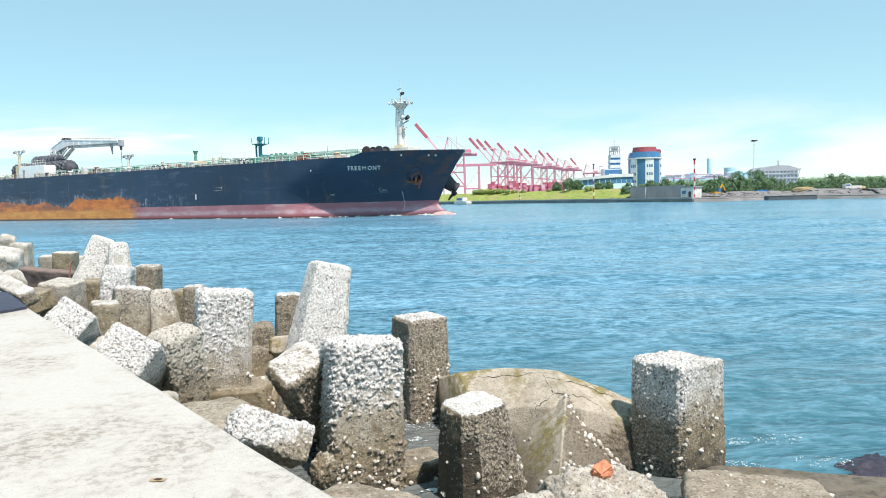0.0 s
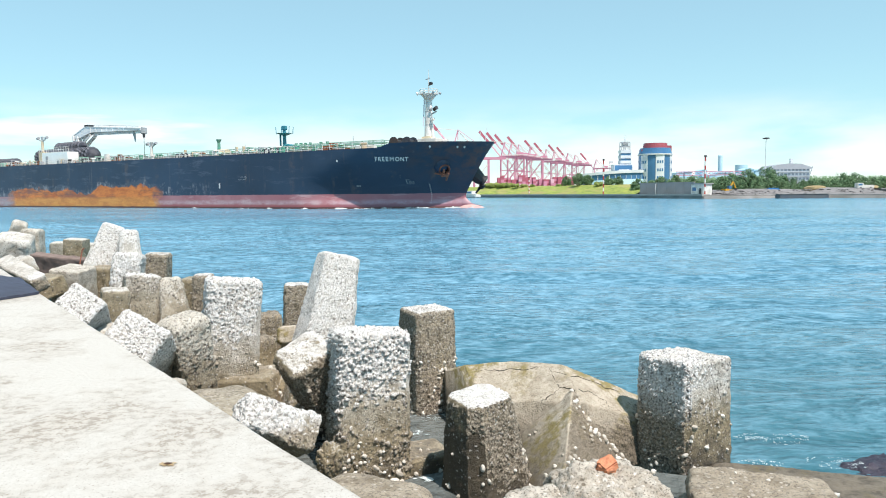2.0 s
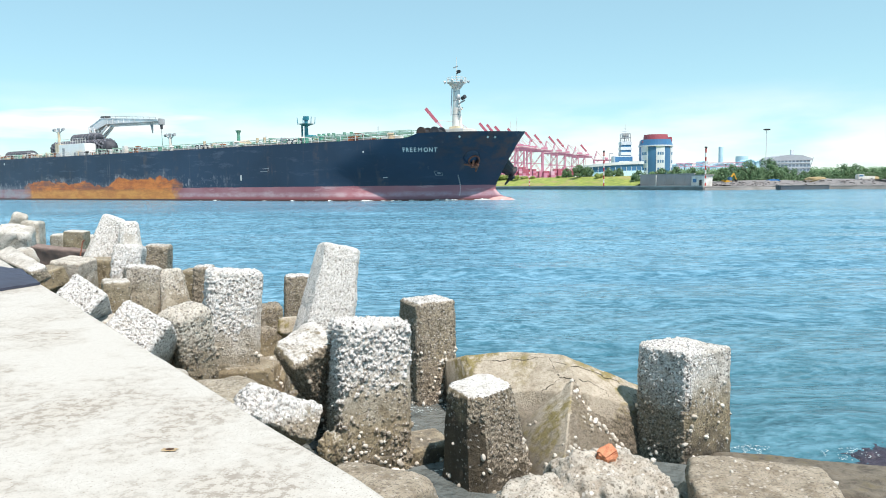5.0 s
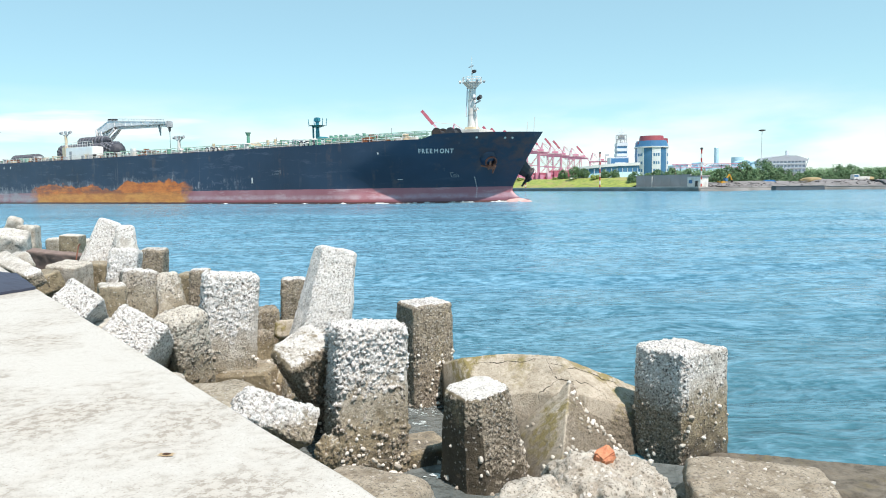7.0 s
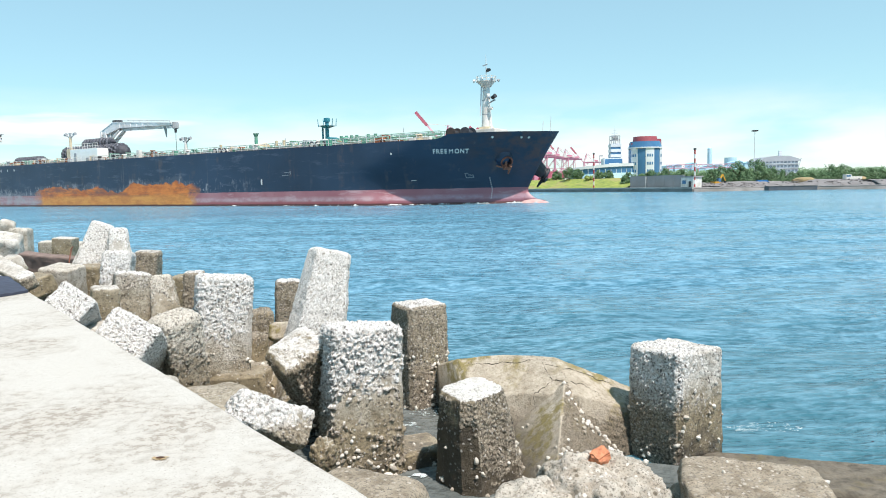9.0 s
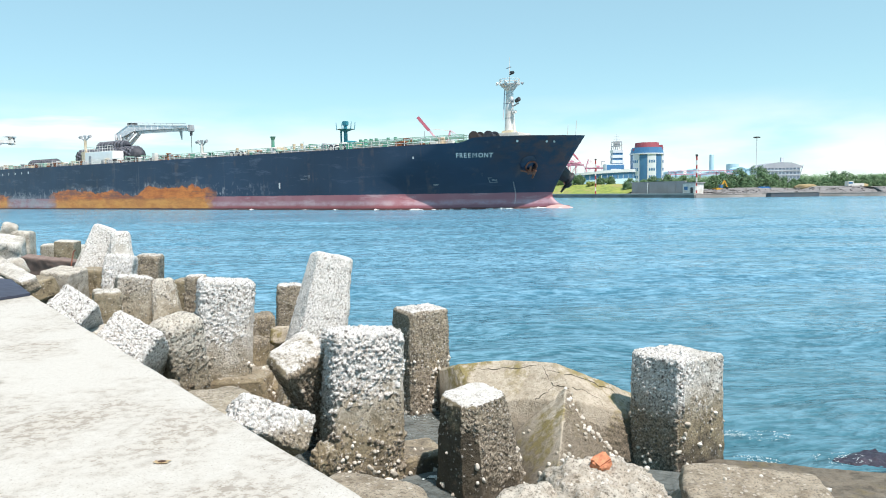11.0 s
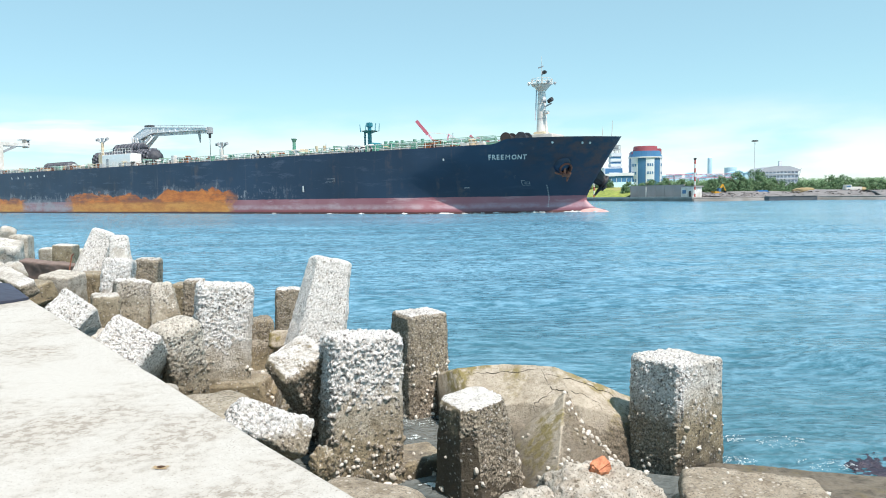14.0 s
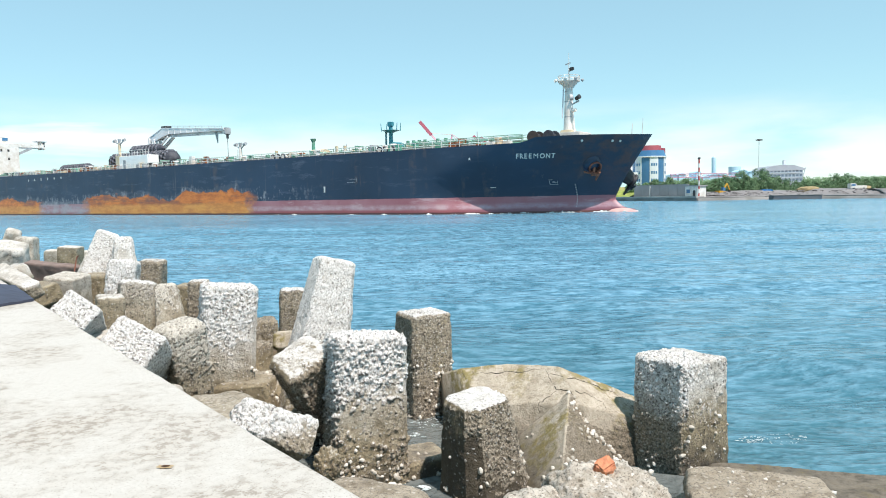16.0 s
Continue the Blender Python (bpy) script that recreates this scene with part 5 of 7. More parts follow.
def anchor(side):
    """A housed anchor: the bulging hawse bolster, its open mouth, and the anchor hung below it."""
    p, n = side_point(-3.6, 7.1, 0.0) if side < 0 else side_point(-2.6, 6.2, 1.7)
    if side > 0:
        p.y, n.y = -p.y, -n.y
    grp = new("anchor")
    grp.parent = ship
    right = Vector((0, 0, 1)).cross(n).normalized()
    m = Matrix.Identity(4)
    for i, v in enumerate((right, n.cross(right), n)):
        m.col[i][:3] = v
    m.translation = p
    grp.matrix_basis = m @ Matrix.Diagonal((0.86, 0.86, 0.9, 1)) if side < 0 else m
    tagged(grp, "rusty anchor housed in the hawse pipe")
    # the port anchor is dark throughout: its silhouette's shade is in the material
    steel, skin = (ANCHOR, HAWSE) if side < 0 else (DARK, DARK)
    rings = ((0.50, 1.02), (0.62, 1.12), (0.80, 1.14), (0.92, 1.05), (0.94, 0.94), (0.86, 0.86), (0.60, 0.80), (0.10, 0.74))
    for name, mat, lo, hi in (("hawse_ring", PIPE_RUST if side < 0 else DARK, 0, 6), ("hawse_pipe", DARK_RUST if side < 0 else DARK, 5, 8)):
        bm = bmesh.new()
        rows = [[bm.verts.new((r * math.cos(i / 28 * math.tau), r * math.sin(i / 28 * math.tau), z)) for i in range(28)] for z, r in rings[lo:hi]]
        for u, v in zip(rows, rows[1:]):
            for i in range(28):
                bm.faces.new((u[i], u[(i + 1) % 28], v[(i + 1) % 28], v[i]))
        if name == "hawse_pipe":
            bm.faces.new(rows[-1])
        part(name, bm, mat, grp, smooth=True)
    bm2 = bmesh.new()
    if side < 0:
        bmesh.ops.create_uvsphere(bm2, u_segments=32, v_segments=18, radius=1, matrix=pose(-0.45, 0.35, -0.30) @ Matrix.Diagonal((1.55, 1.65, 1.05, 1)))
    else:
        rod(bm2, (0.2, 0.3, -2.2), (0, 0, 0.4), 1.5, 0.95, 10)
    part("bolster", bm2, skin, grp, "dark rounded bolster plating", smooth=side < 0)
    part("shank", one(beam, (-0.1, 0.1, 0.55), (-0.15, -0.95, 1.05), 0.34, 0.30), steel, grp)
    crown = one(beam, (-1.85, -0.72, 0.85), (-0.1, -1.0, 1.1), 0.20, 0.26)
    beam(crown, (-0.4, -0.95, 1.1), (0.85, -1.05, 1.05), 0.46, 0.42)
    part("crown", crown, steel, grp)
    part("fluke", one(rod, (0.72, -0.55, 1.0), (0.66, -2.35, 0.85), 0.34, 0.14, 7), steel, grp)
    part("fluke", one(rod, (-0.35, -0.6, 1.15), (-0.45, -1.35, 1.1), 0.30, 0.10, 7), steel, grp)


anchor(-1)
anchor(1)


def foremast():
    g = new("foremast")
    g.parent = ship
    g.location = (-9.6, 0, 0)
    tagged(g, "white steel foremast with round platform")
    part("mast_house", one(box, (0.5, 0, 11.4), (4.6, 4.5, 1.7), bevel=0.12), WHITE, g)
    part("mast_foot", one(box, (0.0, 0, 12.4), (1.9, 1.9, 0.6), bevel=0.1), CREAM, g)
    part("mast_column", one(rod, (0, 0, 12.0), (0.1, 0, 19.4), 0.80, 0.56, 20), WHITE, g)
    part("mast_back", one(beam, (0.75, 0, 12.3), (0.3, 0, 16.5), 0.6, 0.6), WHITE, g)
    part("platform", one(rod, (0.1, 0, 18.9), (0.1, 0, 19.9), 0.58, 1.45, 24), WHITE, g)
    rim = one(rod, (0.1, 0, 19.9), (0.1, 0, 20.0), 1.62, n=24)
    for i in range(12):
        a, a2 = i / 12 * math.tau, (i + 1) / 12 * math.tau
        x, y = 1.6 * math.cos(a) + 0.1, 1.6 * math.sin(a)
        rod(rim, (x, y, 19.95), (x, y, 20.75), 0.05, n=5)
        for z in (20.4, 20.75):
            rod(rim, (x, y, z), (1.6 * math.cos(a2) + 0.1, 1.6 * math.sin(a2), z), 0.04, n=5)
    part("platform_rail", rim, WHITE, g)
    for x, y in ((-1.6, -0.7), (-1.2, -1.3), (0.4, -1.8), (1.5, -1.0), (1.8, 0.6), (-1.6, 0.9)):
        part("lamp_head", one(rod, (x, y, 20.15), (x * 1.18, y * 1.18, 20.0), 0.14, 0.24, 10), WHITE if x < 1 else GREY, g)
    scanner = one(box, (0.65, -0.2, 21.75), (0.7, 0.5, 0.45), bevel=0.1)
    rod(scanner, (0.1, 0, 21.5), (0.9, -0.2, 21.6), 0.10, n=6)
    part("scanner", scanner, DARK, g)
    part("wind_vane", one(beam, (-0.5, 0, 22.5), (0.4, 0, 22.7), 0.10, 0.16), GREY, g)
    for z in (14.6, 16.9, 18.4):
        part("collar", one(rod, (0.04, 0, z), (0.04, 0, z + 0.12), 0.80 - 0.03 * (z - 12), n=20), GREY, g)
    part("top_pole", one(rod, (0.1, 0, 20.0), (0.1, 0, 24.2), 0.10, 0.03, 8), WHITE, g)
    part("radar_bracket", one(beam, (0.3, 0, 16.4), (1.9, -0.4, 16.9), 0.18, 0.18), GREY, g)
    part("spotlight", one(rod, (1.5, -0.6, 17.2), (2.2, -0.8, 17.5), 0.30, 0.34, 12), DARK, g)
    part("spotlight", one(rod, (1.1, -0.6, 17.3), (0.7, -0.7, 17.3), 0.30, 0.30, 12), GREY, g)
    part("bell", one(rod, (0.9, -0.5, 15.5), (1.5, -0.6, 15.6), 0.25, 0.25, 10), WHITE, g)
    part("ladder", one(beam, (-0.85, -0.4, 14.5), (-0.62, -0.3, 19.4), 0.06, 0.2), FAR_WHITE, g)


foremast()
for x, y, z1 in ((-0.6, 2.0, 13.2), (1.8, -0.4, 13.6)):
    part("bow_staff", one(rod, (x, y, 10.3), (x + 0.2, y, z1), 0.07, 0.04, 6), WHITE, ship)
for x in (-3.5, -0.6, 0.1):
    p, n = side_point(x, 10.35, 0.02)
    part("fairlead", one(rod, p, p + n * 0.12, 0.17, n=12), WHITE, ship, "white-rimmed oval fairlead")


def mooring_winches():
    for x, y, mat in ((-9.8, -5.5, RUBBER), (-11.9, -6.3, material("winch_brown", (0.07, 0.045, 0.04), 0.7, color2=(0.04, 0.035, 0.035), scale=2.0))):
        g = new("mooring_winch")
        g.parent = ship
        g.location = (x, y, 10.2)
        part("drum", one(rod, (0, -0.8, 1.25), (0, 0.8, 1.25), 0.5, n=16), DARK, g)
        part("flange", one(rod, (0, -1.05, 1.25), (0, -0.85, 1.25), 0.9, n=24), mat, g)
        part("flange", one(rod, (0, 0.85, 1.25), (0, 1.05, 1.25), 0.9, n=24), mat, g)
        part("bed", one(box, (0, 0, 0.35), (1.8, 2.4, 0.7)), GREEN, g)


mooring_winches()


def derrick_post():
    g = new("vent_post")
    g.parent = ship
    g.location = (-44, 0, 0)
    tagged(g, "dark teal vent post with platform")
    part("column", one(rod, (0, 0, 10), (0, 0, 15.2), 0.42, 0.34, 14), TEAL, g)
    part("platform", one(rod, (0, 0, 14.6), (0, 0, 15.0), 0.5, 1.6, 16), TEAL, g)
    part("head", one(box, (0, 0, 16.1), (0.95, 0.9, 0.8), bevel=0.1), TEAL, g)
    part("neck", one(rod, (0, 0, 15.0), (0, 0, 15.8), 0.35, n=10), TEAL, g)
    for x, y in ((-1.7, -0.5), (-1.5, 0.8), (1.7, -0.5), (1.6, 0.7)):
        part("horn", one(rod, (x, y, 14.9), (x * 1.1, y, 16.3), 0.09, 0.05, 6), TEAL, g)
    part("ladder", one(beam, (-1.1, 0, 10.5), (-1.1, 0, 15), 0.12, 0.4), TEAL, g)
    bend = bmesh.new()
    rod(bend, (0.4, 0, 12.6), (2.4, 0, 12.4), 0.32, n=10), rod(bend, (2.4, 0, 12.55), (2.9, 0, 10.2), 0.32, n=10)
    part("vent_pipe", bend, TEAL, g)


derrick_post()


def small_vent():
    g = new("mast_riser")
    g.parent = ship
    g.location = (-63.3, 0, 0)
    part("column", one(rod, (0, 0, 10), (0, 0, 14.2), 0.42, 0.30, 10), GREEN, g)
    part("cap", one(rod, (0, 0, 14.0), (0, 0, 14.7), 0.3, 0.6, 10), GREEN, g)
    part("foot", one(rod, (0, 0, 10), (0, 0, 12.2), 0.75, 0.65, 12), GREEN, g)
    part("branch", one(rod, (0.3, 0, 12.3), (4.6, 0, 11.9), 0.22, n=8), PALE_GREEN, g)


small_vent()


def lamp_tree(x, y, z0, z1, mat, w=1.5):
    g = new("deck_lamp")
    g.parent = ship
    g.location = (x, y, 0)
    part("post", one(rod, (0, 0, z0), (0, 0, z1), 0.42, 0.28, 10), mat, g)
    for s in (-1, 1):
        part("arm", one(rod, (0, 0, z1 - 0.3), (s * w, 0, z1 + 0.5), 0.16, 0.12, 6), GREY, g)
        part("lamp_head", one(rod, (s * w - 0.35, 0, z1 + 0.55), (s * w + 0.35, 0, z1 + 0.65), 0.3, 0.34, 8), GREY, g)
    part("lamp_head", one(rod, (0, 0, z1), (0, 0, z1 + 0.9), 0.2, 0.34, 8), GREY, g)


lamp_tree(-110, -12, 10, 15.9, CREAM, 1.8)
lamp_tree(-75.1, -8, 10, 13.3, WHITE, 1.3)


def deck_crane():
    g = new("deck_crane")
    g.parent = ship
    g.location = (-114, 0, 0)
    tagged(g, "grey hose-handling deck crane with long jib")
    part("pedestal", one(rod, (-0.7, 0, 10), (-0.7, 0, 14.6), 1.4, 1.3, 16), GREY, g)
    part("slewing_ring", one(rod, (-0.7, 0, 14.6), (-0.7, 0, 15.0), 1.7, n=20), DARK, g)
    pale = material("jib_paint", (0.86, 0.86, 0.87), 0.45, color2=(0.70, 0.68, 0.67), scale=0.35)
    frame_bm = bmesh.new()
    for y in (-0.85, 0.85):
        beam(frame_bm, (-1.75, y, 15.0), (-1.75, y, 18.0), 0.30, 0.70), beam(frame_bm, (0.35, y, 15.0), (-0.4, y, 17.6), 0.30, 0.75)
        beam(frame_bm, (-1.75, y, 16.2), (0.1, y, 16.2), 0.22, 0.35), beam(frame_bm, (1.1, y, 15.2), (5.3, y, 17.9), 0.24, 0.42)
    part("crane_tower", frame_bm, pale, g, "pale grey braced tower frame")
    cab = one(box, (-0.9, -1.1, 15.9), (1.1, 0.6, 1.5), bevel=0.08)
    part("cab", cab, GREY, g)
    outline = [(-2.1, 18.0), (3.2, 19.95), (4.2, 19.9), (25.1, 18.45), (25.1, 18.0), (5.4, 18.45), (0.6, 17.3), (-2.1, 17.3)]
    for y in (-0.75, 0.75):
        web = bmesh.new()
        sides = [[web.verts.new((x, y + o, z)) for x, z in outline] for o in (-0.12, 0.12)]
        web.faces.new(sides[0]), web.faces.new(sides[1][::-1])
        for i in range(len(outline)):
            j = (i + 1) % len(outline)
            web.faces.new((sides[0][i], sides[0][j], sides[1][j], sides[1][i]))
        part("jib_web", web, pale, g, "pale grey tapered jib side")
    flange = bmesh.new()
    for (x, z), (x2, z2) in zip(outline[:4], outline[1:4]):
        beam(flange, (x, 0, z), (x2, 0, z2), 1.9, 0.16)
    beam(flange, (5.4, 0, 18.45), (25.1, 0, 18.0), 0.12, 1.3)
    for k in range(9):
        x = 5.6 + 2.2 * k
        beam(flange, (x, -0.9, 18.4), (x, -0.9, 19.8 - 0.0718 * (x - 4.2)), 0.14, 0.10)
    part("jib_flange", flange, pale, g)
    rail = bmesh.new()
    for k in range(10):
        x = 4.5 + 2.2 * k
        z = 19.95 - 0.0718 * (x - 4.2)
        rod(rail, (x, -0.8, z), (x, -0.8, z + 0.45), 0.04, n=5)
    rod(rail, (4.5, -0.8, 20.38), (24.4, -0.8, 18.95), 0.05, n=5)
    part("jib_rail", rail, GREY, g)
    part("winch", one(box, (3.6, 0, 20.2), (2.2, 1.4, 0.5), bevel=0.1), DARK, g)
    part("ram", one(beam, (0.6, 0, 14.8), (6.0, 0, 17.9), 0.3, 0.3), pale, g)
    part("jib_head", one(box, (25.2, 0, 17.9), (0.7, 1.5, 1.5), bevel=0.15), GREY, g)
    part("hook_block", one(rod, (25.2, 0, 17.3), (25.2, 0, 16.3), 0.32, 0.25, 8), DARK, g)
    part("hoist_wire", one(rod, (25.2, 0, 17.2), (25.2, 0, 11.2), 0.06, n=5), DARK, g)
    part("hose_saddle", one(rod, (21.6, 0, 17.9), (21.9, 0, 15.5), 0.40, 0.10, 6), GREY, g)


deck_crane()


def fender(a, b, r):
    """A floating fender in its net of tyres, stowed on deck."""
    a, b = Vector(a), Vector(b)
    d = (b - a).normalized()
    g = new("ship_fender")
    g.parent = ship
    tagged(g, "black rubber fender in a net of tyres")
    bm = bmesh.new()
    n, m = 20, 14
    L = (b - a).length
    q = d.to_track_quat("Z", "Y")
    rows = []
    for i in range(m + 1):
        t = i / m
        s = min(1.0, math.sqrt(max(0.0, 1 - max(0.0, abs(2 * t - 1) - 0.6) ** 2 / 0.16)) + 0.02)
        rows.append([bm.verts.new(a + d * L * t + q @ Vector((math.cos(j / n * math.tau), math.sin(j / n * math.tau), 0)) * r * 0.9 * s) for j in range(n)])
    for u, v in zip(rows, rows[1:]):
        for j in range(n):
            k = (j + 1) % n
            bm.faces.new((u[j], u[k], v[k], v[j]))
    bm.faces.new(rows[0]), bm.faces.new(rows[-1])
    part("body", bm, RUBBER, g, smooth=True)
    ty = bmesh.new()
    for i in range(1, 9):
        for j in range(14):
            t, w = 0.08 + 0.84 * i / 9, (j + 0.5 * (i % 2)) / 14 * math.tau
            o = q @ Vector((math.cos(w), math.sin(w), 0))
            c = a + d * L * t + o * r * 0.9
            mm = Matrix.Translation(c) @ o.to_track_quat("Z", "Y").to_matrix().to_4x4()
            for z, r0, r1 in ((-0.05, 0.52, 0.50), (0.16, 0.50, 0.30)):
                bmesh.ops.create_cone(ty, segments=10, radius1=r0, radius2=r1, depth=0.2, cap_ends=False, matrix=mm @ Matrix.Translation((0, 0, z)))
    part("tyre_net", ty, TYRE, g, "net of old tyres")


fender((-114, -4, 12.5), (-101, -4, 12.5), 2.1)
fender((-125, -5, 12.5), (-113, -5, 12.5), 2.0)
fender((-120, -3.5, 15.0), (-106, -3.5, 15.0), 1.0)
fender((-151, -4, 11.4), (-135, -4, 11.4), 1.5)


def deck_house():
    g = new("deck_house")
    g.parent = ship
    g.location = (-104.3, -11.2, 10)
    tagged(g, "white steel deck house with cream end")
    part("house_wall", one(box, (0, 0, 1.5), (10.6, 2.6, 3.0), bevel=0.08), material("house_white", (0.90, 0.89, 0.86), 0.45, color2=(0.84, 0.82, 0.77), scale=0.5), g)
    part("end_wall", one(box, (-6.0, 0, 1.6), (1.4, 2.6, 3.2), bevel=0.08), CREAM, g)
    part("door", one(box, (-3.2, -1.33, 1.2), (0.9, 0.1, 1.9)), GREY, g)
    for x in (-4.8, 2.6, 4.6):
        part("locker", one(box, (x, -1.7, 0.5), (1.0, 0.7, 1.0), bevel=0.05), GREY, g)
    rail = bmesh.new()
    for i in range(13):
        x = -6.5 + i
        rod(rail, (x, -1.2, 3.0), (x, -1.2, 4.1), 0.05, n=5)
    for z in (3.55, 4.1):
        rod(rail, (-6.5, -1.2, z), (5.3, -1.2, z), 0.05, n=5)
    part("roof_rail", rail, WHITE, g)


deck_house()


def deck_pipes():
    """Long cargo lines, the raised walkway, rails and fittings along the deck."""
    for y, z, r, mat in ((-2.5, 11.2, 0.30, PALE_GREEN), (-4.2, 11.0, 0.26, GREEN), (-6.0, 10.8, 0.22, RUST), (1.5, 11.3, 0.3, GREEN)):
        part("cargo_pipe", one(rod, (-155, y, z), (-18, y, z), r, n=8), mat, ship)
    cat = bmesh.new()
    box(cat, (-60, -0.5, 11.55), (92, 1.3, 0.2))
    for i in range(47):
        x = -105 + i * 2
        rod(cat, (x, -1.1, 10.0), (x, -1.1, 12.35), 0.06, n=5)
    for z in (11.95, 12.35):
        rod(cat, (-106, -1.1, z), (-14, -1.1, z), 0.06, n=5)
    part("catwalk", cat, PALE_GREEN, ship, "pale green raised walkway with rails")
    rail = bmesh.new()
    for i in range(92):
        x = -158 + i * 1.6
        if x < -12:
            rod(rail, (x, -13.6, 10.0), (x, -13.6, 11.15), 0.05, n=5)
    for z in (10.6, 11.15):
        rod(rail, (-158, -13.6, z), (-12, -13.6, z), 0.04, n=5)
    part("deck_rail", rail, WHITE, ship, "white deck railing")
    rnd = random.Random(4)
    for i in range(150):
        x, y = rnd.uniform(-150, -16), rnd.uniform(-12.5, -6.5)
        mat = rnd.choice((GREEN, PALE_GREEN, RUST, WHITE, GREY, CREAM, RUST))
        h = rnd.uniform(0.5, 1.5)
        if rnd.random() < 0.5:
            bm = one(rod, (x, y, 10.0), (x, y, 10.0 + h), rnd.uniform(0.2, 0.5), n=9)
            rod(bm, (x, y, 10 + h), (x, y, 10.2 + h), 0.6, 0.5, 9)
        else:
            bm = one(box, (x, y, 10 + h / 2), (rnd.uniform(0.4, 1.4), rnd.uniform(0.5, 1.0), h), bevel=0.05)
        part("deck_fitting", bm, mat, ship)
    for i in range(110):
        x, y = rnd.uniform(-190, -84), rnd.uniform(-12.8, -5.0)
        mat = rnd.choice((GREEN, PALE_GREEN, WHITE, GREY, CREAM, RUST, DARK, DARK))
        h = rnd.uniform(0.5, 1.3)
        bm = one(rod, (x, y, 10.0), (x, y, 10.0 + h), rnd.uniform(0.08, 0.3), n=7)
        rod(bm, (x - rnd.uniform(0.4, 1.5), y, 10 + h), (x + rnd.uniform(0.4, 1.5), y, 10 + h), rnd.uniform(0.08, 0.22), n=7)
        part("deck_fitting", bm, mat, ship)
    for x in (-34.4, -35.65, -36.9, -59.1, -60.4, -61.7):
        g = new("mooring_drum")
        g.parent = ship
        g.location = (x, -11.2, 10.62)
        part("flange", one(rod, (0, -0.7, 0), (0, -0.5, 0), 0.58, n=18), RUBBER, g)
        part("drum", one(rod, (0, -0.74, 0), (0, 0.5, 0), 0.36, n=12), WHITE, g)
        part("flange", one(rod, (0, 0.5, 0), (0, 0.7, 0), 0.62, n=18), RUBBER, g)
    for x in (-34, -35.2, -36.4, -37.6, -29.8, -31.4, -52, -54, -70):
        part("valve_post", one(rod, (x, -3.4, 10), (x, -3.4, 12.6), 0.18, 0.30, 8), GREEN if x > -40 else CREAM, ship)
    for y, z, r, mat in ((-9.2, 10.75, 0.16, PALE_GREEN), (-10.1, 10.6, 0.13, RUST), (-10.9, 10.8, 0.11, GREEN), (-11.6, 10.5, 0.10, GREY)):
        part("edge_pipe", one(rod, (-196, y, z), (-19, y, z), r, n=7), mat, ship)
    for i in range(70):
        x, y, h = -190 + 2.45 * i + rnd.uniform(-0.5, 0.5), rnd.uniform(-12.4, -8.0), rnd.uniform(0.8, 1.7)
        bm = one(beam, (x, y, 10), (x, y, 10 + h), 0.16, 0.16)
        beam(bm, (x, y + 1.8, 10), (x, y + 1.8, 10 + h), 0.16, 0.16), beam(bm, (x, y - 0.2, 10 + h), (x, y + 2.0, 10 + h), 0.18, 0.18)
        beam(bm, (x - 0.9, y, 10.3 + h * 0.5), (x + 0.9, y, 10.3 + h * 0.5), 0.14, 0.14)
        part("pipe_support", bm, rnd.choice((RUST, PALE_GREEN, GREEN, CREAM, DARK, GREY)), ship)
    way = one(box, (-23.5, -7.5, 11.45), (20, 1.0, 0.30))
    for k in range(9):
        beam(way, (-32.5 + 2.4 * k, -7.9, 10.0), (-32.5 + 2.4 * k, -7.9, 11.9), 0.14, 0.14)
    rod(way, (-33.4, -7.9, 11.9), (-13.5, -7.9, 11.9), 0.06, n=5)
    part("forward_gangway", way, PALE_GREEN, ship, "pale green gangway to the forecastle")
    for x, w in ((-15.5, 1.6), (-18.2, 1.2), (-20.6, 2.0), (-24.4, 1.0), (-27.5, 1.5)):
        part("deck_locker", one(box, (x, -8.6, 10.5), (w, 0.8, 1.0), bevel=0.06), WHITE, ship)
    for x, z in ((-24, 13.3), (-52, 13.0), (-82, 13.4)):
        part("whip_post", one(rod, (x, -3, 10), (x, -3, z), 0.10, 0.05, 6), GREY, ship)
    part("hose_post", one(box, (-84.0, -12.6, 10.9), (1.0, 0.8, 1.9), bevel=0.05), WHITE, ship)
    part("forward_tank", one(rod, (-28.5, -5, 11.0), (-24.5, -5, 11.0), 0.85, n=16), PALE_GREEN, ship)
    part("deck_tank", one(rod, (-59.5, -4, 11.2), (-56, -4, 11.2), 1.0, n=16), CREAM, ship)


deck_pipes()


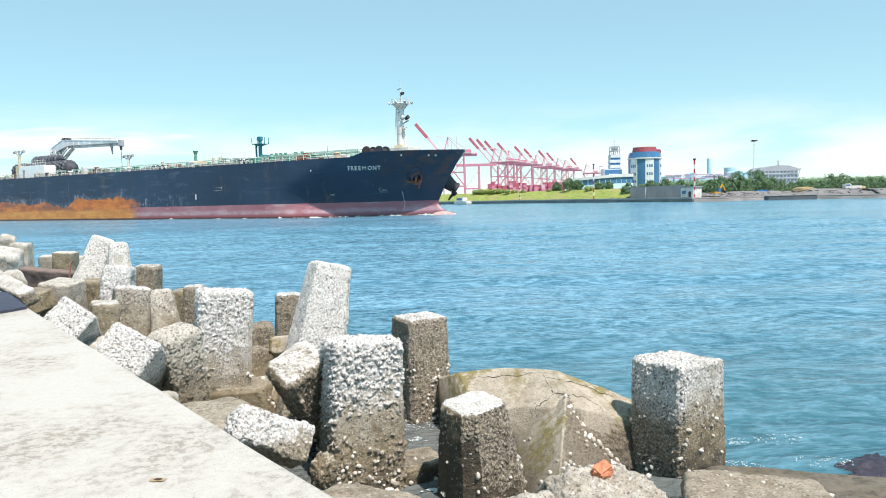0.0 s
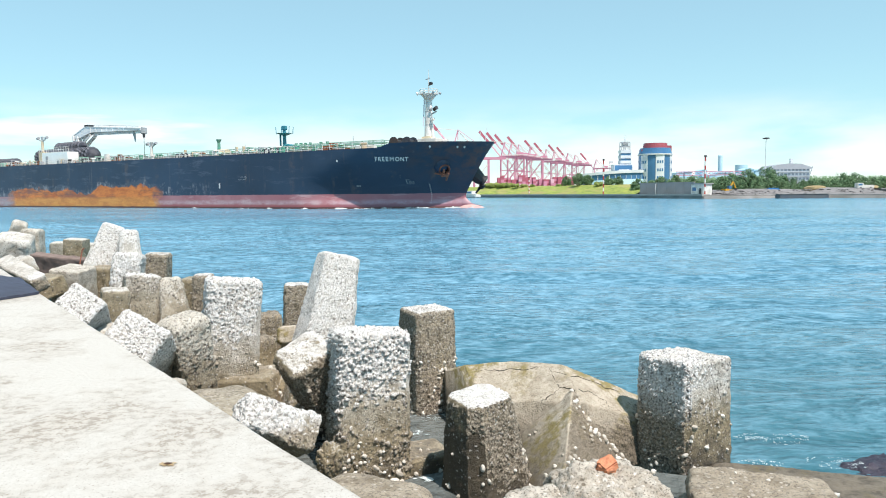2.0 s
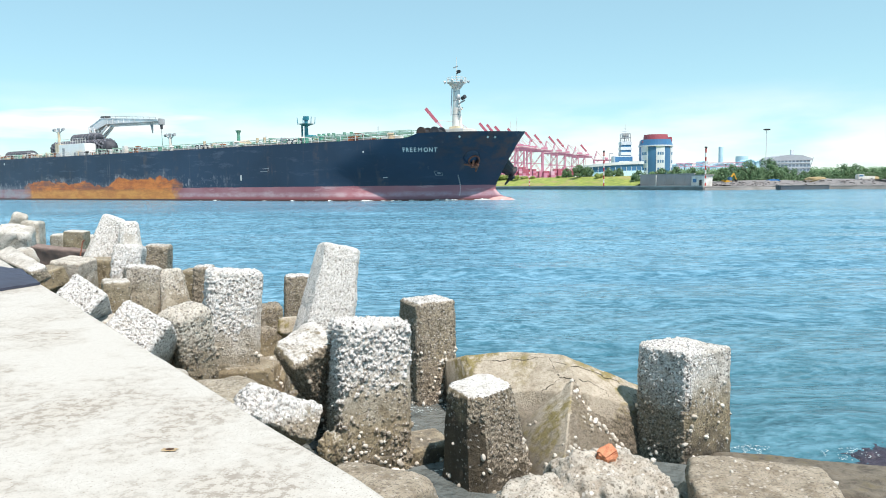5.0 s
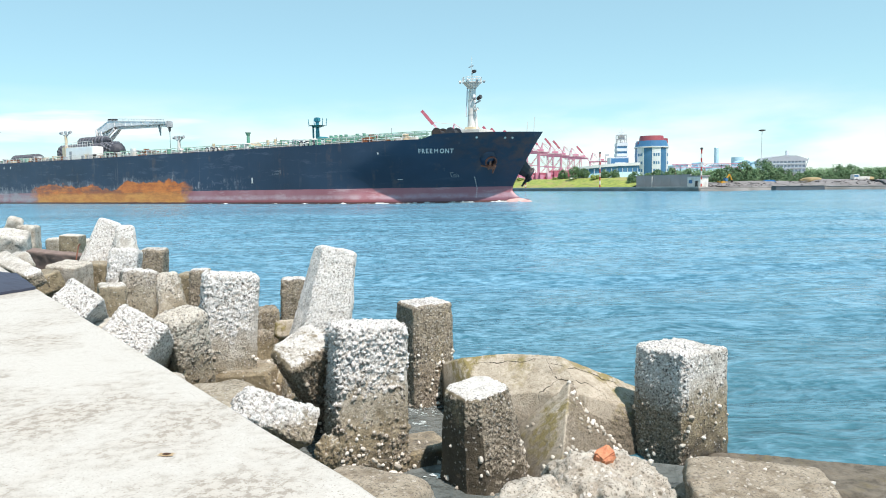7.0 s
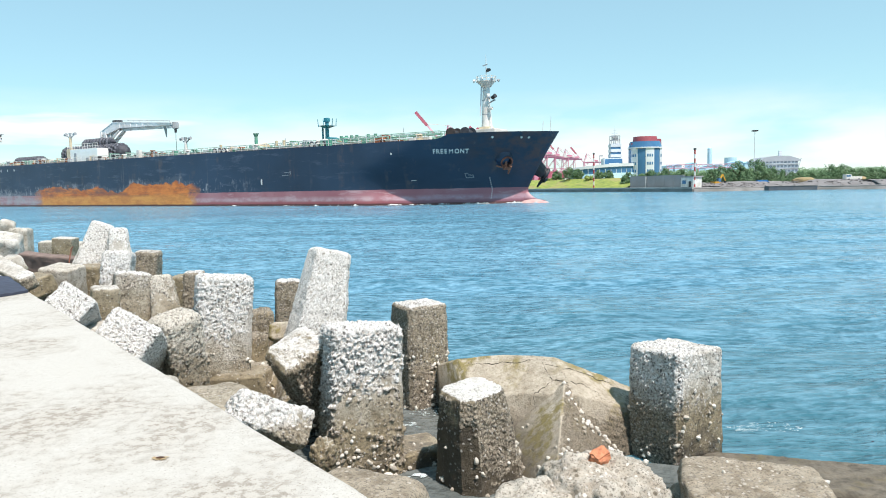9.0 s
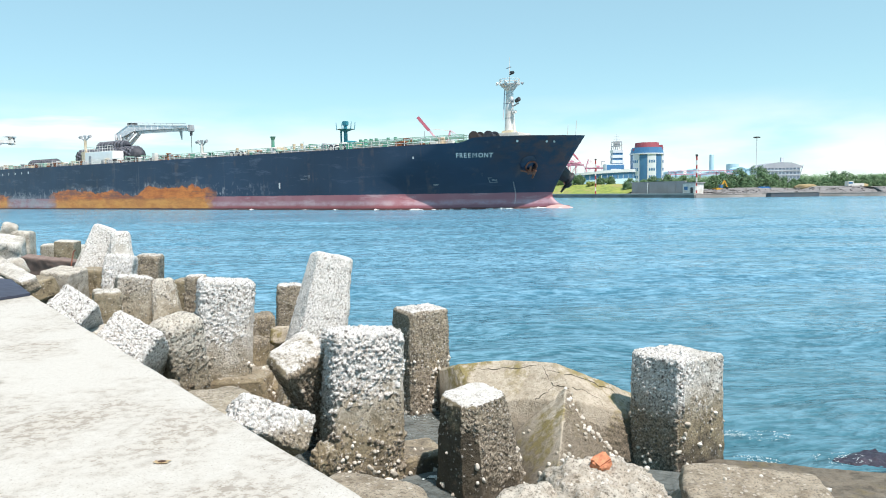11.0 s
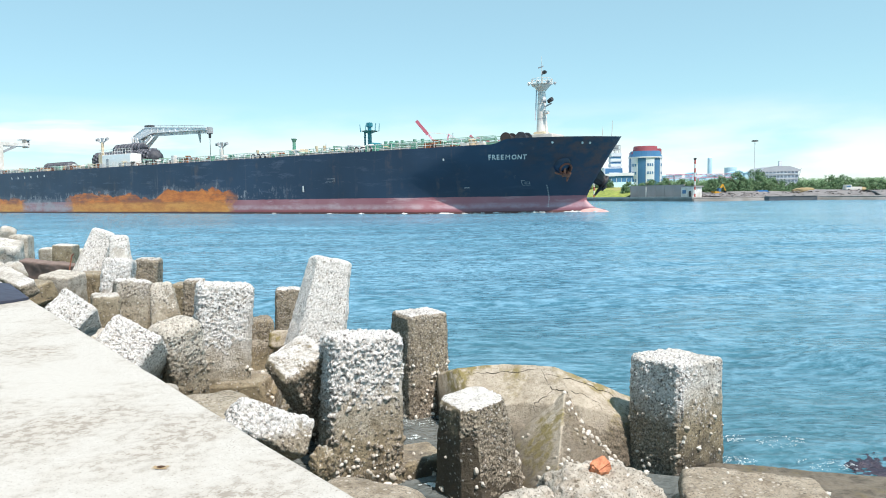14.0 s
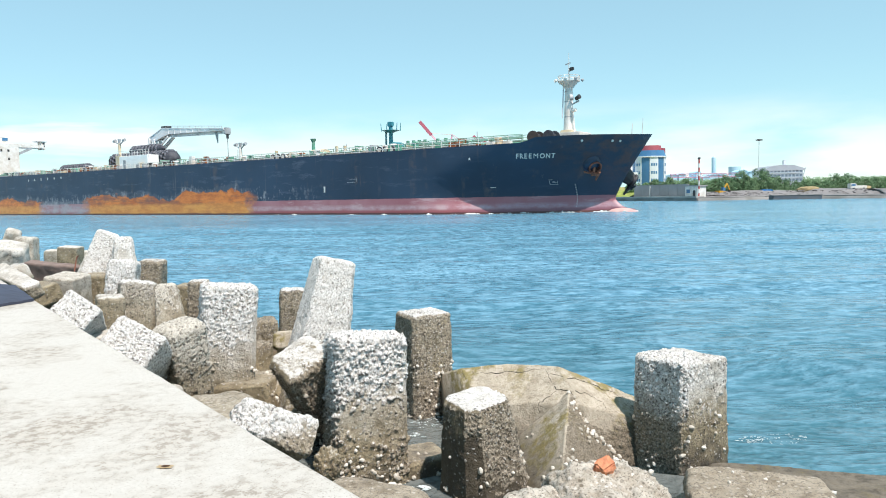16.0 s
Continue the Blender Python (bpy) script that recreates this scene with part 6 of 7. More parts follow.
def accommodation():
    """The house aft: the bridge wings reach out to the ship's sides."""
    g = new("accommodation_block")
    g.parent = ship
    g.location = (-208, 0, 10)
    tagged(g, "white accommodation block with bridge wings")
    part("lower_house", one(box, (0, 0, 5.8), (26, 12.6, 11.6), bevel=0.15), WHITE, g)
    part("bridge", one(box, (3, 0, 12.6), (16, 9.0, 2.0), bevel=0.15), WHITE, g)
    part("bridge_wing", one(box, (11.2, 0, 11.0), (3.4, 27.6, 1.1), bevel=0.08), WHITE, g)
    for s in (-1, 1):
        part("wing_cab", one(box, (11.2, s * 13.9, 11.3), (2.6, 1.2, 2.4), bevel=0.1), WHITE, g)
        for z in (11.2, 12.0):
            part("wing_window", one(box, (12.53, s * 13.9, z), (0.08, 0.7, 0.45)), DARK, g)
        part("wing_roof", one(box, (11.2, s * 13.4, 12.6), (3.0, 3.0, 0.16)), GREY, g)
        part("brace", one(beam, (12.6, s * 6.4, 8.6), (12.6, s * 10.0, 10.3), 0.5, 0.7), GREY, g)
        part("brace", one(beam, (12.6, s * 6.4, 10.3), (12.6, s * 10.0, 10.3), 0.4, 0.3), GREY, g)
    for i in range(4):
        part("bridge_window", one(box, (11.05, -3.3 + 2.2 * i, 12.9), (0.1, 1.5, 0.9)), GLASS, g)
    for z, ys in ((9.4, (-4.2, 1.2, 3.2)), (6.9, (-4.2, -1.0, 3.2))):
        for y in ys:
            part("porthole", one(box, (13.03, y, z), (0.1, 0.55, 0.7), bevel=0.02), DARK, g)
    part("funnel", one(box, (-8, 0, 15), (6, 5, 8), bevel=0.4), DARK, g)
    for x in (19, 15):
        part("davit", one(beam, (x, 5, 0), (x + 2.2, 7, 2.8), 0.25, 0.25), RUST, g)


accommodation()


def wake():
    """Foam that the hull carries along its waterline: a thin torn ribbon, fuller at the bow."""
    bm = bmesh.new()
    prev = None
    n = 3600
    for i in range(n):
        x = -1.0 - 60 * (i / n) ** 1.15
        q, n2 = side_point(x, 0.45, 0.0)
        o = Vector((n2.x, n2.y, 0)).normalized()
        k = noise.fractal(Vector((x * 0.45, 0, 0)), 0.7, 2.1, 4) + 0.6 * noise.fractal(Vector((x * 4.0, 2, 0)), 0.8, 2.1, 5)
        thick = (0.6 if x > -14 else 0.45 if x > -30 else 0.3) * max(0.0, k + (0.12 if x > -24 else -0.25))
        gap = noise.fractal(Vector((x * 0.3, 5, 0)), 0.7, 2.1, 4) * 0.5 + 0.3
        pair = (Vector((q.x + o.x * gap * 0.3, q.y + o.y * gap * 0.3, 0.46 + 0.45 * thick)), Vector((q.x + o.x * (gap * 0.3 + thick), q.y + o.y * (gap * 0.3 + thick), 0.455)))
        pair = [bm.verts.new(v) for v in pair] if thick > 0.01 else None
        if prev and pair:
            bm.faces.new((prev[0], pair[0], pair[1], prev[1]))
        prev = pair
    rnd = random.Random(9)
    for i in range(26):
        a, r = rnd.uniform(-2.6, 2.6), rnd.uniform(1.2, 1.8)
        cx, cy = -1.3 + r * 1.4 * math.cos(a), r * 0.7 * math.sin(a)
        bmesh.ops.create_icosphere(bm, subdivisions=1, radius=rnd.uniform(0.06, 0.2), matrix=pose(cx, cy, 0.45 + 0.1 * rnd.random()) @ Matrix.Diagonal((1.6, 1, 0.4, 1)))
    tagged(part("bow_wave", bm, FOAM, ship, "white foam along the waterline", smooth=True), kind="stuff")


wake()


# ---- the far shore ----
SHORE = [(-640, 1360), (-130, 530), (6.7, 307.07), (28.63, 282.24), (59.32, 227.29), (72.26, 198.87)]
BEACH = [(72.26, 198.87), (82.27, 195.42), (91.16, 199.46), (104.16, 192.45), (113.3, 178.13), (150, 168), (260, 190), (1600, 420)]
tagged(part("ground", one(prism, SHORE + BEACH[1:] + [(2600, 3800), (-1500, 3800)], -1.5, 1.35), EARTH), "flat bare ground of the far harbour shore", "ground", kind="structure")


HEAP = material("heaped_earth", (0.245, 0.232, 0.228), 0.95, color2=(0.17, 0.16, 0.158), scale=0.5, bump=0.8)


def quay():
    """Concrete quay with a lighter coping, in poured lengths."""
    body, cope = bmesh.new(), bmesh.new()
    for a, b in zip(SHORE, SHORE[1:]):
        a, b = Vector((*a, 0)), Vector((*b, 0))
        d = (b - a).normalized()
        n = Vector((d.y, -d.x, 0))
        n = n if n.y < 0 else -n
        count = max(1, int((b - a).length / 12))
        for i in range(count):
            p, q = a + (b - a) * (i / count) + d * 0.04, a + (b - a) * ((i + 1) / count) - d * 0.04
            o, w = n * (0.5 + 0.03 * (i % 2)), n * -2.2
            prism(body, [(v.x, v.y) for v in (p + o, q + o, q + w, p + w)], -1.2, 1.25)
            prism(cope, [(v.x, v.y) for v in (p + o * 1.3, q + o * 1.3, q + w, p + w)], 1.254, 1.7)
    ob = tagged(part("quay", body, QUAY), "dark tide-stained concrete quay wall", "quay", kind="structure")
    part("coping", cope, material("coping_concrete", (0.40, 0.385, 0.36), 0.85, color2=(0.3, 0.29, 0.27), scale=0.3), ob, "paler coping")


quay()


def offset_line(pts, dist):
    """The line pts moved inland by dist."""
    out = []
    for i, p in enumerate(pts):
        a, b = Vector(pts[max(0, i - 1)]), Vector(pts[min(len(pts) - 1, i + 1)])
        d = (b - a).normalized()
        n = Vector((-d.y, d.x))
        n = n if n.y > 0 else -n
        out.append((p[0] + n.x * dist, p[1] + n.y * dist))
    return out


def bank(name, pts, profile, mat, label, category, rough=0.25, sub=10, grain=0.12):
    """Sloping ground: the line pts, with (inland distance, height) steps."""
    fine_pts = []
    for a, b in zip(pts, pts[1:]):
        fine_pts += [(a[0] + (b[0] - a[0]) * i / sub, a[1] + (b[1] - a[1]) * i / sub) for i in range(sub)]
    fine_pts.append(pts[-1])
    bm = bmesh.new()
    rows = []
    for dist, z in profile:
        row = []
        for k, (x, y) in enumerate(offset_line(fine_pts, dist)):
            row.append(bm.verts.new((x, y, z + (rough * noise.fractal(Vector((x * grain, y * grain, z)), 0.8, 2, 4) if z > 1.5 else 0))))
        rows.append(row)
    for a, b in zip(rows, rows[1:]):
        for i in range(len(a) - 1):
            bm.faces.new((a[i], a[i + 1], b[i + 1], b[i]))
    return tagged(part(name, bm, mat, smooth=True), label, category, kind="structure")


bank("grass_bank", [(-40, 382), (6.7, 307.07), (28.63, 282.24), (58.72, 229.89)], [(2.5, 1.3), (3.5, 1.75), (9, 3.2), (15, 4.7), (22, 5.1), (40, 5.0), (60, 1.2)], GRASS, "bright yellow-green grass bank behind the quay", "bank", 0.3)
bank("earth_mound", BEACH[0:6], [(-1.5, -0.6), (0.0, 0.8), (1.2, 1.3), (4, 1.5), (7, 1.7), (10, 2.1), (14, 2.6), (18, 2.8), (22, 2.9), (27, 2.7), (32, 2.4), (40, 1.9), (50, 1.0)], HEAP, "grey heaps of bare earth along the shore", "ground", 0.85, 60, 0.09)
bank("shore_rocks", BEACH[0:6], [(-1.2, -0.8), (-0.6, 0.9), (1.0, 1.45), (3.5, 1.30)], QUAY, "low dark rock and concrete edging at the water", "rocks", 0.5)


def earth_lumps():
    """Loose clods and spoil strewn over the heaps."""
    rnd = random.Random(41)
    line = [Vector(p) for p in BEACH[0:6]]
    base = bmesh.new()
    bmesh.ops.create_icosphere(base, subdivisions=2, radius=1)
    bv = [v.co.copy() for v in base.verts]
    bf = [tuple(v.index for v in f.verts) for f in base.faces]
    base.free()
    verts, faces = [], []
    for _ in range(320):
        k = rnd.randrange(5)
        p = line[k].lerp(line[k + 1], rnd.random())
        back = rnd.uniform(2, 26)
        c = Vector((p.x + 0.25 * back, p.y + back, 1.35 + min(1.0, back / 14) * 1.35))
        s, sd, i0 = rnd.uniform(0.25, 1.0) * (0.6 if rnd.random() < 0.05 else 0.24), rnd.uniform(0, 90), len(verts)
        for v in bv:
            g = s * (1 + 0.6 * noise.fractal(v * 1.2 + Vector((sd, 0, 0)), 0.8, 2, 3))
            verts.append(c + Vector((v.x * g * 1.7, v.y * g * 1.4, v.z * g * 0.6)))
        faces.extend(tuple(i0 + i for i in f) for f in bf)
    me = bpy.data.meshes.new("earth_lumps")
    me.from_pydata(verts, [], faces)
    me.materials.append(HEAP)
    tagged(new("earth_lumps", me), "loose grey clods and spoil on the shore", "earth", kind="stuff")


earth_lumps()


def grey_wall():
    a, b = Vector((59.06, 228.4)), Vector((68.35, 205.31))
    d = (b - a).normalized()
    n = Vector((-d.y, d.x)) if -d.y * 0 + d.x > 0 else Vector((d.y, -d.x))
    n = n if n.y > 0 else -n
    g = empty("perimeter_wall", "plain grey rendered perimeter wall behind the quay", "wall", (*(a + n * 4), 1.3))
    L = (b - a).length
    bays = 6
    for i in range(bays):
        p, q = d * (L * i / bays), d * (L * (i + 1) / bays - 0.06)
        part("panel", one(prism, [(v.x, v.y) for v in (p, q, q + n * 0.4, p + n * 0.4)], 0, 3.75), GREYWALL, g)
    p, q = d * -0.1, d * (L + 0.1)
    part("coping", one(prism, [(v.x, v.y) for v in (p - n * 0.1, q - n * 0.1, q + n * 0.5, p + n * 0.5)], 3.754, 3.95), GREYWALL, g)
    m = d * L * 0.33 - n * 0.25
    part("pipe", one(rod, (m.x, m.y, 0), (m.x, m.y, 3.6), 0.16, n=8), WHITE, g)
    # gatehouse beyond its end
    e = b + n * 4 + d * 3.2
    g2 = empty("gatehouse", "small white gatehouse at the quay corner", "building", (*e, 1.3), math.degrees(math.atan2(d.y, d.x)))
    part("house_wall", one(box, (0, 0, 1.6), (5.2, 3, 3.2), bevel=0.05), WHITE, g2)
    part("roof", one(box, (0, 0, 3.35), (5.8, 3.6, 0.28)), GREYWALL, g2)
    part("door", one(box, (1.2, -1.55, 1.05), (0.9, 0.12, 2.0)), DARK, g2)
    part("window", one(box, (-1.2, -1.55, 1.8), (1.4, 0.12, 1.0)), GLASS, g2)


grey_wall()


def striped_pole(at, top, label="red and white striped navigation pole"):
    g = empty("striped_pole", label, "pole", at, group="striped poles")
    n = 9
    h = (top - at[2]) / n
    for i in range(n):
        part("band", one(rod, (0, 0, i * h), (0, 0, (i + 1) * h), 0.22, n=10), POLE_RED if i % 2 == 0 else WHITE, g)
    part("lamp", one(box, (0, 0, top - at[2] + 0.25), (0.6, 0.6, 0.5), bevel=0.05), DARK, g)


striped_pole((53.9, 243, 1.3), 13.1)
striped_pole((73.2, 201, 1.3), 12.1)
striped_pole((32.8, 279, 1.3), 8.0)


# ---- port control buildings ----
def control_tower():
    cx = 85.2
    g = empty("control_tower", "round white and blue-glazed port control tower with red top", "tower", (cx, 290, 1.3))
    r = 6.5

    def ring_wall(bm, r, z0, z1, a0, a1, t=0.5, n=10):
        vs = []
        for i in range(n + 1):
            a = radians(a0 + (a1 - a0) * i / n)
            vs.append([bm.verts.new((rr * math.cos(a), rr * math.sin(a), z)) for rr, z in ((r, z0), (r, z1), (r - t, z1), (r - t, z0))])
        for p, q in zip(vs, vs[1:]):
            for k in range(4):
                bm.faces.new((p[k], q[k], q[(k + 1) % 4], p[(k + 1) % 4]))
        bm.faces.new(vs[0]), bm.faces.new(vs[-1][::-1])
        return bm

    for k in range(6):
        a = -88.5 + k * 60
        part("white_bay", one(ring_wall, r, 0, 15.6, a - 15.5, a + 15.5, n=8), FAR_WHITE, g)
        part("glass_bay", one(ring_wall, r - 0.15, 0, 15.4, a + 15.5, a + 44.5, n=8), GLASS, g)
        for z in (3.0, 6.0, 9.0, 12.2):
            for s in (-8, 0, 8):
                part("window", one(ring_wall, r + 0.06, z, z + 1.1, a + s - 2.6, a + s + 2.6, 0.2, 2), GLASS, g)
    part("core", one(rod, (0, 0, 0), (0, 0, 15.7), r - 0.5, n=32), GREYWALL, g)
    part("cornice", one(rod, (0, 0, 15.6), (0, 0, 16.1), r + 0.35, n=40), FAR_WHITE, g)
    part("blue_storey", one(rod, (0, 0, 16.1), (0, 0, 18.4), r + 0.1, r - 0.6, 40), GLASS, g, "blue glazed storey")
    part("red_storey", one(rod, (0, 0, 18.4), (0, 0, 20.4), r - 1.6, r - 1.9, 40), TOWER_RED, g, "dark red top storey")
    part("red_wing", one(box, (r - 1.9, 0, 18.2), (2.8, 4.5, 2.4), bevel=0.2), TOWER_RED, g)
    part("red_wing", one(box, (-r + 1.9, 0, 17.2), (2.8, 4.5, 1.6), bevel=0.2), TOWER_RED, g)


control_tower()


def long_hall():
    x0, x1 = 55.3, 79.7
    g = empty("terminal_hall", "long low hall with blue glazing and white curved roof", "building", ((x0 + x1) / 2, 288, 3.4))
    L = x1 - x0
    n = 16
    roof, glass, lower = bmesh.new(), bmesh.new(), bmesh.new()
    for bm, z0, z1, dy in ((roof, 6.5, 7.7, 0.0), (glass, 4.0, 6.5, 0.5), (lower, 0.0, 4.0, 0.2)):
        vs = []
        for i in range(n + 1):
            t = i / n
            x = -L / 2 + L * t
            k = math.sin(math.pi * (0.15 + 0.85 * t) / 2 * 1.0)
            h = 0.75 + 0.25 * k
            y = -5.0 * math.sin(math.pi * (0.1 + 0.8 * t))
            vs.append([bm.verts.new(v) for v in ((x, y + dy, z0 * h), (x, y + dy, z1 * h), (x, 9, z1 * h), (x, 9, z0 * h))])
        for p, q in zip(vs, vs[1:]):
            for k in range(4):
                bm.faces.new((p[k], q[k], q[(k + 1) % 4], p[(k + 1) % 4]))
        bm.faces.new(vs[0]), bm.faces.new(vs[-1][::-1])
    part("roof", roof, FAR_WHITE, g, "white curved roof")
    part("glazing", glass, GLASS, g, "blue glass front")
    part("lower_wall", lower, SKYBLUE, g, "pale blue panelled lower wall")
    for i in range(11):
        t = (i + 0.5) / 11
        x, y = -L / 2 + L * t, -5.0 * math.sin(math.pi * (0.1 + 0.8 * t)) + 0.35
        part("mullion", one(box, (x, y, 4.2), (0.16, 0.3, 2.6)), FAR_WHITE, g)
    part("plinth", one(box, (0, 1.5, -0.05), (L, 10, 4.1)), GREYWALL, g)


long_hall()


def stepped_tower():
    cx = 73.5
    g = empty("radar_tower", "stepped white tower with tiers and rooftop lattice", "tower", (cx, 296, 1.3))
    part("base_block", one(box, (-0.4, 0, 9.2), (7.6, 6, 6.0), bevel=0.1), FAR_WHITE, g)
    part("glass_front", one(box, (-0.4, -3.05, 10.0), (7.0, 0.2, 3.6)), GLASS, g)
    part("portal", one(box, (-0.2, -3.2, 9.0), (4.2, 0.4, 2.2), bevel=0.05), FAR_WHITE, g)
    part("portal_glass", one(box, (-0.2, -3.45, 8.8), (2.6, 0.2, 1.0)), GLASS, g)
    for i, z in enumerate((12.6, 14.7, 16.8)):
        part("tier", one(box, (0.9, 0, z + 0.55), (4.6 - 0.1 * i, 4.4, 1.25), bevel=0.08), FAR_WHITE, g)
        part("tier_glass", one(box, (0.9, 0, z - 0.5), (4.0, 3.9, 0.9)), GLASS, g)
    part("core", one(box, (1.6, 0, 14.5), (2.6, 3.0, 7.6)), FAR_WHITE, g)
    lat = bmesh.new()
    for x in (-0.8, 0.9, 2.6):
        for y in (-1.5, 1.5):
            beam(lat, (x, y, 18.0), (x, y, 21.4), 0.28, 0.28)
    for z in (19.6, 21.3):
        for y in (-1.5, 1.5):
            beam(lat, (-0.9, y, z), (2.7, y, z), 0.3, 0.4)
    box(lat, (0.9, 0, 20.4), (2.2, 1.6, 1.2))
    part("roof_lattice", lat, GREY, g)
    mast = bmesh.new()
    rod(mast, (0.9, 0, 21.2), (0.9, 0, 25.4), 0.16, 0.05, 6), rod(mast, (-0.4, 0, 22.4), (2.2, 0, 22.4), 0.1, n=5), rod(mast, (0.1, 0, 23.6), (1.7, 0, 23.6), 0.08, n=5)
    part("radar_mast", mast, FAR_WHITE, g)
    part("mast_side", one(rod, (-5.5, 0, 8), (-5.5, 0, 13.6), 0.12, n=6), GREY, g)
    part("crossarm", one(beam, (-5.6, 0, 13.3), (-4.0, 0, 13.3), 0.2, 0.5), GREY, g)


stepped_tower()


def light_mast():
    g = empty("light_mast", "tall grey floodlight mast", "light mast", (170.3, 380, 1.3))
    top = 29.7 - 1.3
    part("pole", one(rod, (0, 0, 0), (0, 0, top), 0.28, 0.16, 10), FAR_WHITE, g)
    part("head_ring", one(rod, (0, 0, top - 0.6), (0, 0, top + 0.2), 1.0, 1.2, 16), GREY, g)
    for i in range(8):
        a = i / 8 * math.tau
        part("floodlight", one(box, (1.4 * math.cos(a), 1.4 * math.sin(a), top - 0.2), (0.6, 0.6, 0.5), math.degrees(a)), DARK, g)


light_mast()


# pane colour greyed, with haze painted in
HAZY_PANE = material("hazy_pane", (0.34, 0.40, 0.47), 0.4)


def white_hall():
    """The pale hall with a sloping grey roof beyond the trees."""
    x0, x1 = 192.6, 216.2
    L = x1 - x0
    g = empty("white_hall", "large white hall with grey swept roof beyond the trees", "building", ((x0 + x1) / 2, 430, 1.3))
    z = 11.4
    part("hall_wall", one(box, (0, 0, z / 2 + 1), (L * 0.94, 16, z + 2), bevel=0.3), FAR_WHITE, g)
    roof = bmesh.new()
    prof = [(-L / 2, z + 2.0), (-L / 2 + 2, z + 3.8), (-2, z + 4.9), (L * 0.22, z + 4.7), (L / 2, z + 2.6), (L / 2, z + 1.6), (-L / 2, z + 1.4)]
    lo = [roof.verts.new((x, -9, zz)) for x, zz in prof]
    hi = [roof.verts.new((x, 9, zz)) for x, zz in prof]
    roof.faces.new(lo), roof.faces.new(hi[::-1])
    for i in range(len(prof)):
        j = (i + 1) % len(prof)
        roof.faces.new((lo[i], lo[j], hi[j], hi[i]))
    # roof grey lightened, the air's haze included in the colour
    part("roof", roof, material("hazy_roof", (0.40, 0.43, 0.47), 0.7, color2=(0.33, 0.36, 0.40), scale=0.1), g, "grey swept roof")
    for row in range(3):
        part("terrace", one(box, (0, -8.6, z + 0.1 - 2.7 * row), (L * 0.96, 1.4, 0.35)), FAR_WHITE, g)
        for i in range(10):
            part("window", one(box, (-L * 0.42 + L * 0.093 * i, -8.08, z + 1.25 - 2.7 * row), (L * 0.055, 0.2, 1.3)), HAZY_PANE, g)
    for side in (-1, 1):
        part("roof_strut", one(rod, Vector((side * L * 0.46, -8.4, z - 2)), Vector((side * L * 0.53, -8.4, z + 3.2)), 0.22, 0.16, 6), HAZY_PANE, g)
    part("stack", one(box, (L * 0.16, 0, z + 6), (1.6, 1.6, 4)), FAR_WHITE, g)


white_hall()


def far_sheds():
    rnd = random.Random(3)
    for px in (169.0, 174.8, 180.2, 186.4, 192.3, 198.1, 203.9, 210.6, 218.9, 225.5):
        w, h = rnd.uniform(3.5, 7.0), rnd.uniform(10.5, 16.0)
        g = empty("port_shed", "pale blue metal port shed in the distance", "shed", (px, 520, 1.3), group="port sheds")
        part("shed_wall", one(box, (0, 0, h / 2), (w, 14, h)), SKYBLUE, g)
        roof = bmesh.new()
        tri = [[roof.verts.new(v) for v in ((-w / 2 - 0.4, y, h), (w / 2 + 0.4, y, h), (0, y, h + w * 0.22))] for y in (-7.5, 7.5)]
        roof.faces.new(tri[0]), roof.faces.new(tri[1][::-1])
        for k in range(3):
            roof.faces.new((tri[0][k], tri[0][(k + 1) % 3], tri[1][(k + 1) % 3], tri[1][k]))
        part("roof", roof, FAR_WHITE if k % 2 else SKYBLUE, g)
        part("door", one(box, (0, -7.1, h * 0.62), (w * 0.5, 0.2, h * 0.12)), GLASS, g)
    g = empty("gantry_truss", "red lattice gantry behind the trees", "gantry", (177.1, 480, 1.3))
    bm = bmesh.new()
    for i in range(14):
        x = -22 + i * 3.4
        beam(bm, (x, 0, 11.0), (x + 3.4, 0, 13.4), 0.2, 0.2), beam(bm, (x, 0, 13.4), (x + 3.4, 0, 11.0), 0.2, 0.2)
    beam(bm, (-22, 0, 11), (26, 0, 11), 0.4, 0.4), beam(bm, (-22, 0, 13.4), (26, 0, 13.4), 0.4, 0.4)
    part("truss", bm, HAZED_CRANE_RED, g)
    for x in (-20, 0, 22):
        part("leg", one(beam, (x, 0, 0), (x, 0, 11), 0.7, 0.7), HAZED_CRANE_RED, g)
    g = empty("storage_silo", "pale blue cylindrical silo on the skyline", "silo", (215.6, 560, 1.3))
    top = 29.0 - 1.3
    part("shell", one(rod, (0, 0, 0), (0, 0, top), 1.7, n=20), SKYBLUE, g)
    part("cap", one(rod, (0, 0, top), (0, 0, top + 0.9), 1.5, 0.5, 16), SKYBLUE, g)
    g = empty("round_tank", "pale blue round tank on the skyline", "tank", (248.7, 600, 1.3))
    part("shell", one(rod, (0, 0, 0), (0, 0, 22.8 - 1.3), 5.0, n=24), SKYBLUE, g)


far_sheds()


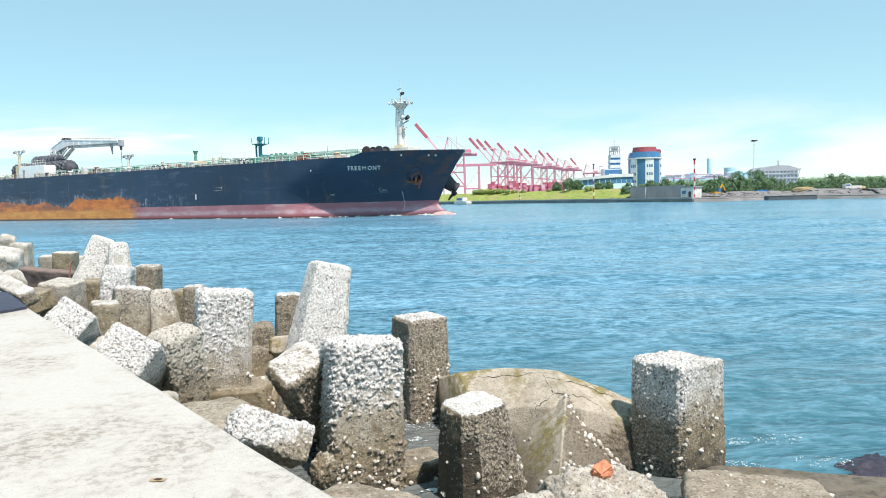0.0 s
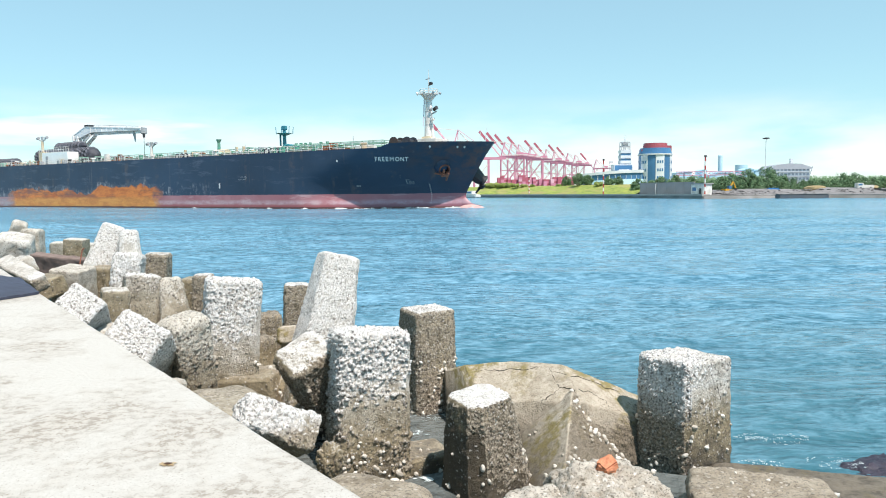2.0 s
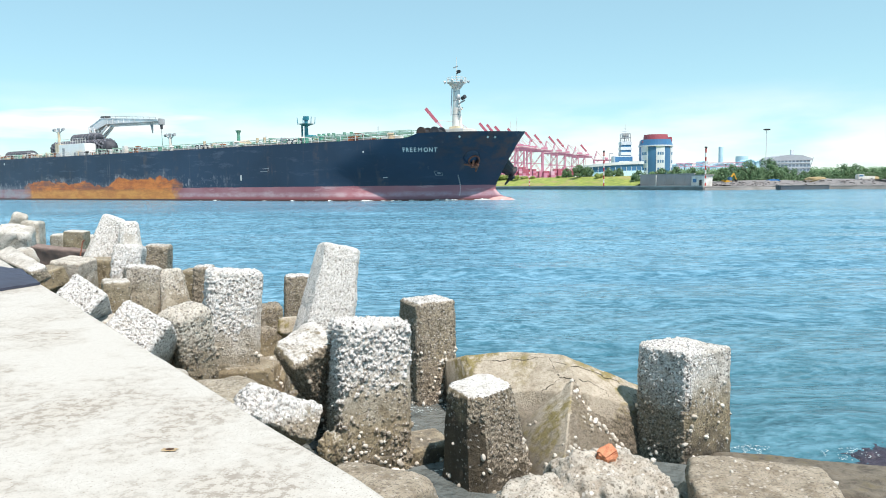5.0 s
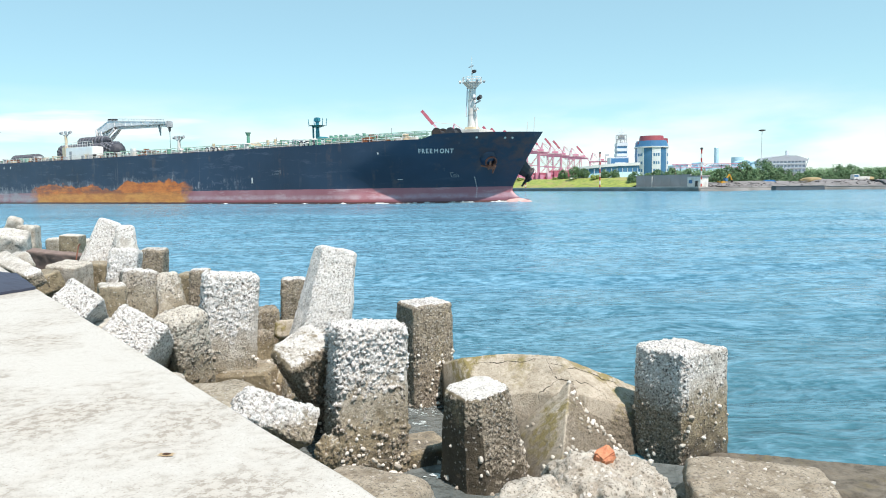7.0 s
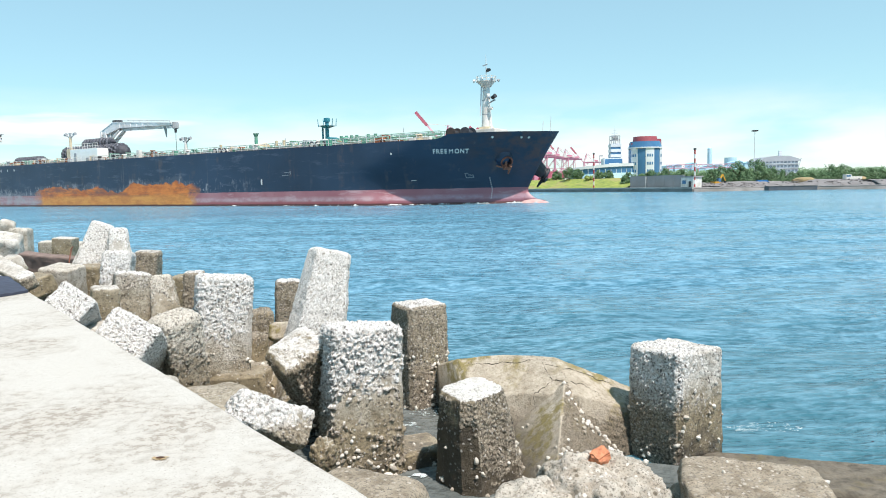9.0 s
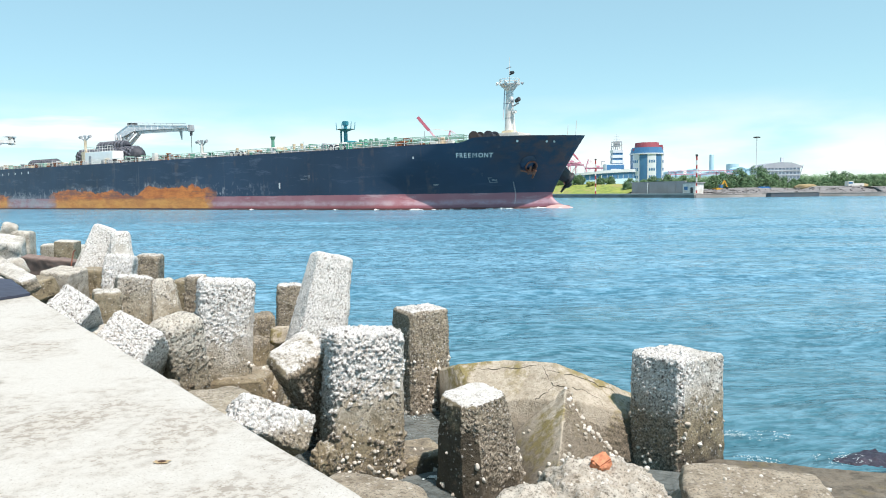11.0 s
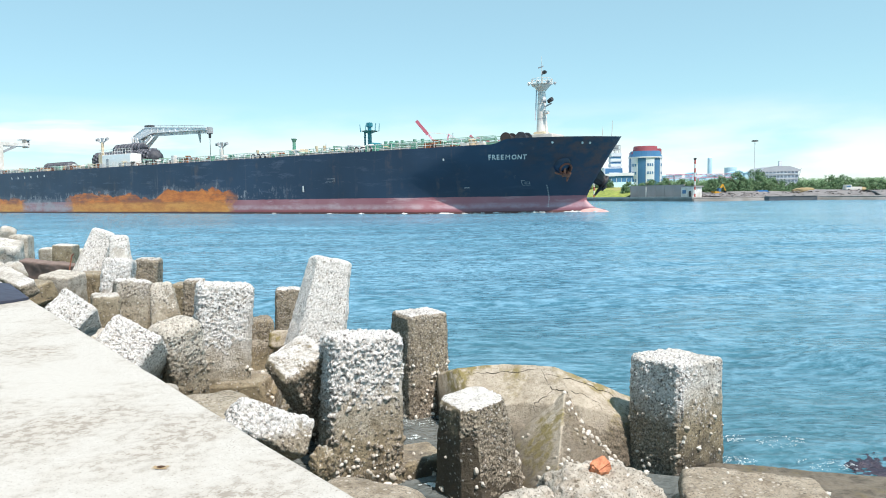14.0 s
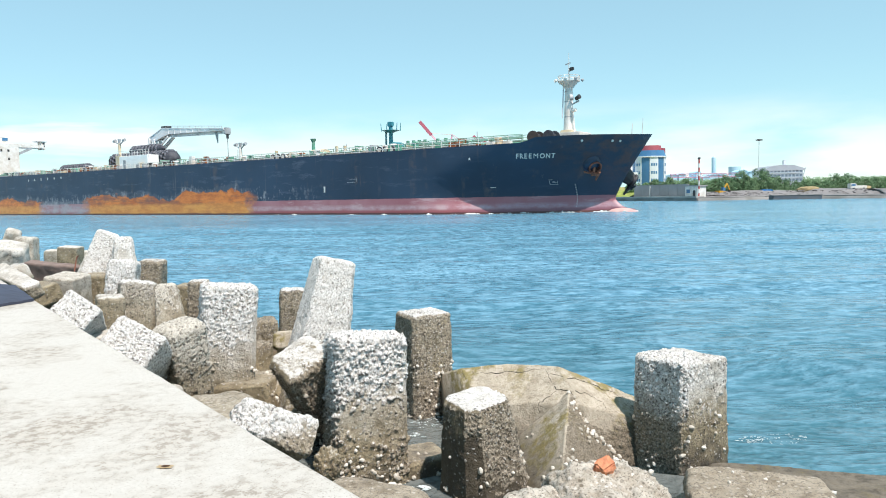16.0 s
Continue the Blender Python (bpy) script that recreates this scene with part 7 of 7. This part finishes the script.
# ---- container cranes ----
def gantry_crane():
    """Ship-to-shore crane with its boom raised; x runs inland from the boom's hinge."""
    g = empty("container_crane", "red and white container crane with raised boom", "crane", group="container cranes")
    for x in (2, 30):
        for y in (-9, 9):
            part("leg", one(beam, (x, y, 0), (x, y, 58), 1.4, 1.4), HAZED_CRANE_RED, g)
        part("cross_beam", one(beam, (x, -9, 14), (x, 9, 14), 1.6, 1.6), HAZED_CRANE_RED, g)
        part("cross_beam", one(beam, (x, -9, 56), (x, 9, 56), 1.6, 1.6), HAZED_CRANE_RED, g)
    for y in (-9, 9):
        part("sill", one(beam, (0, y, 3), (32, y, 3), 2.2, 2.6), HAZED_CRANE_RED, g)
        part("tie_beam", one(beam, (2, y, 17), (30, y, 17), 2.0, 2.0), HAZED_CRANE_RED, g)
        part("brace", one(beam, (2, y, 18), (30, y, 55), 1.0, 1.0), HAZED_CRANE_RED, g)
    part("girder", one(beam, (0, 0, 59), (48, 0, 59), 5, 3.6), HAZED_CRANE_RED, g)
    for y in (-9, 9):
        part("brace", one(beam, (30, y, 18), (2, y, 55), 0.8, 0.8), HAZED_CRANE_RED, g)
        part("tie_beam", one(beam, (2, y, 36), (30, y, 36), 1.0, 1.0), HAZED_CRANE_RED, g)
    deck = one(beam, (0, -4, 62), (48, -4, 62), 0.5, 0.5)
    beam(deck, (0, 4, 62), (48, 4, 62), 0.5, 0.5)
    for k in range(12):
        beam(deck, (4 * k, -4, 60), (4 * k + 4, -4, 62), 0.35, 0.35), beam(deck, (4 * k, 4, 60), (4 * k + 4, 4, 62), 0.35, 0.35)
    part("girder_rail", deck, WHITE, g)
    part("machine_house", one(box, (34, 0, 63), (12, 7, 6), bevel=0.3), HAZED_CRANE_RED, g)
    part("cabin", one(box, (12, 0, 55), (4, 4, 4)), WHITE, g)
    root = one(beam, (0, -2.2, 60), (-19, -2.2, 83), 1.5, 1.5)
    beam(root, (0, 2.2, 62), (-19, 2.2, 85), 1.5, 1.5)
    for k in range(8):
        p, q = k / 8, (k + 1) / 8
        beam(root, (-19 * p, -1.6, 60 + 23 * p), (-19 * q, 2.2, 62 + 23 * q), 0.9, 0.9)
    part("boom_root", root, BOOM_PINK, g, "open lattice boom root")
    part("boom_tip", one(beam, (-19, 0, 83.5), (-34, 0, 101.5), 4.6, 4.0), CRANE_DARK, g)
    for y in (-4, 4):
        part("tower_leg", one(beam, (2, y * 2, 58), (9, y * 0.3, 83), 1.0, 1.0), HAZED_CRANE_RED, g)
        part("stay", one(beam, (9, 0, 83), (30, y * 2, 60), 0.8, 0.8), WHITE, g)
    part("boom_stay", one(beam, (9, 0, 83), (-20, 0, 86), 0.7, 0.7), WHITE, g)
    top = one(beam, (9, -3, 83), (9, 3, 83), 1.6, 1.6)
    beam(top, (9, 0, 70), (9, 0, 84), 1.2, 1.2), beam(top, (9, 0, 84), (34, 0, 66), 0.7, 0.7)
    part("tower_head", top, BOOM_PINK, g)
    return g


def crane_row():
    first = None
    for x, y in ((8.4, 960),(91.8, 1204),(106.0, 1235),(122.6, 1275),(150.1, 1330),(193.3, 1430),(222.1, 1510),(262.6, 1580),(294.9, 1670),(401.3, 1940)):
        if first is None:
            first = gantry_crane()
            first.matrix_basis = pose(x, y, 1.35)
        else:
            copy_thing(first, pose(x, y, 1.35))
    # the nearer portal crane with its boom down
    rnd = random.Random(8)
    for i in range(22):
        g = empty("container_stack", "stacked shipping containers on the terminal", "containers", (67.2 + i * 4.4, 900 + rnd.uniform(-10, 10), 1.35), group="container stacks")
        for k in range(rnd.randint(6, 8)):
            part("container", one(box, (0, 0, 1.3 + 2.6 * k), (4.1, 12, 2.5)), rnd.choice((HAZED_CRANE_RED, CRANE_DARK, BOOM_PINK, HAZED_CRANE_RED, CRANE_DARK)), g)


crane_row()


def portal():
    """The crane whose legs stand just past the tanker's bow."""
    g = empty("portal_crane", "red portal crane on the far quay", "crane", (50.8, 1000, 1.3))
    for x in (-10, 10):
        for y in (-8, 8):
            part("leg", one(beam, (x, y, 0), (x, y, 46), 2.2, 2.2), HAZED_CRANE_RED, g)
    for y in (-8, 8):
        part("tie_beam", one(beam, (-10, y, 14), (10, y, 14), 1.8, 1.8), HAZED_CRANE_RED, g)
        part("brace", one(beam, (-10, y, 14), (10, y, 40), 1.0, 1.0), WHITE, g)
        part("girder", one(beam, (-22, y, 47), (34, y, 47), 2.6, 3.0), HAZED_CRANE_RED, g)


portal()


# ---- trees ----
def tree(seed, height, width, trunk=0.3, leaf=None, label="dense dark green broadleaf tree on the far shore"):
    """Trunk, limbs and a crown of small leaves gathered in clumps."""
    rnd = random.Random(seed)
    g = empty("tree", label, "tree", group="shore trees")
    bm = bmesh.new()
    rod(bm, (0, 0, 0), (0.1, 0, height * 0.45), trunk, trunk * 0.6, 7)
    for i in range(6):
        a = i / 6 * math.tau + rnd.uniform(-0.3, 0.3)
        e = (math.cos(a) * width * 0.28, math.sin(a) * width * 0.28, height * rnd.uniform(0.55, 0.8))
        rod(bm, (0.05, 0, height * 0.35), e, trunk * 0.45, trunk * 0.15, 5)
    part("trunk", bm, BARK, g)
    verts, faces = [], []
    for c in range(40):
        a, r = rnd.uniform(0, math.tau), width * 0.5 * math.sqrt(rnd.random()) * 0.85
        zc = height * (0.14 + 0.76 * rnd.random() * (1 - (r / (width * 0.5)) ** 2 * 0.6))
        cc = Vector((math.cos(a) * r, math.sin(a) * r, zc))
        rad = width * rnd.uniform(0.10, 0.2)
        for k in range(95):
            o = Vector((rnd.gauss(0, 1), rnd.gauss(0, 1), rnd.gauss(0, 0.8)))
            o = o.normalized() * rad * (0.55 + 0.5 * rnd.random())
            p = cc + o
            u = Vector((rnd.uniform(-1, 1), rnd.uniform(-1, 1), rnd.uniform(-1, 1))).normalized()
            w = u.cross(o.normalized() + Vector((0.01, 0, 0)))
            s = rnd.uniform(0.13, 0.27)
            i0 = len(verts)
            verts += [p - u * s, p + w * s * 0.6, p + u * s, p - w * s * 0.6]
            faces.append((i0, i0 + 1, i0 + 2, i0 + 3))
    me = bpy.data.meshes.new("crown")
    me.from_pydata(verts, [], faces)
    me.materials.append(leaf or HAZED_LEAF)
    crown = new("crown", me)
    crown.parent = g
    return g


def trees():
    kinds = [tree(11, 6.6, 6.8), tree(12, 5.4, 6.2), tree(13, 4.2, 5.0, 0.22), tree(14, 1.7, 4.2, 0.12, BUSH, "low yellow-green bush on the grass bank")]
    rnd = random.Random(21)
    spots = [(83.3, 222, 1, 0.9),(86.8, 224, 1, 1.0),(91.2, 228, 0, 0.95),(95.8, 232, 0, 1.05),(97.9, 230, 0, 1.15),(102.6, 234, 0, 1.2),(106.5, 236, 0, 1.25),(111.0, 240, 0, 1.2),(115.0, 242, 0, 1.05),(120.1, 246, 0, 0.95),(125.3, 250, 0, 0.95),(129.5, 252, 1, 1.0),(134.2, 254, 0, 0.9),(140.0, 258, 0, 1.0),(146.0, 262, 0, 1.05),(149.8, 262, 0, 1.1),(154.7, 264, 0, 1.05),(158.5, 264, 0, 1.0),(163.6, 266, 0, 1.05),(167.4, 266, 0, 1.0),(173.0, 268, 0, 1.0),(177.3, 268, 0, 1.0),(51.1, 272, 1, 0.9),(54.5, 274, 1, 0.8),(60.0, 262, 2, 0.8),(63.4, 262, 2, 0.85),(66.7, 262, 2, 0.7),(65.0, 240, 2, 1.3),(69.6, 240, 1, 1.05),(72.0, 238, 1, 1.1),(75.8, 234, 2, 1.3),(80.0, 232, 2, 1.2),(81.9, 228, 1, 0.8),(18.3, 316, 3, 1.0),(21.0, 313, 3, 1.2),(23.2, 312, 3, 0.8),(25.0, 308, 3, 1.2),(27.4, 306, 3, 1.0),(29.5, 300, 3, 0.8),(33.0, 300, 3, 0.7),(36.4, 298, 3, 0.6),(45.5, 285, 3, 0.6),(48.3, 285, 2, 0.9),(56.5, 262, 3, 0.8)]
    used = set()
    for x, y, k, s in spots:
        src = kinds[k]
        z = 4.7 if x / y < 0.2518 else 1.3
        s *= (1.06 if x < 100 else 0.93 if x < 125 else 0.95) * rnd.uniform(0.85, 1.15) if x > 72 and y > 220 else 1.0
        m = pose(x, y, z, 0, 0, rnd.uniform(0, 360)) @ Matrix.Diagonal((s, s, s * rnd.uniform(0.9, 1.1), 1))
        if k not in used:
            used.add(k)
            src.matrix_basis = m
        else:
            copy_thing(src, Matrix.Identity(4)).matrix_basis = m


trees()


def far_woods():
    """A belt of woods along the skyline, in leaf-sized facets."""
    rnd = random.Random(5)
    verts, faces = [], []
    for c in range(900):
        t = rnd.random()
        x, y = 150 + 420 * t + rnd.uniform(-6, 6), 420 + 60 * rnd.random() + 80 * t
        h = rnd.uniform(6.5, 9.8)
        for k in range(60):
            p = Vector((x + rnd.gauss(0, 3.2), y + rnd.gauss(0, 2), 1.3 + h * rnd.random() ** 0.7))
            u = Vector((rnd.uniform(-1, 1), rnd.uniform(-1, 1), rnd.uniform(-1, 1))).normalized()
            w = u.orthogonal().normalized()
            s = rnd.uniform(0.35, 0.8)
            i0 = len(verts)
            verts += [p - u * s, p + w * s * 0.7, p + u * s, p - w * s * 0.7]
            faces.append((i0, i0 + 1, i0 + 2, i0 + 3))
    me = bpy.data.meshes.new("far_woods")
    me.from_pydata(verts, [], faces)
    me.materials.append(HAZED_LEAF)
    tagged(new("far_woods", me), "belt of dark green woods on the skyline", "woods", kind="stuff")


far_woods()


def excavator():
    g = empty("excavator", "small yellow excavator parked by the trees", "excavator", (83.8, 212, 1.4), 20)
    part("track", one(box, (0, -0.9, 0.35), (2.6, 0.5, 0.7), bevel=0.15), DARK, g)
    part("track", one(box, (0, 0.9, 0.35), (2.6, 0.5, 0.7), bevel=0.15), DARK, g)
    part("body", one(box, (-0.3, 0, 1.2), (2.4, 2.0, 1.0), bevel=0.12), YELLOW, g)
    part("cab", one(box, (0.4, -0.5, 2.0), (1.0, 0.9, 1.3), bevel=0.08), GLASS, g)
    part("boom", one(beam, (0.8, 0.2, 1.5), (2.4, 0.2, 3.8), 0.3, 0.4), YELLOW, g)
    part("stick", one(beam, (2.4, 0.2, 3.8), (3.4, 0.2, 1.9), 0.25, 0.3), YELLOW, g)
    part("bucket", one(box, (3.4, 0.2, 1.6), (0.6, 0.7, 0.6), bevel=0.1), DARK, g)


excavator()


def shore_things():
    g = empty("tarpaulin_heap", "bright blue tarpaulin over a low heap", "tarpaulin", (98.3, 214, 2.3))
    part("cover", one(box, (0, 0, 0.5), (3.5, 2.0, 0.9), bevel=0.3), BLUE_TARP, g)
    g = empty("pickup_truck", "small white truck on the shore track", "truck", (120.7, 206, 2.5))
    part("cab", one(box, (-1.2, 0, 1.2), (1.8, 1.8, 1.5), bevel=0.15), WHITE, g)
    part("bed", one(box, (1.2, 0, 0.9), (3.0, 1.8, 0.9), bevel=0.08), WHITE, g)
    part("windscreen", one(box, (-1.3, -0.92, 1.5), (1.2, 0.05, 0.5)), GLASS, g)
    for x in (-1.2, 1.7):
        for y in (-0.8, 0.8):
            part("wheel", one(rod, (x, y - 0.12, 0.35), (x, y + 0.12, 0.35), 0.38, n=12), RUBBER, g)
    for px, w in ((110.8, 5.0), (127.1, 4.0)):
        boulder("sand_heap", (px, 214, 2.9), (w * 0.6, 1.6, 0.9), px, material("yellow_sand", (0.36, 0.28, 0.15), 0.95, scale=2.0), "heap of yellow sand on the shore", "heap", rough=0.25, detail=4)
    g = empty("moored_barge", "low dark steel barge along the shore", "barge", (96.0, 192.0, 0.3), -8)
    part("hull", one(box, (0, 0, 0.55), (12.4, 4.0, 1.3), bevel=0.15), material("barge_grey", (0.085, 0.10, 0.12), 0.7, color2=(0.13, 0.13, 0.13), scale=0.6), g)
    part("deck_edge", one(box, (0, 0, 1.26), (12.6, 4.2, 0.12)), QUAY, g)
    g = empty("moored_boat", "small white motor cruiser moored at the far quay", "boat", (10.7, 290, 0.4), -58)
    part("hull", one(box, (0, 0, 0.7), (9.5, 3.0, 1.5), bevel=0.4), WHITE, g)
    part("cabin", one(box, (-0.6, 0, 2.1), (5.0, 2.4, 1.5), bevel=0.25), WHITE, g)
    part("cabin_window", one(box, (-0.6, -1.22, 2.2), (4.0, 0.06, 0.6)), GLASS, g)


shore_things()


# ---- what moves ----
def motions():
    rows = []
    for i in range(0, 17):
        s = i - 7.0
        yaw = -32.966 - 0.21889 * s
        c, n = math.cos(radians(yaw)), math.sin(radians(yaw))
        px, py = 2.13 + 1.57779 * s + 0.001025 * s * s, 113.98 - 1.1468 * s - 0.004133 * s * s
        rows.append((float(i), pose(px + c * 9.44 - n * 5.789, py + n * 9.44 + c * 5.789, 0, 0, 0, yaw)))
    walk(ship, rows)
    for k, ob in enumerate(foams):
        p = ob.location.copy()
        walk(ob, [(float(i), pose(p.x + 0.10 * math.sin(i * 0.9 + k), p.y + 0.06 * math.sin(i * 0.7 + 2 * k), p.z, 0, 0, 14 * math.sin(0.5 * i + k))) for i in range(0, 17)])
    # the ripples run across the basin with the breeze
    walk(water, [(float(i), pose(-0.55 * i, -0.35 * i, SEA_Z + 0.02 * math.sin(i * 1.3))) for i in range(0, 17)])


motions()
